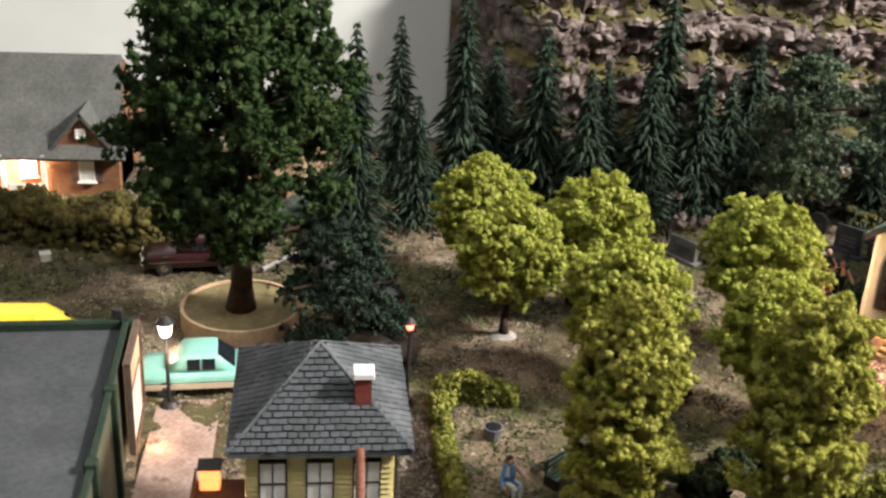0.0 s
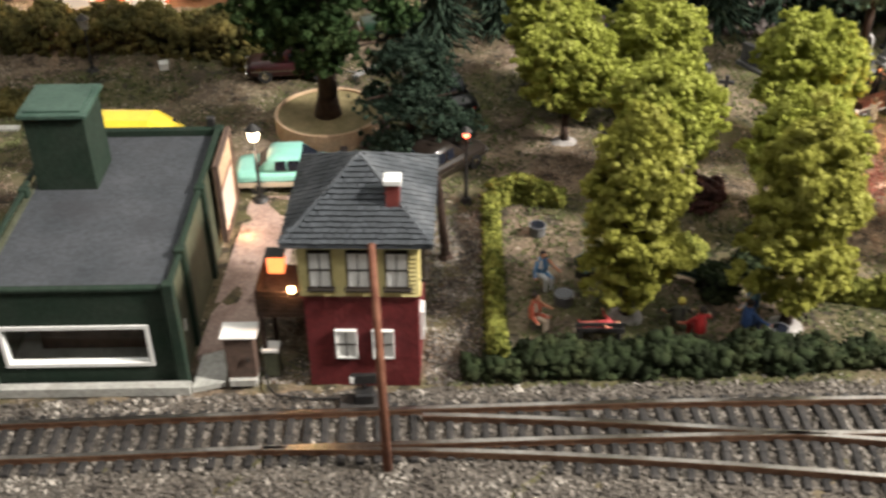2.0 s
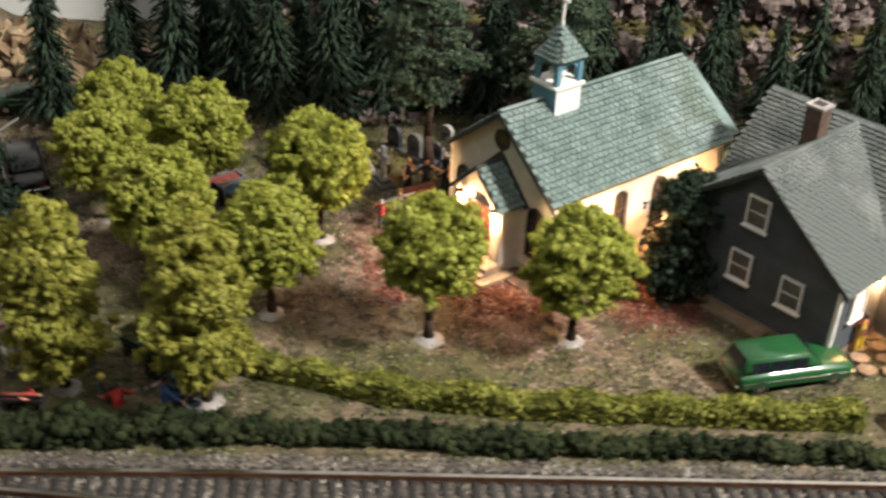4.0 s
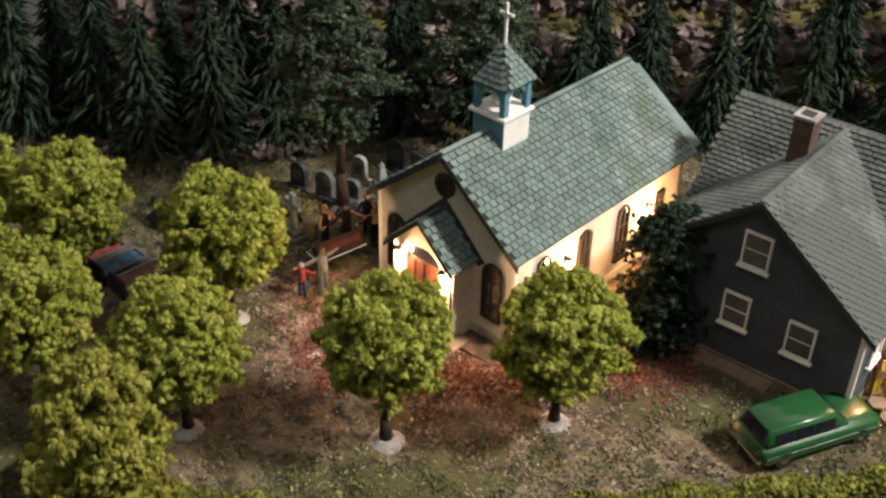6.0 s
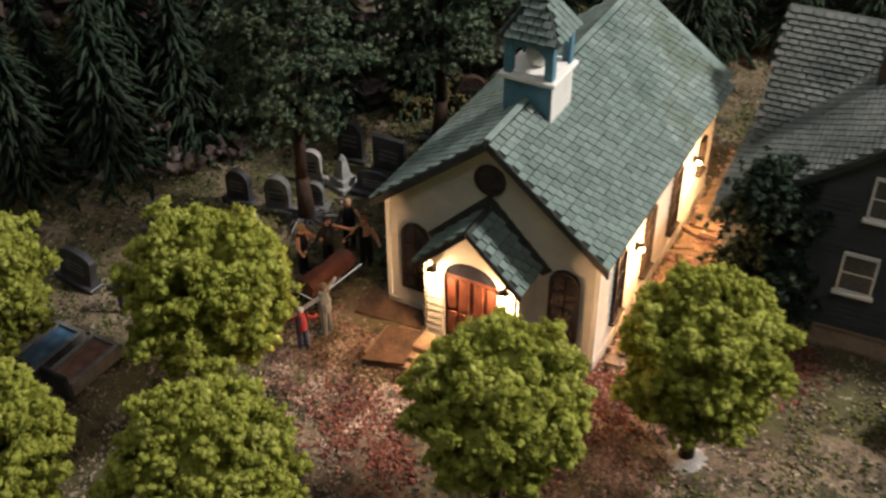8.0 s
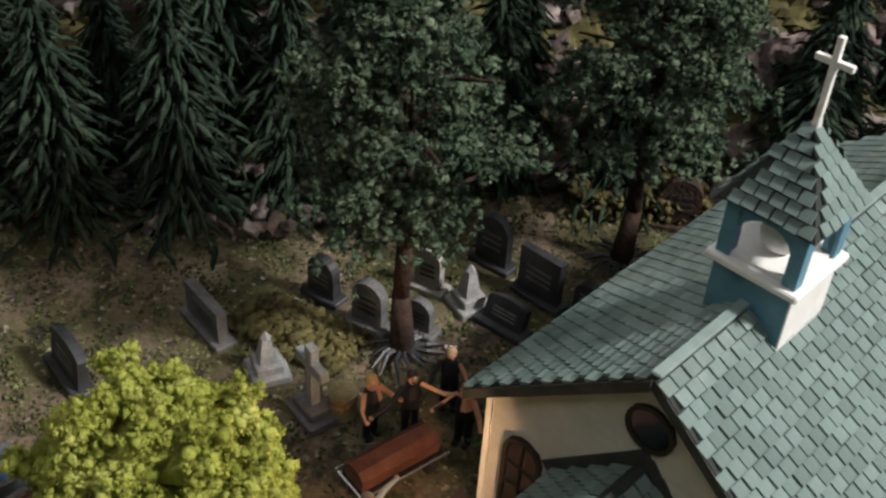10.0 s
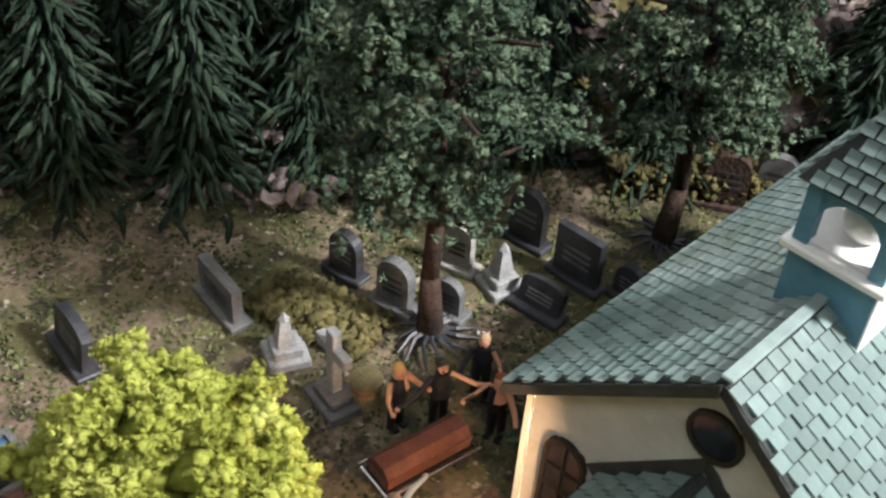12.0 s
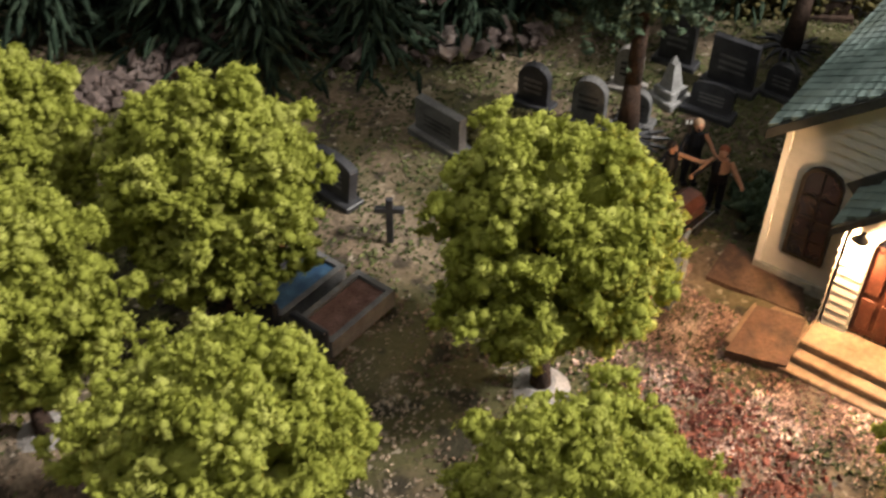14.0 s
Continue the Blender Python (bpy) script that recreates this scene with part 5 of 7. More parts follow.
tower()
lamp = part("lit_lantern", bx(-0.25, 0.25, -0.2, 0.2, 0, 0.62, 0.03), M["lit_orange"])
lamp.matrix_world = at(-1.05, 22.4, 2.9)
tagged(lamp, "glowing orange lantern box on the stair landing", "lantern")
part("lid", bx(-0.3, 0.3, -0.25, 0.25, 0.62, 0.7, 0.02), M["black_metal"], lamp)
bulb("landing_bulb", -0.45, 20.75, 3.45, 0.008)
bm = bmesh.new()
ball(bm, (0, 0, 0.1), 0.11)
glob = part("landing_lamp", bm, M["lamp_hot"])
glob.matrix_world = at(-0.35, 20.86, 3.2)
tagged(glob, "small glowing white bulb on the landing rail", "lamp")
part("socket", tube(bmesh.new(), (0, 0, -0.04), (0, 0, 0.02), 0.06), M["black_metal"], glob)


# ---- green store ----
def store():
    t = thing("store", -6.75, 20.35, 0, 2.2, "dark green flat-roofed store with a large white-framed window", "store")
    W, D, H = 2.9, 9.7, 3.55
    fx0, fx1, fz0, fz1 = -2.4, 2.1, 0.75, 2.3
    for x0, x1, z0, z1 in ((-W, fx0, 0, H), (fx1, W, 0, H), (fx0, fx1, 0, fz0), (fx0, fx1, fz1, H)):
        part("front_wall", bx(x0, x1, 0, 0.2, z0, z1), M["green_paint"], t)
    part("side_wall", bx(W - 0.2, W, 0.2, D, 0, H - 0.1), M["olive_paint"], t)
    part("side_wall", bx(-W, -W + 0.2, 0.2, D, 0, H - 0.1), M["olive_paint"], t)
    part("back_wall", bx(-W + 0.2, W - 0.2, D - 0.2, D, 0, H + 0.1), M["green_paint"], t)
    part("floor", bx(-W + 0.2, W - 0.2, 0.2, D - 0.2, 0, 0.12), M["concrete"], t)
    part("partition", bx(-W + 0.2, W - 0.2, 3.0, 3.1, 0.12, 3.3), M["brown_brick"], t)
    part("roof", bx(-W + 0.12, W - 0.12, 0.15, D - 0.12, 3.3, 3.42), M["tar_roof"], t, "dark tar roofing")
    for x0, x1, y0, y1 in ((-W - 0.06, W + 0.06, -0.08, 0.16), (-W - 0.06, W + 0.06, D - 0.14, D + 0.06)):
        part("coping", bx(x0, x1, y0, y1, H, H + 0.14, 0.03), M["green_paint"], t)
    for sx in (-1, 1):
        x = sx * W
        for y0, y1, z in ((0.16, 2.0, H - 0.05), (2.0, 5.6, H + 0.02), (5.6, D - 0.14, H + 0.08)):
            part("coping", bx(x - 0.13, x + 0.07, y0, y1, z, z + 0.12, 0.03), M["green_paint"], t)
        for y in (0.0, 1.9, 5.5, D - 0.1):
            part("pilaster", bx(x - 0.18, x + 0.16, y - 0.16, y + 0.18, 0, H + 0.28 if y < 0.5 else H + 0.2, 0.03), M["green_paint"], t)
    # shop window
    ww = part("window", ring(bmesh.new(), [(fx0, fz0), (fx1, fz0), (fx1, fz1), (fx0, fz1)], [(fx0 + 0.12, fz0 + 0.12), (fx1 - 0.12, fz0 + 0.12), (fx1 - 0.12, fz1 - 0.12), (fx0 + 0.12, fz1 - 0.12)], -0.06, 0.22, FRONT), M["white_trim"], t, "large white-framed shop window")
    pane = part("pane", bx(fx0 + 0.12, fx1 - 0.12, 0.05, 0.07, fz0 + 0.12, fz1 - 0.12), GLASS, ww)
    pane.visible_shadow = False
    part("display_shelf", bx(-1.9, 1.6, 1.6, 2.0, 0.12, 1.0, 0.02), M["brown_brick"], t)
    part("wall_vent", bx(W, W + 0.05, 0.9, 1.05, 1.3, 1.7, 0.01), M["white_trim"], t)
    # stair house on the roof
    sh = part("stair_house", bx(-2.55, -0.6, 5.9, 7.9, 3.42, 6.1), M["green_paint"], t, "dark green stair house with a pale green lid")
    part("lid", bx(-2.7, -0.45, 5.75, 8.05, 6.1, 6.28, 0.04), M["green_roof"], sh)
    part("lid_panel", bx(-2.5, -0.65, 5.95, 7.85, 6.28, 6.34, 0.02), M["green_roof"], sh)
    # bill board on the east wall
    sb = part("sign_board", bx(W + 0.16, W + 0.3, 6.9, 9.75, 0.55, 3.65, 0.03), M["planter"], t, "framed tan bill board lit from below")
    part("sign_frame", ring(bmesh.new(), [(-1.45, 0), (1.45, 0), (1.45, 3.12), (-1.45, 3.12)], [(-1.32, 0.13), (1.32, 0.13), (1.32, 2.99), (-1.32, 2.99)], -0.08, 0.1, wall_m(W + 0.3, 8.32, 0.54, 90)), M["brown_brick"], sb)
    part("poster", bx(W + 0.3, W + 0.33, 7.2, 9.2, 0.8, 2.4), M["poster_lit"], sb, "plain white lit poster")
    part("poster_edge", bx(W + 0.3, W + 0.325, 7.05, 9.4, 0.7, 2.52), M["rust_pole"], sb)
    cl = part("roof_lantern", bx(W - 0.45, W - 0.15, D - 0.05, D + 0.2, H + 0.14, H + 0.5, 0.04), M["black_metal"], t, "small black roof lantern")
    return t


def glass(name):
    m = bpy.data.materials.new(name)
    m.use_nodes = True
    b = m.node_tree.nodes["Principled BSDF"]
    b.inputs["Transmission Weight"].default_value = 1.0
    b.inputs["Roughness"].default_value = 0.02
    b.inputs["IOR"].default_value = 1.45
    b.inputs["Base Color"].default_value = (0.9, 0.93, 0.92, 1)
    return m


GLASS = glass("shop_glass")
store()
bulb("sign_bulb", -3.3, 28.4, 0.4, 0.003)
kerb = flags("grey concrete apron before the store", [(-9.7, 19.75), (-3.6, 19.98), (-3.6, 20.3), (-9.7, 20.05)], 0.22, "concrete")
flags("grey concrete ramp beside the store", [(-11.3, 19.45), (-9.75, 19.55), (-9.75, 22.8), (-10.4, 22.6)], 0.1, "concrete")
flags("grey concrete slab by the store corner", [(-3.55, 20.1), (-2.6, 20.4), (-2.75, 22.1), (-3.6, 22.0)], 0.08, "concrete")
flags("worn pinkish brick footway between store and tower", [(-3.75, 21.6), (-2.1, 22.3), (-1.6, 26.0), (-1.5, 31.2), (-3.6, 31.2)], 0.09, "brick_path")
flags("grey asphalt yard beside the store", [(-30, 20.4), (-10.3, 22.0), (-9.9, 30.0), (-12.5, 29.2), (-30, 27.5)], 0.07, "asphalt")


def relay_box():
    t = thing("relay_cabinet", -2.05, 20.75, 0.0, 2, "weathered grey relay cabinet with a white lid beside the track", "cabinet")
    part("body", bx(-0.45, 0.45, -0.32, 0.32, 0.25, 1.8, 0.03), M["brown_brick"], t)
    part("plinth", bx(-0.42, 0.42, -0.45, 0.4, 0.0, 0.26, 0.02), M["concrete"], t)
    part("lid", bx(-0.55, 0.55, -0.4, 0.4, 1.8, 1.88, 0.02), M["white_trim"], t)
    part("door_handle", bx(0.2, 0.26, -0.4, -0.35, 0.9, 1.1), M["black_metal"], t)
    s = thing("meter_box", -1.2, 21.0, 0.0, 0, "small grey meter box with a pinkish white lid", "box")
    part("body", bx(-0.22, 0.22, -0.2, 0.2, 0.0, 0.95, 0.02), M["olive_paint"], s)
    part("lid", bx(-0.26, 0.26, -0.24, 0.24, 0.95, 1.08, 0.02), M["white_trim"], s)
    w = bmesh.new()
    pts = [(-0.25, 0.1, 0.1), (-0.1, -0.6, 0.05), (0.25, -1.0, 0.05), (1.2, -1.15, 0.04), (2.4, -1.1, 0.05)]
    for p, q in zip(pts[:-1], pts[1:]):
        tube(w, p, q, 0.035, 0.035, 6)
    ob = part("cable", w, M["black_metal"])
    ob.matrix_world = at(-1.2, 20.9, 0)
    tagged(ob, "black cable lying on the gravel", "cable")


relay_box()


def switch_stand():
    t = thing("switch_machine", 1.75, 19.62, 0, 3, "black switch machine with a target at the track", "switch machine")
    part("bed", bx(-0.75, 0.75, -0.35, 0.35, -0.05, 0.12, 0.03), M["tie"], t)
    part("motor", bx(-0.3, 0.3, -0.2, 0.25, 0.12, 0.5, 0.05), M["black_metal"], t)
    part("mast", tube(bmesh.new(), (0, 0.1, 0.4), (0, 0.1, 1.05), 0.05), M["black_metal"], t)
    part("target", bx(-0.42, 0.42, 0.05, 0.12, 0.7, 1.1, 0.06), M["black_metal"], t)
    part("lamp", bx(-0.4, -0.3, 0.0, 0.06, 0.8, 1.0), M["white_trim"], t)
    part("rod", bx(-0.08, 0.08, -1.9, -0.3, 0.0, 0.06), M["black_metal"], t)


switch_stand()


def pole():
    t = thing("telegraph_pole", 2.62, 16.9, -0.1, 0, "rusty brown pole standing before the tracks", "pole")
    part("shaft", tube(bmesh.new(), (0, 0, 0), (-0.15, 0.35, 7.5), 0.14, 0.09, 10), M["rust_pole"], t, smooth=True)
    part("footing", tube(bmesh.new(), (0, 0, -0.02), (0, 0, 0.14), 0.3, 0.2, 10), M["ballast_bed"], t)


pole()


# ---- lamps ----
def street_lamp(label, x, y, h, glass_m, group="street lamps"):
    t = thing("street_lamp", x, y, gz(x, y), 0, label, "lamp", group)
    part("foot", tube(bmesh.new(), (0, 0, 0), (0, 0, 0.14), 0.34, 0.22, 12), M["black_metal"], t)
    part("post", tube(bmesh.new(), (0, 0, 0.1), (0, 0, h - 0.45), 0.07, 0.05, 8), M["black_metal"], t)
    part("glass", tube(bmesh.new(), (0, 0, h - 0.45), (0, 0, h), 0.17, 0.26, 10), M[glass_m], t)
    part("cap", tube(bmesh.new(), (0, 0, h), (0, 0, h + 0.25), 0.33, 0.06, 10), M["black_metal"], t)
    return t


street_lamp("black street lamp with a lit white glass", -3.2, 30.88, 3.05, "lamp_glass")
bulb("street_bulb", -3.2, 30.6, 2.2, 0.006, (1.0, 0.8, 0.58))
street_lamp("black street lamp, unlit, on the dirt road", -13.0, 42.3, 2.6, "plaster")


def signal():
    t = thing("signal_post", 4.68, 30.86, 0, 0, "black signal post showing a red light", "signal")
    part("foot", tube(bmesh.new(), (0, 0, 0), (0, 0, 0.3), 0.28, 0.16, 10), M["black_metal"], t)
    part("post", tube(bmesh.new(), (0, 0, 0.2), (0, 0, 2.75), 0.075, 0.055, 8), M["black_metal"], t)
    part("head", tube(bmesh.new(), (0, 0, 2.7), (0, 0, 2.95), 0.14, 0.2, 10), M["black_metal"], t)
    bm = bmesh.new()
    ball(bm, (0, -0.08, 3.05), 0.13)
    part("lens", bm, M["lamp_red"], t)
    part("cap", tube(bmesh.new(), (0, 0.05, 3.12), (0, 0.05, 3.3), 0.24, 0.08, 10), M["black_metal"], t)
    return t


signal()
bulb("signal_bulb", 4.68, 30.6, 3.05, 0.004, (1.0, 0.15, 0.08))

# planter
t = thing("planter", -1.2, 36.7, 0, 0, "round tan planter wall round the large tree", "planter")
pts = [(2.25 * math.cos(6.2832 * i / 40), 2.25 * math.sin(6.2832 * i / 40)) for i in range(40)]
bm = bmesh.new()
ring(bm, pts, [(x * 0.945, y * 0.945) for x, y in pts], 0.0, 0.92, Matrix.Rotation(radians(90), 4, "X"))
part("rim_wall", bm, M["planter"], t, smooth=False)
bm = bmesh.new()
bmesh.ops.create_circle(bm, cap_ends=True, segments=40, radius=2.14, matrix=Matrix.Translation((0, 0, 0.83)))
part("soil", bm, M["planter_soil"], t)

t = thing("post", 4.0, 27.3, 0, 0, "dark brown leaning wooden post beside the tower", "post")
part("shaft", tube(bmesh.new(), (0, 0, -0.1), (-0.25, -0.2, 3.4), 0.17, 0.12, 8), M["bark"], t)
part("footing", tube(bmesh.new(), (0, 0, -0.02), (0, 0, 0.14), 0.3, 0.2, 8), M["bark"], t)


# ---- grey house ----
def grey_house():
    t = thing("grey_house", 35.16, 29.93, 0.25, -48, "grey blue clapboard house with crossing grey shingle roofs", "house")
    W, E, R, D = 4.05, 3.45, 6.5, 6.4
    k = (R - E) / W
    bm = bmesh.new()
    extrude(bm, [(-W, -0.2), (W, -0.2), (W, E), (0, R), (-W, E)], D, FRONT)
    part("front_wing", bm, M["grey_board"], t)
    side = lambda z: (-W, W) if z < E else (-(R - z) / k, (R - z) / k)
    boards(t, rectm((0, 0, 0), (1, 0, 0), (0, 0, 1)), 0.1, R - 0.1, 0.2, side, M["grey_board"])
    boards(t, rectm((W, 0, 0), (0, 1, 0), (0, 0, 1)), 0.1, E, 0.2, lambda z: (0, 3.2), M["grey_board"])
    part("foundation", bx(-W - 0.06, W + 0.06, -0.1, D, -0.4, 0.12, 0.02), M["step_wood"], t)
    part("corner_board", bx(W - 0.1, W + 0.07, -0.08, 0.08, 0.0, E, 0.01), M["white_trim"], t, "white corner board")
    part("back_wing", bx(-3.8, 8.0, 3.4, 9.4, -0.2, E), M["grey_board"], t)
    # roofs: the front wing's two slopes run to the ridge of the back wing
    ov, fo = 0.45, 0.35
    eave, ridge = E - k * ov + 0.1, R + 0.12
    yb = 6.4
    for sx in (1, -1):
        bm = bmesh.new()
        pts = [(sx * (W + ov), -fo, eave), (sx * (W + ov), yb, eave), (0, yb, ridge), (0, -fo, ridge)]
        slab(bm, pts if sx > 0 else pts[::-1], 0.1)
        bmesh.ops.recalc_face_normals(bm, faces=bm.faces)
        part("front_roof", bm, M["roof_grey"], t)
        S = math.hypot(W + ov, ridge - eave)
        m = rectm((W + ov, -fo, eave + 0.004), (0, 1, 0), (-(W + ov), 0, ridge - eave)) if sx > 0 else rectm((-(W + ov), yb, eave + 0.004), (0, -1, 0), (W + ov, 0, ridge - eave))
        shingles(t, m, yb + fo, S, 0.32, 0.2, M["roof_grey"], M["roof_grey"], None, (lambda u, v: u < 3.2) if sx > 0 else None, 220, 5 + sx)
        bm = bmesh.new()
        slab(bm, [(sx * (W + ov), -fo - 0.02, eave - 0.02), (0, -fo - 0.02, ridge - 0.02), (0, -fo - 0.02, ridge - 0.22), (sx * (W + ov), -fo - 0.02, eave - 0.22)], 0.05)
        bmesh.ops.recalc_face_normals(bm, faces=bm.faces)
        part("barge_board", bm, M["flashing"], t)
    part("ridge_cap", bx(-0.1, 0.1, -fo, yb, ridge - 0.02, ridge + 0.05, 0.02), M["roof_grey"], t)
    hb = 3.45
    e2, r2, x0, x1 = 3.3, 6.78, -4.2, 8.4
    for sy in (-1, 1):
        bm = bmesh.new()
        pts = [(x0, yb + sy * hb, e2), (x1, yb + sy * hb, e2), (x1, yb, r2), (x0, yb, r2)]
        slab(bm, pts if sy < 0 else pts[::-1], 0.1)
        bmesh.ops.recalc_face_normals(bm, faces=bm.faces)
        part("back_roof", bm, M["roof_grey"], t)
        S = math.hypot(hb, r2 - e2)
        m = rectm((x0, yb - hb, e2 + 0.004), (1, 0, 0), (0, hb, r2 - e2)) if sy < 0 else rectm((x1, yb + hb, e2 + 0.004), (-1, 0, 0), (0, -hb, r2 - e2))
        shingles(t, m, x1 - x0, S, 0.32, 0.2, M["roof_grey"], M["roof_grey"], None, None, 0, 8 + sy)
    for x in (-3.8, 7.85):
        bm = bmesh.new()
        slab(bm, [(x, yb - 3.0, E - 0.1), (x, yb + 3.0, E - 0.1), (x, yb, 6.55)], 0.15)
        bmesh.ops.recalc_face_normals(bm, faces=bm.faces)
        part("gable", bm, M["grey_board"], t)
    ch = part("chimney", bx(-1.15, -0.45, 4.0, 4.7, 5.3, 7.55), M["brown_brick"], t, "brown brick chimney with a pale cap")
    part("cap", bx(-1.22, -0.38, 3.93, 4.77, 7.55, 7.68, 0.02), M["plaster"], ch)
    part("flue", bx(-1.02, -0.58, 4.13, 4.57, 7.6, 7.7), M["black_metal"], ch)
    for x, z in ((0.05, 4.02), (-0.25, 1.5), (2.1, 1.38)):
        window(t, wall_m(x, -0.03, z, 0), 0.98, 1.3, 0, frame_m="white_trim", pane_m="glass_grey", cols=1, rows=2, fw=0.07, label="white framed sash window")
    window(t, wall_m(W + 0.03, 1.3, 1.5, 90), 0.98, 1.3, 0, frame_m="white_trim", pane_m="blind", cols=1, rows=2, fw=0.07, label="white framed sash window")
    st = part("side_step", bx(-1.2, 1.6, -0.75, -0.12, -0.3, 0.02, 0.02), M["step_wood"], t, "tan wooden cellar hatch")
    return t


M["glass_grey"] = mat("grey_window_glass", [(0.06, 0.063, 0.066), (0.10, 0.103, 0.106)], 1, 0.15, bump=0.0, spec=0.5)
grey_house()
bulb("house_bulb", 40.3, 28.6, 2.6, 0.05)
bm = bmesh.new()
tube(bm, (0, 0, 0.12), (0, 0, 0.22), 0.14, 0.05, 8)
hl = part("wall_lamp", bm, M["black_metal"])
hl.matrix_world = at(39.9, 28.75, 2.7)
tagged(hl, "lit wall lamp beside the grey house door", "lamp", "wall lamps")
part("lamp_glass", tube(bmesh.new(), (0, 0, -0.08), (0, 0, 0.12), 0.08, 0.12, 8), M["lamp_hot"], hl)
q = random.Random(5)
patio = thing("patio", 41.2, 27.6, 0.1, 0, "irregular tan flagstone patio beside the grey house", "patio")
for i in range(5):
    for j in range(4):
        x, y = -1.8 + i * 0.9 + q.uniform(-0.08, 0.08), -1.0 + j * 0.75
        bm = bmesh.new()
        n = q.randint(5, 7)
        slab(bm, [(x + 0.42 * math.cos(6.28 * a / n + j) * q.uniform(0.85, 1.1), y + 0.35 * math.sin(6.28 * a / n + j) * q.uniform(0.85, 1.1), 0.06) for a in range(n)], 0.1)
        part("flagstone", bm, M["step_wood"], patio)


# ---- brick house on the bank ----
def brick_house():
    t = thing("brick_house", -8.6, 46.5, 1.45, 0, "brown brick house with a lit white porch and grey roof", "house")
    part("wall", bx(-7.2, 1.5, 0.6, 7.5, -0.3, 2.3), M["brick_brown"], t)
    bm = bmesh.new()
    extrude(bm, [(-1.5, -0.3), (1.5, -0.3), (1.5, 2.0), (0, 3.75), (-1.5, 2.0)], 4.0, FRONT)
    part("gable_wing", bm, M["brick_brown"], t)
    for sx in (1, -1):
        bm = bmesh.new()
        pts = [(sx * 1.75, -0.25, 1.85), (sx * 1.75, 3.2, 1.85), (0, 3.2, 3.92), (0, -0.25, 3.92)]
        slab(bm, pts if sx > 0 else pts[::-1], 0.14)
        bmesh.ops.recalc_face_normals(bm, faces=bm.faces)
        part("gable_roof", bm, M["roof_brown"], t)
    for sy in (-1, 1):
        bm = bmesh.new()
        pts = [(-7.6, 4.0 + sy * 4.6, 1.95), (1.9, 4.0 + sy * 4.6, 1.95), (1.2, 4.0, 5.5), (-7.2, 4.0, 5.5)]
        slab(bm, pts if sy < 0 else pts[::-1], 0.15)
        bmesh.ops.recalc_face_normals(bm, faces=bm.faces)
        part("roof", bm, M["roof_brown"], t, "grey brown shingle roof")
    for x in (-7.1, 1.35):
        bm = bmesh.new()
        slab(bm, [(x, 0.4, 2.2), (x, 7.4, 2.2), (x, 4.0, 5.2)], 0.15)
        bmesh.ops.recalc_face_normals(bm, faces=bm.faces)
        part("gable", bm, M["brick_brown"], t)
    window(t, wall_m(0.1, -0.02, 0.75, 0), 0.66, 1.1, 0, frame_m="white_trim", pane_m="blind", cols=3, rows=4, fw=0.06, label="white framed window with dark shutters")
    for x in (-0.42, 0.62):
        part("shutter", bx(x - 0.17, x + 0.17, -0.06, -0.01, 0.7, 1.9, 0.01), M["brown_brick"], t)
    window(t, wall_m(-0.05, -0.02, 2.72, 0), 0.42, 0.42, 0, frame_m="white_trim", pane_m="blind", cols=2, rows=2, fw=0.06, sill=False, label="small white attic window")
    part("porch_floor", bx(-7.0, -1.55, -0.5, 0.6, -0.3, 0.1), M["step_wood"], t)
    part("porch_back", bx(-7.0, -1.55, 0.5, 0.6, 0.1, 2.1), M["red_wall"], t, "orange red porch wall")
    for i in range(4):
        x = -6.9 + i * 1.75
        part("porch_post", bx(x - 0.09, x + 0.09, -0.5, -0.32, 0.1, 2.05, 0.02), M["white_trim"], t)
    for i in range(3):
        x = -6.8 + i * 1.75
        if i != 1:
            part("porch_rail", bx(x + 0.09, x + 1.48, -0.45, -0.38, 0.1, 0.75, 0.01), M["white_trim"], t)
    for i in (0, 1, 2):
        window(t, wall_m(-6.0 + i * 1.75, 0.48, 0.8, 0), 0.7, 0.9, 0, frame_m="white_trim", pane_m="blind", cols=2, rows=2, fw=0.06, label="white framed porch window")
    part("door_step", bx(-4.95, -3.7, -1.0, -0.5, -0.3, 0.0, 0.02), M["step_wood"], t)
    return t


M["brick_brown"] = mat("brown_orange_brick", [(0.17, 0.075, 0.035), (0.26, 0.125, 0.06)], 2.2, 0.85, bump=0.4)
M["red_wall"] = mat("orange_red_wall", [(0.45, 0.10, 0.05), (0.55, 0.15, 0.08)], 1.2, 0.8, bump=0.2)
brick_house()
for x in (-14.6, -12.9, -11.2):
    bulb("porch_bulb", x, 46.4, 3.1, 0.07, (1.0, 0.66, 0.42))


# ---- vehicles ----
def loft(bm, sections):
    """A closed body through cross sections: each (x, half-width, [(y factor, z), ...])."""
    rows = []
    for x, hw, prof in sections:
        left = [bm.verts.new((x, -hw * f, z)) for f, z in prof]
        right = [bm.verts.new((x, hw * f, z)) for f, z in prof[::-1]]
        rows.append(left + right)
    n = len(rows[0])
    for a, b in zip(rows[:-1], rows[1:]):
        for i in range(n):
            j = (i + 1) % n
            bm.faces.new((a[i], a[j], b[j], b[i]))
    bm.faces.new(rows[0][::-1])
    bm.faces.new(rows[-1])
    bmesh.ops.recalc_face_normals(bm, faces=bm.faces)
    return bm


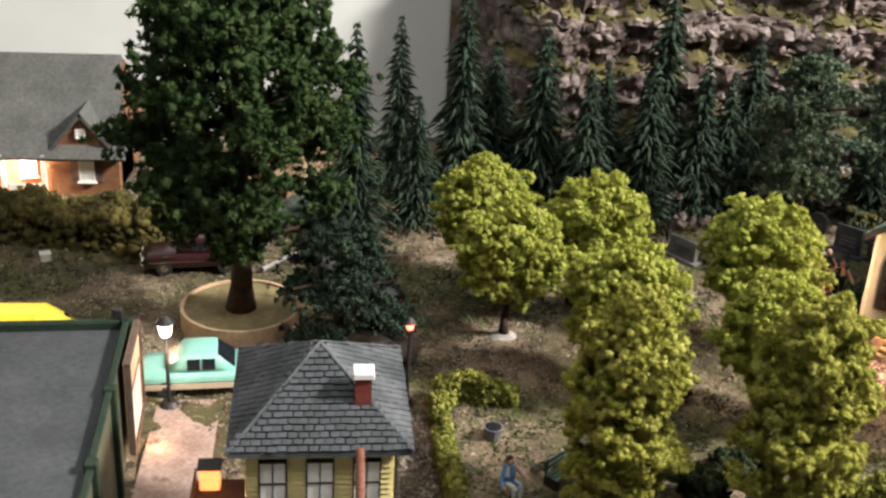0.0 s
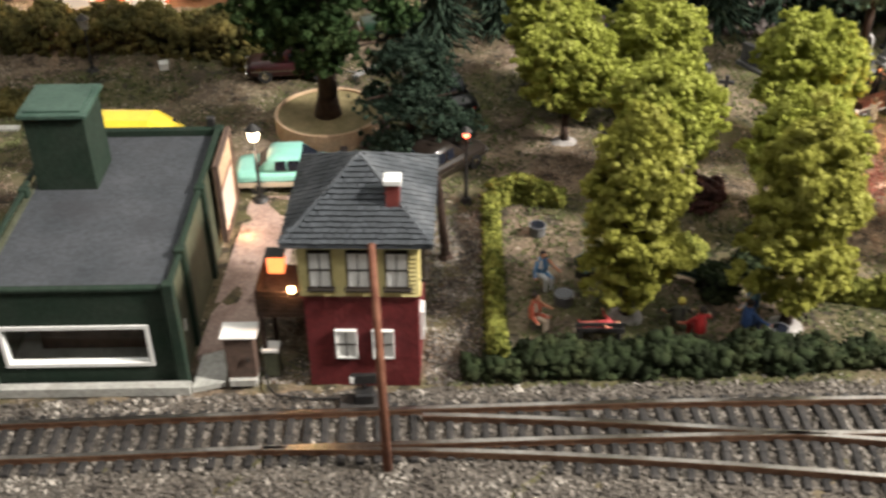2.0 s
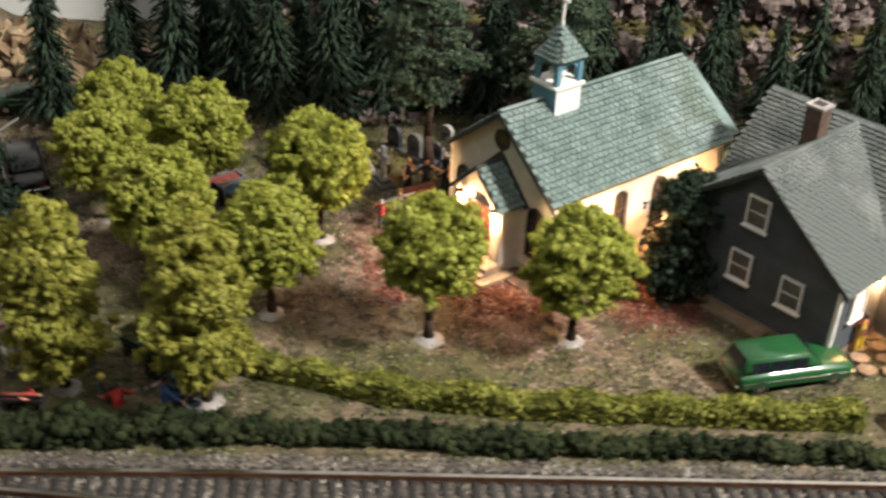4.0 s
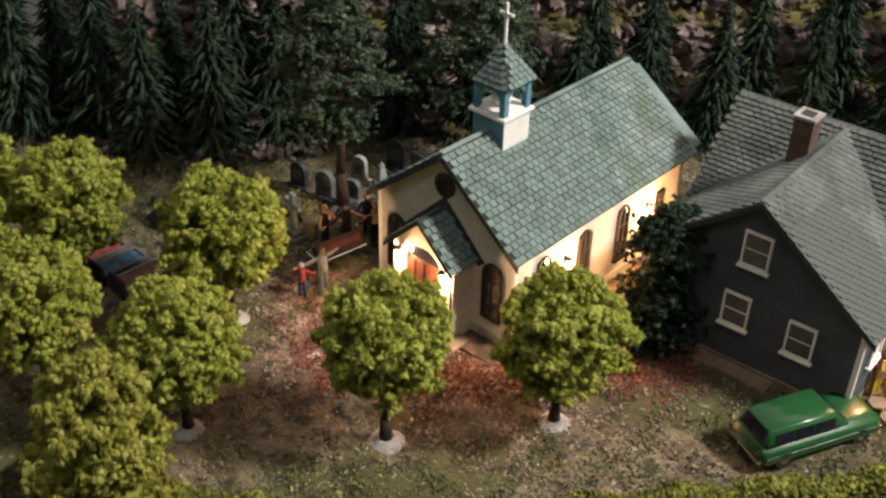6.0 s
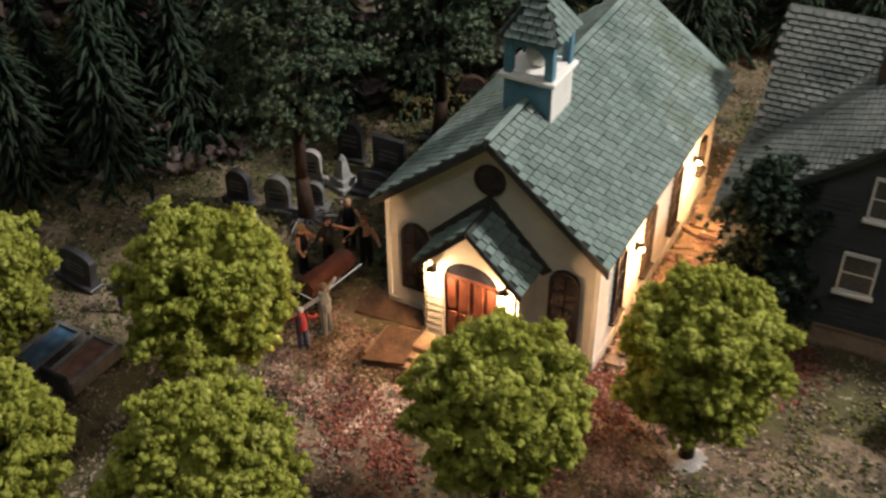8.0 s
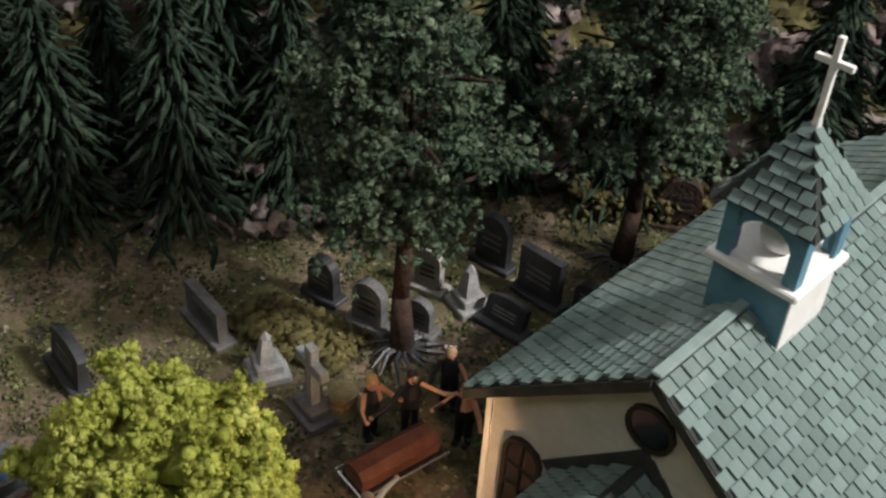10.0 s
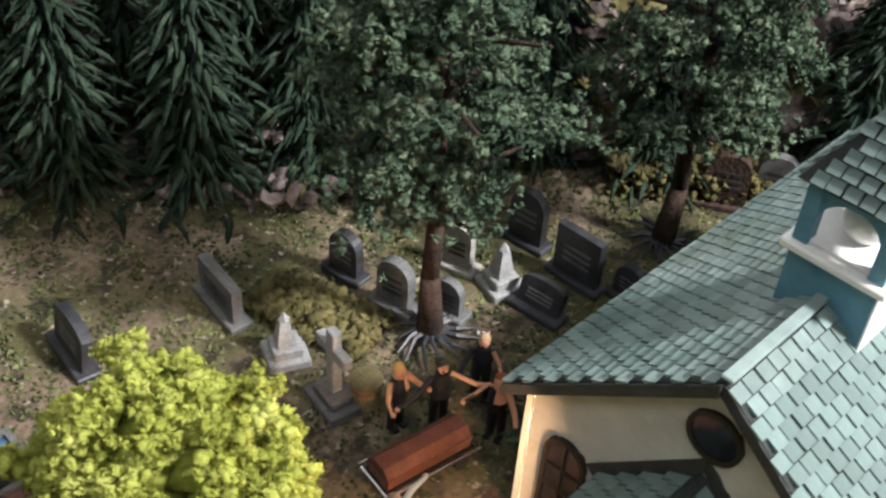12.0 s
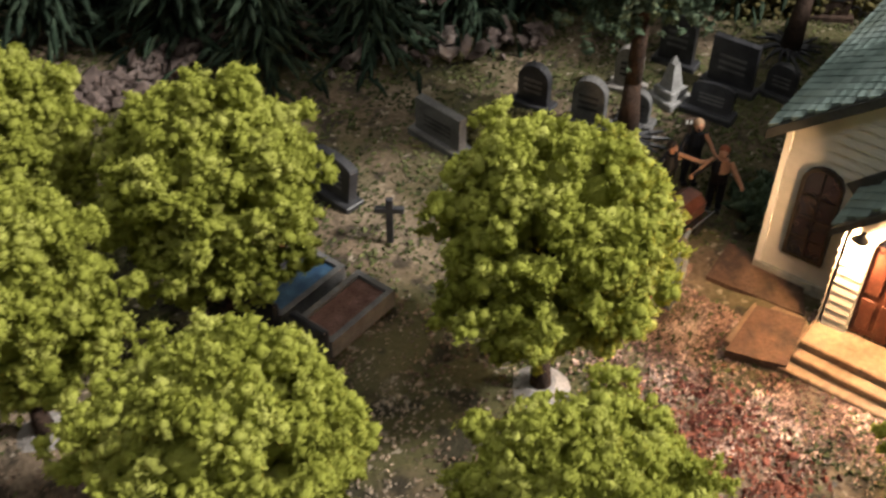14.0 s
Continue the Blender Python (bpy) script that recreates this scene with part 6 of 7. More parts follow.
def car(label, colour, x, y, rz, L=4.7, Wd=1.8, lower=None, wagon=False, z=None, H=1.5):
    """A rounded saloon or estate of the fifties to seventies; its nose points along +x."""
    t = thing("car", x, y, gz(x, y) if z is None else z, rz, label, "car", "parked cars")
    h = Wd / 2
    a = L / 2
    body = paint("car_paint", colour)
    prof = lambda zt: [(0.9, 0.25), (1.0, 0.4), (1.0, 0.65), (0.9, zt), (0.4, zt + 0.04)]
    bm = loft(bmesh.new(), [(-a, h * 0.86, prof(0.78)), (-a + 0.25, h, prof(0.86)), (-a + 1.2, h, prof(0.9)), (a - 1.5, h, prof(0.9)), (a - 0.3, h * 0.97, prof(0.82)), (a, h * 0.84, prof(0.7))])
    bmesh.ops.bevel(bm, geom=list(bm.edges), offset=0.07, segments=2, affect="EDGES", clamp_overlap=True)
    b = part("body", bm, body, t, smooth=True)
    if lower:
        for s in (-1, 1):
            part("side_panel", bx(-a + 0.15, a - 0.2, s * h - 0.012, s * h + 0.015, 0.34, 0.55, 0.005), paint("car_paint_lower", lower), b)
    r0 = -a + (0.15 if wagon else 0.95)
    cab = [(r0, h * 0.82, [(1.0, 0.88), (0.97, 0.95), (0.9, 1.0), (0.7, 1.02), (0.3, 1.02)]), (r0 + (0.2 if wagon else 0.55), h * 0.86, [(1.0, 0.88), (0.95, 1.15), (0.86, H - 0.06), (0.7, H), (0.3, H + 0.01)]), (a - 1.95, h * 0.86, [(1.0, 0.88), (0.95, 1.15), (0.86, H - 0.05), (0.7, H), (0.3, H + 0.01)]), (a - 1.35, h * 0.84, [(1.0, 0.88), (0.97, 0.93), (0.92, 0.96), (0.7, 0.97), (0.3, 0.97)])]
    bm = loft(bmesh.new(), cab)
    bmesh.ops.bevel(bm, geom=list(bm.edges), offset=0.06, segments=2, affect="EDGES", clamp_overlap=True)
    part("roof", bm, body, t, smooth=True)
    zs0, zs1 = 0.97, H - 0.14
    n = 3 if wagon else 2
    x0, x1 = r0 + (0.3 if wagon else 0.6), a - 1.95
    for s in (-1, 1):
        for i in range(n):
            u0, u1 = x0 + (x1 - x0) * i / n + 0.05, x0 + (x1 - x0) * (i + 1) / n - 0.03
            bm = bmesh.new()
            slab(bm, [(u0, s * h * 0.862, zs0), (u1, s * h * 0.862, zs0), (u1, s * h * 0.79, zs1), (u0, s * h * 0.79, zs1)], 0.015 * s)
            bmesh.ops.recalc_face_normals(bm, faces=bm.faces)
            part("side_window", bm, M["glass_dark"], t)
        part("trim_strip", bx(-a + 0.2, a - 0.25, s * h - 0.005, s * h + 0.02, 0.56, 0.6), M["chrome"], t)
    bm = bmesh.new()
    slab(bm, [(a - 1.34, -h * 0.7, 0.98), (a - 1.34, h * 0.7, 0.98), (a - 1.9, h * 0.6, H - 0.06), (a - 1.9, -h * 0.6, H - 0.06)], -0.02)
    bmesh.ops.recalc_face_normals(bm, faces=bm.faces)
    part("windscreen", bm, M["glass_dark"], t)
    bm = bmesh.new()
    xr = r0 + (0.2 if wagon else 0.55)
    slab(bm, [(r0 - 0.01, -h * 0.65, 1.03), (r0 - 0.01, h * 0.65, 1.03), (xr - 0.03, h * 0.58, H - 0.07), (xr - 0.03, -h * 0.58, H - 0.07)], 0.02)
    bmesh.ops.recalc_face_normals(bm, faces=bm.faces)
    part("rear_window", bm, M["glass_dark"], t)
    for sx in (a - 0.85, -a + 0.9):
        for s in (-1, 1):
            w = part("wheel", tube(bmesh.new(), (sx, s * (h - 0.2), 0.32), (sx, s * (h + 0.01), 0.32), 0.32, 0.32, 16), M["tyre"], t)
            part("hub_cap", tube(bmesh.new(), (sx, s * (h + 0.005), 0.32), (sx, s * (h + 0.03), 0.32), 0.17, 0.12, 12), M["chrome"], w)
    for sx, nm in ((a + 0.02, "front_bumper"), (-a - 0.02, "rear_bumper")):
        part(nm, bx(sx - 0.07, sx + 0.07, -h * 0.9, h * 0.9, 0.36, 0.5, 0.03), M["chrome"], t)
    for s in (-1, 1):
        part("headlight", tube(bmesh.new(), (a - 0.03, s * h * 0.62, 0.64), (a + 0.04, s * h * 0.62, 0.64), 0.11, 0.1, 12), M["chrome"], t)
        part("tail_light", bx(-a - 0.02, -a + 0.04, s * h * 0.62 - 0.1, s * h * 0.62 + 0.1, 0.58, 0.7, 0.02), M["tail_red"], t)
    return t


M["tail_red"] = paint("red_lens", (0.35, 0.02, 0.015), 0.25)
car("turquoise and cream fifties saloon parked by the lamp", (0.24, 0.55, 0.47), -2.05, 32.25, 4, 4.5, 1.8, (0.55, 0.47, 0.36))
car("green estate car parked behind the hedge", (0.014, 0.08, 0.026), 36.15, 26.15, 14, 4.7, 1.8, (0.012, 0.06, 0.02), True)
car("dark maroon car parked on the dirt road", (0.03, 0.006, 0.008), -3.4, 41.7, 187, 4.2, 1.7)
car("white car with a red roof on the bank road", (0.62, 0.63, 0.62), -20.2, 45.4, 245, 4.8, 1.85, (0.5, 0.05, 0.04))
car("black car parked beside the firs", (0.012, 0.013, 0.015), 3.4, 39.4, 115, 4.9, 1.85)
car("dark brown car parked behind the signal", (0.02, 0.015, 0.012), 3.5, 32.9, 48, 4.4, 1.75)
car("pale turquoise car beside the brick house", (0.24, 0.55, 0.47), -18.6, 48.8, 250, 4.6, 1.8)


def truck():
    t = thing("truck", -12.0, 22.3, 0.05, 268, "orange pickup truck parked beside the store", "truck")
    org = paint("orange_paint", (0.62, 0.17, 0.035))
    prof = lambda w, zt: [(0.9, 0.4), (1.0, 0.55), (1.0, 0.9), (0.92, zt), (0.4, zt + 0.05)]
    part("hood", loft(bmesh.new(), [(0.5, 0.85, prof(1, 1.1)), (1.4, 0.8, prof(1, 1.12)), (2.1, 0.62, prof(1, 1.05)), (2.35, 0.5, prof(1, 0.9))]), org, t)
    part("cab", loft(bmesh.new(), [(-0.9, 0.85, prof(1, 1.9)), (-0.75, 0.9, prof(1, 2.02)), (0.25, 0.88, prof(1, 2.02)), (0.7, 0.86, prof(1, 1.15))]), org, t)
    part("bed", bx(-3.1, -0.95, -0.95, 0.95, 0.6, 1.25, 0.04), org, t)
    part("windscreen", slab(bmesh.new(), [(0.72, -0.65, 1.2), (0.72, 0.65, 1.2), (0.35, 0.6, 1.9), (0.35, -0.6, 1.9)], -0.04), M["glass_dark"], t)
    for s in (-1, 1):
        part("door_window", bx(-0.55, 0.25, s * 0.87 - 0.03, s * 0.87 + 0.03, 1.2, 1.8, 0.02), M["glass_dark"], t)
        bm = bmesh.new()
        ball(bm, (1.6, s * 0.85, 0.62), 0.55, 1.15, 0.5, 0.85)
        part("fender", bm, org, t, smooth=True)
        part("headlight", tube(bmesh.new(), (2.2, s * 0.62, 0.85), (2.36, s * 0.62, 0.85), 0.13, 0.13, 12), M["chrome"], t)
        for x in (1.6, -2.1):
            w = part("wheel", tube(bmesh.new(), (x, s * 0.7, 0.38), (x, s * 0.97, 0.38), 0.38, 0.38, 16), M["tyre"], t)
            part("hub_cap", tube(bmesh.new(), (x, s * 0.96, 0.38), (x, s * 1.0, 0.38), 0.18, 0.15, 12), M["white_trim"], w)
    part("bumper", bx(2.35, 2.5, -0.85, 0.85, 0.4, 0.55, 0.03), M["chrome"], t)


truck()


def van():
    t = thing("van", -8.9, 33.4, 0.05, 0, "bright yellow round-roofed van behind the store", "van")
    y = paint("yellow_paint", (0.75, 0.56, 0.03), 0.45)
    prof = [(0.95, 0.4), (1.0, 0.7), (1.0, 1.5), (0.86, 2.15), (0.4, 2.35)]
    low = [(0.95, 0.4), (1.0, 0.6), (1.0, 0.9), (0.9, 1.15), (0.4, 1.25)]
    part("body", loft(bmesh.new(), [(-2.7, 0.95, prof), (-2.5, 1.05, prof), (1.2, 1.05, prof), (1.9, 1.0, [(0.95, 0.4), (1.0, 0.7), (1.0, 1.3), (0.86, 1.75), (0.4, 1.9)]), (2.5, 0.95, low), (2.75, 0.85, low)]), y, t)
    part("windscreen", slab(bmesh.new(), [(2.2, -0.75, 1.4), (2.2, 0.75, 1.4), (1.85, 0.7, 1.88), (1.85, -0.7, 1.88)], -0.04), M["glass_dark"], t)
    for s in (-1, 1):
        part("side_window", bx(0.7, 1.5, s * 1.04 - 0.02, s * 1.04 + 0.02, 1.2, 1.6, 0.02), M["glass_dark"], t)
        for x in (-1.7, 1.8):
            part("wheel", tube(bmesh.new(), (x, s * 0.8, 0.36), (x, s * 1.06, 0.36), 0.36, 0.36, 16), M["tyre"], t)


van()


# ---- graves ----
def headstone(label, x, y, rz, w, h, d, material, shape="round", lean=0.0):
    t = thing("headstone", x, y, gz(x, y), rz, label, "gravestone", "gravestones")
    arch = {"round": min(w / 2, h * 0.4), "flat": 0.0, "low": h * 0.18}[shape]
    m = Matrix.Rotation(radians(lean), 4, "X")
    part("tablet", extrude(bmesh.new(), outline(w, h, arch), d, m @ Matrix.Translation((0, -d / 2, 0.1))), M[material], t)
    part("plinth", bx(-w / 2 - 0.15, w / 2 + 0.15, -d / 2 - 0.15, d / 2 + 0.15, -0.1, 0.16, 0.03), M[material], t)
    for i in range(3):
        part("inscription", box(bmesh.new(), -w * 0.3, w * 0.3, -d / 2 - 0.012, -d / 2, h * (0.4 + 0.14 * i), h * (0.46 + 0.14 * i), m=m), M["stone_dark" if material != "stone_dark" else "stone_grey"], t)
    return t


headstone("grey granite headstone with a dark inscription panel", 17.95, 42.6, -58, 1.5, 0.95, 0.25, "stone_grey", "flat")
headstone("dark grey headstone, tilted, on a low plinth", 15.0, 41.2, -58, 1.4, 1.0, 0.25, "stone_dark", "low", -8)
headstone("grey weathered headstone with a rounded top", 21.75, 42.5, -40, 0.85, 1.25, 0.28, "stone_grey", "round")
headstone("dark grey headstone with a rounded top", 20.7, 43.7, -45, 0.85, 1.15, 0.25, "stone_dark", "round")
headstone("tan weathered headstone behind the cedar", 23.3, 43.8, -35, 0.7, 1.2, 0.25, "plaster", "round")
headstone("tall black headstone with a rounded top", 25.05, 44.7, -45, 0.95, 1.45, 0.25, "stone_dark", "round")
headstone("broad black headstone slab", 26.0, 43.3, -50, 1.25, 1.35, 0.22, "stone_dark", "flat")
headstone("low black headstone leaning back", 24.9, 42.2, -45, 1.1, 0.7, 0.25, "stone_dark", "low", -22)
headstone("brown rounded headstone near the ledges", 30.3, 46.0, -20, 1.1, 1.5, 0.3, "bark", "round")
headstone("grey rounded headstone near the ledges", 31.6, 46.0, -25, 1.0, 1.4, 0.3, "stone_grey", "round")
headstone("small dark headstone beside the path", 27.1, 42.6, -50, 0.8, 0.9, 0.22, "stone_dark", "round")
headstone("grey headstone beneath the cedar", 22.9, 42.2, -40, 0.7, 0.9, 0.22, "stone_grey", "round")


def obelisk(label, x, y, rz, h):
    t = thing("obelisk", x, y, gz(x, y), rz, label, "gravestone", "gravestones")
    part("base", bx(-0.45, 0.45, -0.45, 0.45, -0.05, 0.18, 0.03), M["stone_white"], t)
    part("pedestal", bx(-0.32, 0.32, -0.32, 0.32, 0.18, 0.42, 0.03), M["stone_white"], t)
    bm = bmesh.new()
    bmesh.ops.create_cone(bm, cap_ends=True, segments=4, radius1=0.3, radius2=0.14, depth=h - 0.6, matrix=Matrix.Translation((0, 0, 0.42 + (h - 0.6) / 2)) @ Matrix.Rotation(radians(45), 4, "Z"))
    tube(bm, (0, 0, h - 0.18), (0, 0, h), 0.14, 0.02, 4)
    part("shaft", bm, M["stone_white"], t)


obelisk("white marble obelisk on a stepped base", 19.35, 41.1, 15, 1.25)
obelisk("white marble obelisk by the cedar trunk", 24.2, 43.1, 25, 1.3)


def grave_cross(label, x, y, rz, h, material, base=True):
    t = thing("grave_cross", x, y, gz(x, y), rz, label, "gravestone", "gravestones")
    b = 0.0
    if base:
        part("base", bx(-0.55, 0.55, -0.42, 0.42, -0.05, 0.2, 0.03), M["stone_grey"], t)
        part("pedestal", bx(-0.38, 0.38, -0.3, 0.3, 0.2, 0.42, 0.03), M["stone_grey"], t)
        b = 0.42
    bm = bmesh.new()
    w = h * 0.065
    box(bm, -w, w, -w * 0.8, w * 0.8, b, h, 0.02)
    box(bm, -h * 0.26, h * 0.26, -w * 0.78, w * 0.78, h * 0.68, h * 0.68 + 2 * w, 0.02)
    part("cross", bm, M[material], t)


grave_cross("tall pale stone cross on a stepped grey base", 20.35, 39.8, -60, 2.05, "stone_white")
grave_cross("small dark stone cross", 16.0, 39.3, -15, 1.25, "stone_dark", False)


def grave_bed(label, x, y, rz, fill, stone="stone_grey", z=0.0):
    t = thing("grave_bed", x, y, gz(x, y) + z, rz, label, "grave", "grave beds")
    part("kerb", ring(bmesh.new(), [(-0.95, -0.5), (0.95, -0.5), (0.95, 0.5), (-0.95, 0.5)], [(-0.82, -0.37), (0.82, -0.37), (0.82, 0.37), (-0.82, 0.37)], 0.05, 0.5, Matrix.Rotation(radians(90), 4, "X") @ Matrix.Diagonal((1, 1, 1, 1))), M[stone], t)
    for c in t.children:
        c.matrix_basis = Matrix.Identity(4)
    part("bed", bx(-0.83, 0.83, -0.38, 0.38, 0.0, 0.42), M[fill], t)
    part("headstone", bx(-1.12, -0.96, -0.48, 0.48, 0, 0.85, 0.04), M["stone_dark"], t)
    return t


M["fill_blue"] = mat("blue_grave_fill", [(0.02, 0.06, 0.13), (0.07, 0.16, 0.26)], 3, 0.6, bump=0.4)
M["fill_red"] = mat("red_grave_fill", [(0.16, 0.03, 0.025), (0.30, 0.08, 0.06)], 3, 0.8, bump=0.4)
M["fill_brown"] = mat("brown_grave_fill", [(0.09, 0.045, 0.035), (0.18, 0.10, 0.08)], 3, 0.9, bump=0.8)
grave_bed("grave bed of brown earth in a grey stone kerb", 14.6, 36.95, 38, "fill_brown")
grave_bed("grave bed with blue glass gravel in a pale kerb", 13.75, 37.95, 38, "fill_blue", "stone_grey")
grave_bed("grave bed with red gravel in a grey kerb", 12.9, 38.95, 38, "fill_red", "stone_grey")


def coffin():
    t = thing("coffin", 21.92, 37.85, gz(22, 38) + 0.02, 31, "polished red brown coffin with chrome rails", "coffin")
    t.scale = (0.8, 0.8, 0.8)
    bm = bmesh.new()
    extrude(bm, [(-0.38, 0.55), (0.38, 0.55), (0.42, 0.95), (0.36, 1.0), (0.2, 1.14), (-0.2, 1.14), (-0.36, 1.0), (-0.42, 0.95)], 2.4, Matrix.Rotation(radians(-90), 4, "Z") @ Matrix.Translation((0, -1.2, 0)))
    part("body", bm, M["coffin"], t)
    part("lid_joint", bx(-1.21, 1.21, -0.425, 0.425, 0.93, 0.96), M["door_wood"], t)
    part("lid_split", bx(0.18, 0.2, -0.39, 0.39, 0.96, 1.02), M["door_wood"], t)
    for s in (-1, 1):
        part("handle_rail", tube(bmesh.new(), (-1.35, s * 0.6, 0.62), (1.35, s * 0.6, 0.62), 0.045, 0.045, 8), M["chrome"], t)
    bier = thing("bier", 21.92, 37.85, gz(22, 38) + 0.02, 31, "black wheeled bier with chrome ends under the coffin", "bier")
    bier.scale = (0.8, 0.8, 0.8)
    part("deck", bx(-1.15, 1.15, -0.4, 0.4, 0.42, 0.54, 0.02), M["black_metal"], bier)
    for sx in (-1, 1):
        part("end_bar", tube(bmesh.new(), (sx * 1.3, -0.6, 0.55), (sx * 1.3, 0.6, 0.55), 0.05, 0.05, 8), M["chrome"], bier)
        for s in (-1, 1):
            part("wheel", tube(bmesh.new(), (sx * 0.9, s * 0.38, 0.2), (sx * 0.9, s * 0.5, 0.2), 0.22, 0.22, 14), M["tyre"], bier)
            part("leg", tube(bmesh.new(), (sx * 0.9, s * 0.36, 0.2), (sx * 0.9, s * 0.36, 0.45), 0.04), M["black_metal"], bier)


coffin()


# ---- painted figurines ----
SKIN = mat("painted_skin_tone", [(0.5, 0.24, 0.14), (0.58, 0.3, 0.19)], 6, 0.6, bump=0.1)


def figurine(label, x, y, rz, top, legs, pose_kind="stand", arms=0.3, z=None, hair=(0.03, 0.02, 0.015), pale=None):
    """A plain painted model figure, one mesh; colours by height."""
    mt, ml, mh = (paint("figurine_paint", c, 0.6, 0.0) for c in (top, legs, hair))
    bm = bmesh.new()
    up = 0.0
    if pose_kind == "sit":
        up = -0.42
        for s in (-1, 1):
            tube(bm, (s * 0.1, 0, 0.5), (s * 0.11, -0.45, 0.52), 0.1, 0.08, 8)
            tube(bm, (s * 0.11, -0.45, 0.52), (s * 0.11, -0.45, 0.02), 0.08, 0.06, 8)
    else:
        for s in (-1, 1):
            tube(bm, (s * 0.1, 0, 0.92), (s * 0.12, 0.02, 0.03), 0.11, 0.075, 8)
            box(bm, s * 0.12 - 0.06, s * 0.12 + 0.06, -0.16, 0.08, 0.0, 0.08)
    nl = len(bm.faces)
    tube(bm, (0, 0, 0.86 + up), (0, -0.03, 1.2 + up), 0.19, 0.2, 10)
    tube(bm, (0, -0.03, 1.2 + up), (0, -0.03, 1.5 + up), 0.22, 0.13, 10)
    if pale:
        nt = len(bm.faces)
    for s in (-1, 1):
        e = Vector((s * (0.3 + arms * 0.4), -0.12 - 0.2 * arms, 1.1 + up + arms * 0.15))
        tube(bm, (s * 0.19, -0.02, 1.42 + up), e, 0.07, 0.06, 8)
        tube(bm, e, (s * (0.3 + arms * 0.9), -0.38, 1.0 + up + arms * 0.2), 0.06, 0.045, 8)
    nt = nt if pale else len(bm.faces)
    ball(bm, (0, -0.05, 1.66 + up), 0.13, 0.9, 1.0, 1.15)
    for s in (-1, 1):
        ball(bm, (s * (0.3 + arms * 0.9), -0.4, 1.0 + up + arms * 0.2), 0.06, sub=1)
    ns = len(bm.faces)
    ball(bm, (0, -0.015, 1.71 + up), 0.135, 0.95, 1.0, 0.95)
    bm.faces.ensure_lookup_table()
    for i, f in enumerate(bm.faces):
        f.material_index = 0 if i < nl else 1 if i < nt else 2 if i < ns else 3
    ob = part("figurine", bm, ml, None, label)
    for m in (mt, SKIN, mh):
        ob.data.materials.append(m)
    ob.matrix_world = at(x, y, gz(x, y) if z is None else z, rz)
    tagged(ob, label, "figurine", "painted figurines")
    return ob


DK = (0.012, 0.012, 0.016)
figurine("painted figurine in a black dress beside the coffin", 21.55, 39.05, 40, DK, DK, arms=0.2, hair=(0.5, 0.32, 0.12), pale=True)
figurine("painted figurine in a black suit behind the coffin", 22.4, 39.15, 15, DK, DK, arms=0.8)
figurine("painted figurine in a dark suit holding a pale book", 23.3, 39.75, -10, DK, DK, arms=0.15, hair=(0.4, 0.25, 0.15))
figurine("painted figurine in a sleeveless black dress", 23.5, 38.75, -35, DK, DK, arms=0.3, hair=(0.25, 0.07, 0.03), pale=True)
figurine("painted figurine in pale grey clothes with outstretched arms", 21.3, 35.95, 215, (0.24, 0.27, 0.29), (0.17, 0.19, 0.21), arms=0.8, hair=(0.2, 0.15, 0.11))
figurine("small painted figurine in a red and blue coat", 20.5, 35.65, 170, (0.35, 0.04, 0.04), (0.05, 0.09, 0.18), arms=0.3, hair=(0.4, 0.38, 0.36)).scale = (0.8, 0.8, 0.8)
figurine("seated painted figurine in red and white", 6.95, 23.4, 60, (0.5, 0.12, 0.07), (0.55, 0.45, 0.35), "sit", 0.2)
figurine("seated painted figurine in blue and white", 7.3, 25.7, 30, (0.1, 0.22, 0.4), (0.6, 0.6, 0.6), "sit", 0.2)
figurine("painted figurine in blue trousers bending forward", 14.0, 23.6, 250, (0.22, 0.38, 0.48), (0.05, 0.12, 0.3), arms=0.5)
figurine("painted figurine in dark blue beside the tall tree", 13.75, 23.15, 120, (0.05, 0.1, 0.25), (0.04, 0.08, 0.2), "sit", 0.4)
figurine("painted figurine in red beside the bushes", 12.2, 22.75, 200, (0.42, 0.03, 0.03), (0.25, 0.03, 0.03), "sit", 0.3)
figurine("small painted figurine with fair hair and a dark coat", 11.6, 23.1, 180, (0.08, 0.08, 0.06), DK, "sit", 0.2, hair=(0.6, 0.5, 0.1))
figurine("painted figurine in a yellow skirt beside the patio", 39.4, 27.9, 200, (0.3, 0.1, 0.08), (0.65, 0.5, 0.05), arms=0.2)


def bench(label, x, y, rz, colour="black_metal"):
    t = thing("bench", x, y, gz(x, y), rz, label, "bench", "park benches")
    for i in range(3):
        part("seat_slat", bx(-0.75, 0.75, -0.25 + i * 0.17, -0.11 + i * 0.17, 0.42, 0.47, 0.01), M[colour], t)
    for i in range(2):
        part("back_slat", bx(-0.75, 0.75, 0.26, 0.31, 0.55 + i * 0.2, 0.7 + i * 0.2, 0.01), M[colour], t)
    for x0 in (-0.62, 0.62):
        part("leg", bx(x0 - 0.05, x0 + 0.05, -0.25, 0.3, 0, 0.42, 0.01), M["black_metal"], t)
        part("back_post", bx(x0 - 0.04, x0 + 0.04, 0.24, 0.3, 0.4, 0.9, 0.01), M["black_metal"], t)


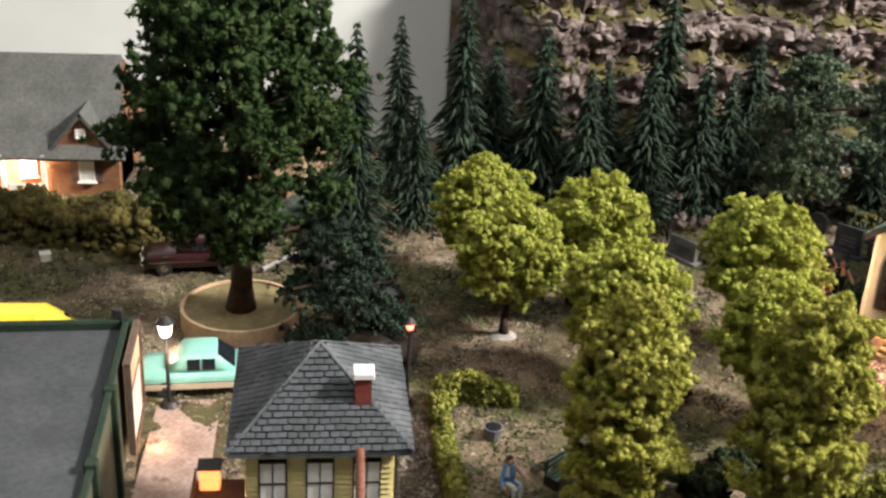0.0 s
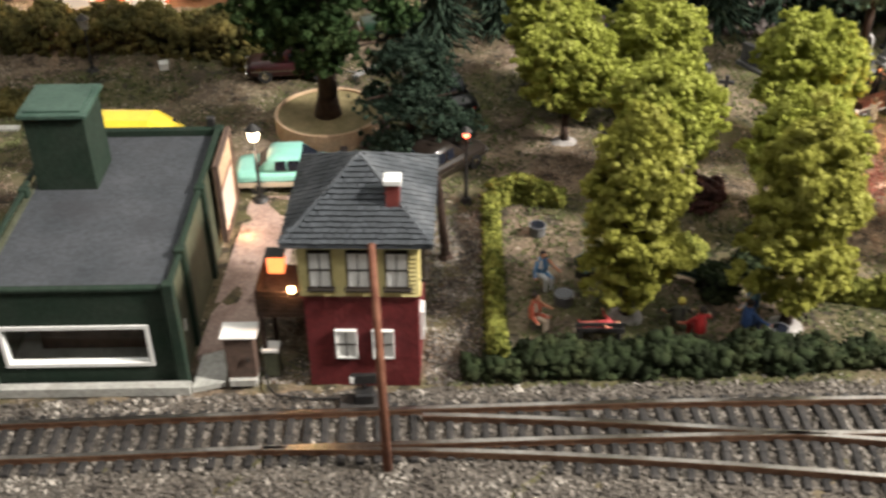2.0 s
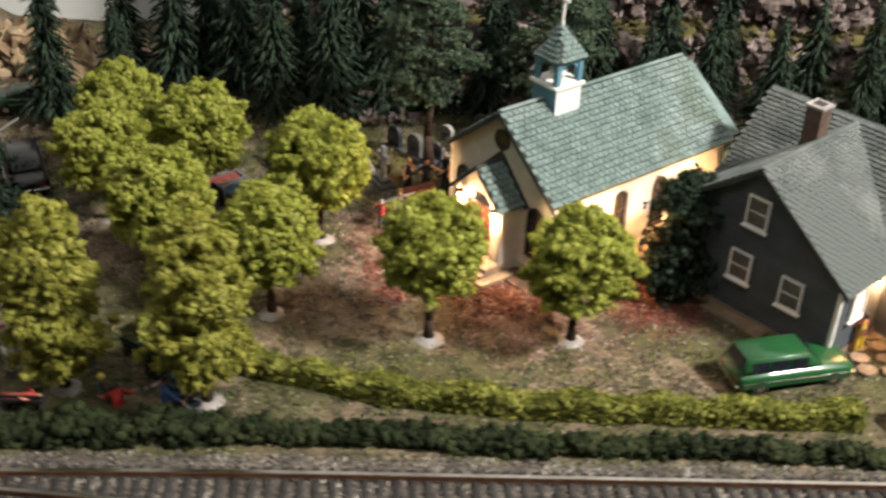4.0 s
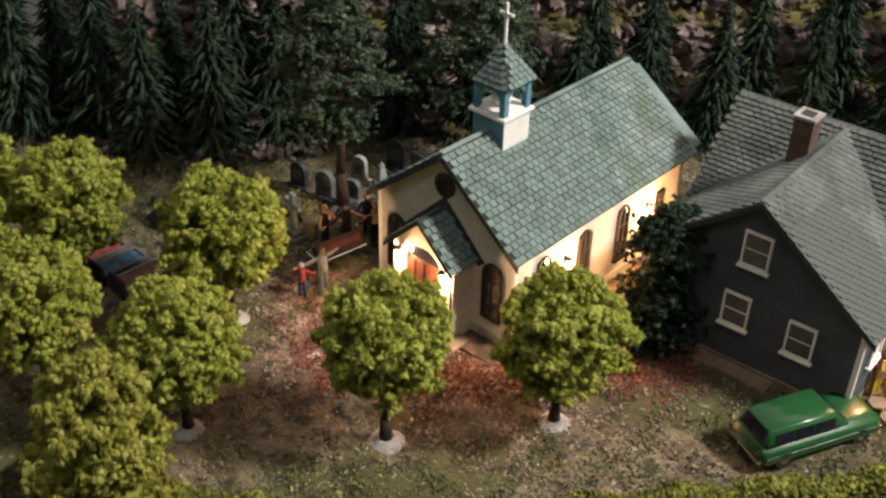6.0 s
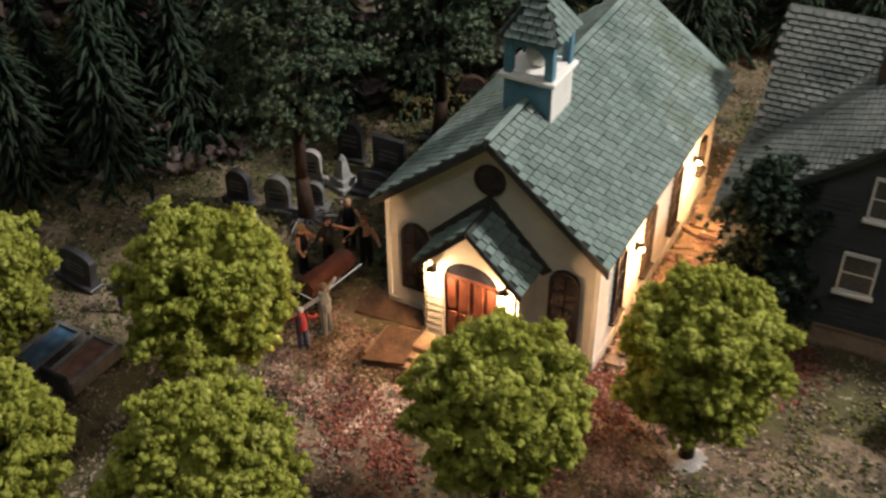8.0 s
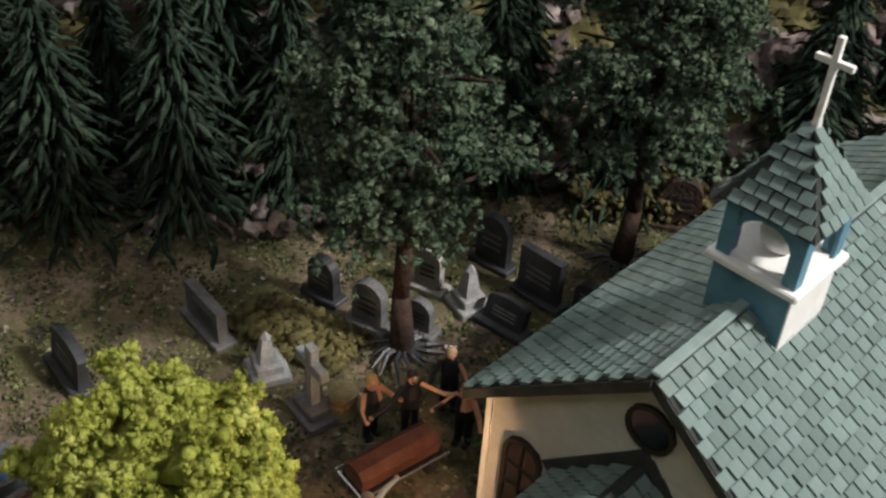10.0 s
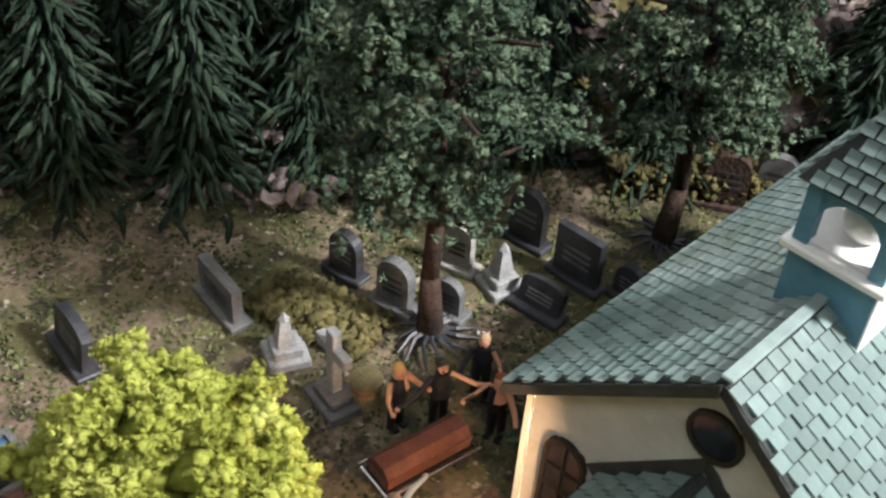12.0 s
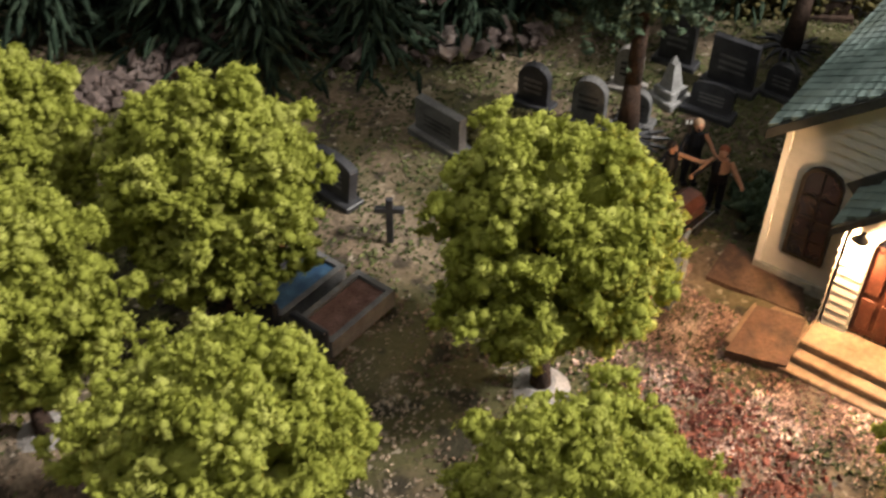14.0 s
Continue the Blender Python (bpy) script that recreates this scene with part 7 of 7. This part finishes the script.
car("dark green open car behind the white branch", (0.02, 0.07, 0.035), 1.48, 46.63, 15, 4.4, 1.7, None, False, None, 1.25)
bench("black park bench beside the bushes", 9.0, 22.65, 180)
bench("dark green park bench under the tall tree", 9.2, 26.3, 40, "green_roof")
bench("dark green park bench between the tall trees", 12.3, 25.8, 150, "green_paint")
fr = figurine("painted figurine in red lying on the bench", 8.7, 22.6, 90, (0.4, 0.05, 0.05), (0.35, 0.08, 0.06), z=0.62)
fr.matrix_world = at(8.3, 22.6, 0.72, -90, 0, 0) @ pose(0, 0, 0, -90, 0, 0) @ Matrix.Scale(0.75, 4)
for i, (x, y, w) in enumerate(((7.3, 28.6, 0.28), (8.0, 24.6, 0.3), (14.8, 22.9, 0.25))):
    bm = bmesh.new()
    tube(bm, (0, 0, 0), (0, 0, 0.42), w, w * 1.15, 14)
    ob = part("tub", bm, M["stone_grey"])
    ob.matrix_world = at(x, y, gz(x, y))
    tagged(ob, "grey round tub standing on the lawn", "tub")
    part("water", tube(bmesh.new(), (0, 0, 0.4), (0, 0, 0.43), w * 0.95, w * 0.95, 14), M["glass_dark"], ob)


# ---- odds and ends ----
def rock_mound():
    q = np.random.default_rng(77)
    n = 260
    a, r = q.uniform(0, 6.283, n), np.sqrt(q.uniform(0, 1, n))
    p = np.stack([0.2 + 3.8 * r * np.cos(a), 52.6 + 2.4 * r * np.sin(a), 2.6 * (1 - r**2) * q.uniform(0.4, 1, n)], -1)
    v, f = blobs(p, q.uniform(0.3, 0.75, n), q, ICO1, 0.4)
    tagged(new("rock_mound", raw("rock_mound", v, f, M["tan_rock"])), "mound of tan rocks before the wall", "rocks")


M["tan_rock"] = mat("tan_rock", [(0.15, 0.10, 0.06), (0.28, 0.2, 0.12), (0.36, 0.28, 0.18)], 0.9, 0.9, bump=0.6, island=0.25)
rock_mound()
bm = bmesh.new()
for p, q2, a, b in (((0, 0, 0.3), (1.4, 1.2, 0.55), 0.1, 0.07), ((1.4, 1.2, 0.55), (2.6, 2.0, 1.2), 0.07, 0.03), ((1.0, 0.9, 0.5), (1.5, 0.7, 1.1), 0.05, 0.02), ((0.3, 0.3, 0.35), (-0.3, 0.9, 0.2), 0.05, 0.02)):
    tube(bm, p, q2, a, b, 7)
ob = part("fallen_branch", bm, M["stone_white"])
ob.matrix_world = at(-0.6, 41.2, 0.0)
tagged(ob, "bare white fallen branch on the dirt", "branch")
for x, y, rz, s in ((-5.4, 42.0, 10, 0.5), (-1.7, 42.4, -10, 0.6), (-9.6, 42.3, 20, 0.4), (-2.26, 42.89, 25, 0.8)):
    ob = part("crate", bx(-s / 2, s / 2, -0.2, 0.2, 0, s * 0.85, 0.03), M["blind"])
    ob.matrix_world = at(x, y, gz(x, y), rz)
    tagged(ob, "pale wooden crate lying on the bank", "crate", "pale crates")
    part("lid", bx(-s / 2 - 0.03, s / 2 + 0.03, -0.23, 0.23, s * 0.85, s * 0.92, 0.01), M["white_trim"], ob)
flags("pale concrete kerb along the dirt road", [(-30, 36.2), (-14.5, 36.3), (-14.5, 36.7), (-30, 36.7)], 0.18, "concrete")
for i, (a, b, r) in enumerate((((3.9, 0.9), (4.4, 2.6), 0.17), ((4.9, 1.2), (4.7, 3.4), 0.11))):
    p, q2 = church_point(a[0], a[1], 0.3), church_point(b[0], b[1], 0.3)
    d = Vector(q2) - Vector(p)
    bm = bmesh.new()
    pts = [(r * math.cos(6.2832 * j / 16), r * math.sin(6.2832 * j / 16)) for j in range(16)]
    ring(bm, pts, [(x * 0.8, z * 0.8) for x, z in pts], 0, d.length, Matrix.Identity(4))
    ob = part("pipe", bm, M["white_trim"])
    ob.matrix_world = at(*p, math.degrees(math.atan2(-d.x, d.y)))
    tagged(ob, "white length of pipe lying in the alley", "pipe", "pipes")
q = random.Random(3)
for i in range(9):
    p = church_point(q.uniform(3.5, 4.9), q.uniform(1.5, 9.5), 0.18)
    ob = part("plank", bx(-0.32, 0.32, -0.1, 0.1, 0, 0.06, 0.01), M["step_wood" if i % 2 else "flag_brown"])
    ob.matrix_world = at(*p, q.uniform(0, 180))
    tagged(ob, "loose worn plank lying in the alley", "plank", "planks")

plate = part("sign_plate", bx(-0.17, 0.17, -0.02, 0.02, 1.3, 1.5, 0.01), M["brown_brick"])
plate.matrix_world = at(23.35, 40.2, gz(23.3, 40.2), -10)
tagged(plate, "small pale sign plate on a stake among the graves", "sign")
part("stake", bx(-0.03, 0.03, -0.0, 0.05, 0.0, 1.3), M["bark"], plate)
for i in range(3):
    part("lettering_bar", bx(-0.13 + 0.1 * i, -0.07 + 0.1 * i, -0.03, -0.02, 1.35, 1.45), M["blind"], plate)
bar = part("barrel", tube(bmesh.new(), (0, 0, 0), (0, 0, 0.7), 0.3, 0.34, 12), M["planter_soil"])
bar.matrix_world = at(21.0, 39.75, gz(21, 39.7))
tagged(bar, "round tan barrel beside the stone cross", "barrel")
part("hoop", tube(bmesh.new(), (0, 0, 0.5), (0, 0, 0.56), 0.345, 0.35, 12), M["rust_pole"], bar)
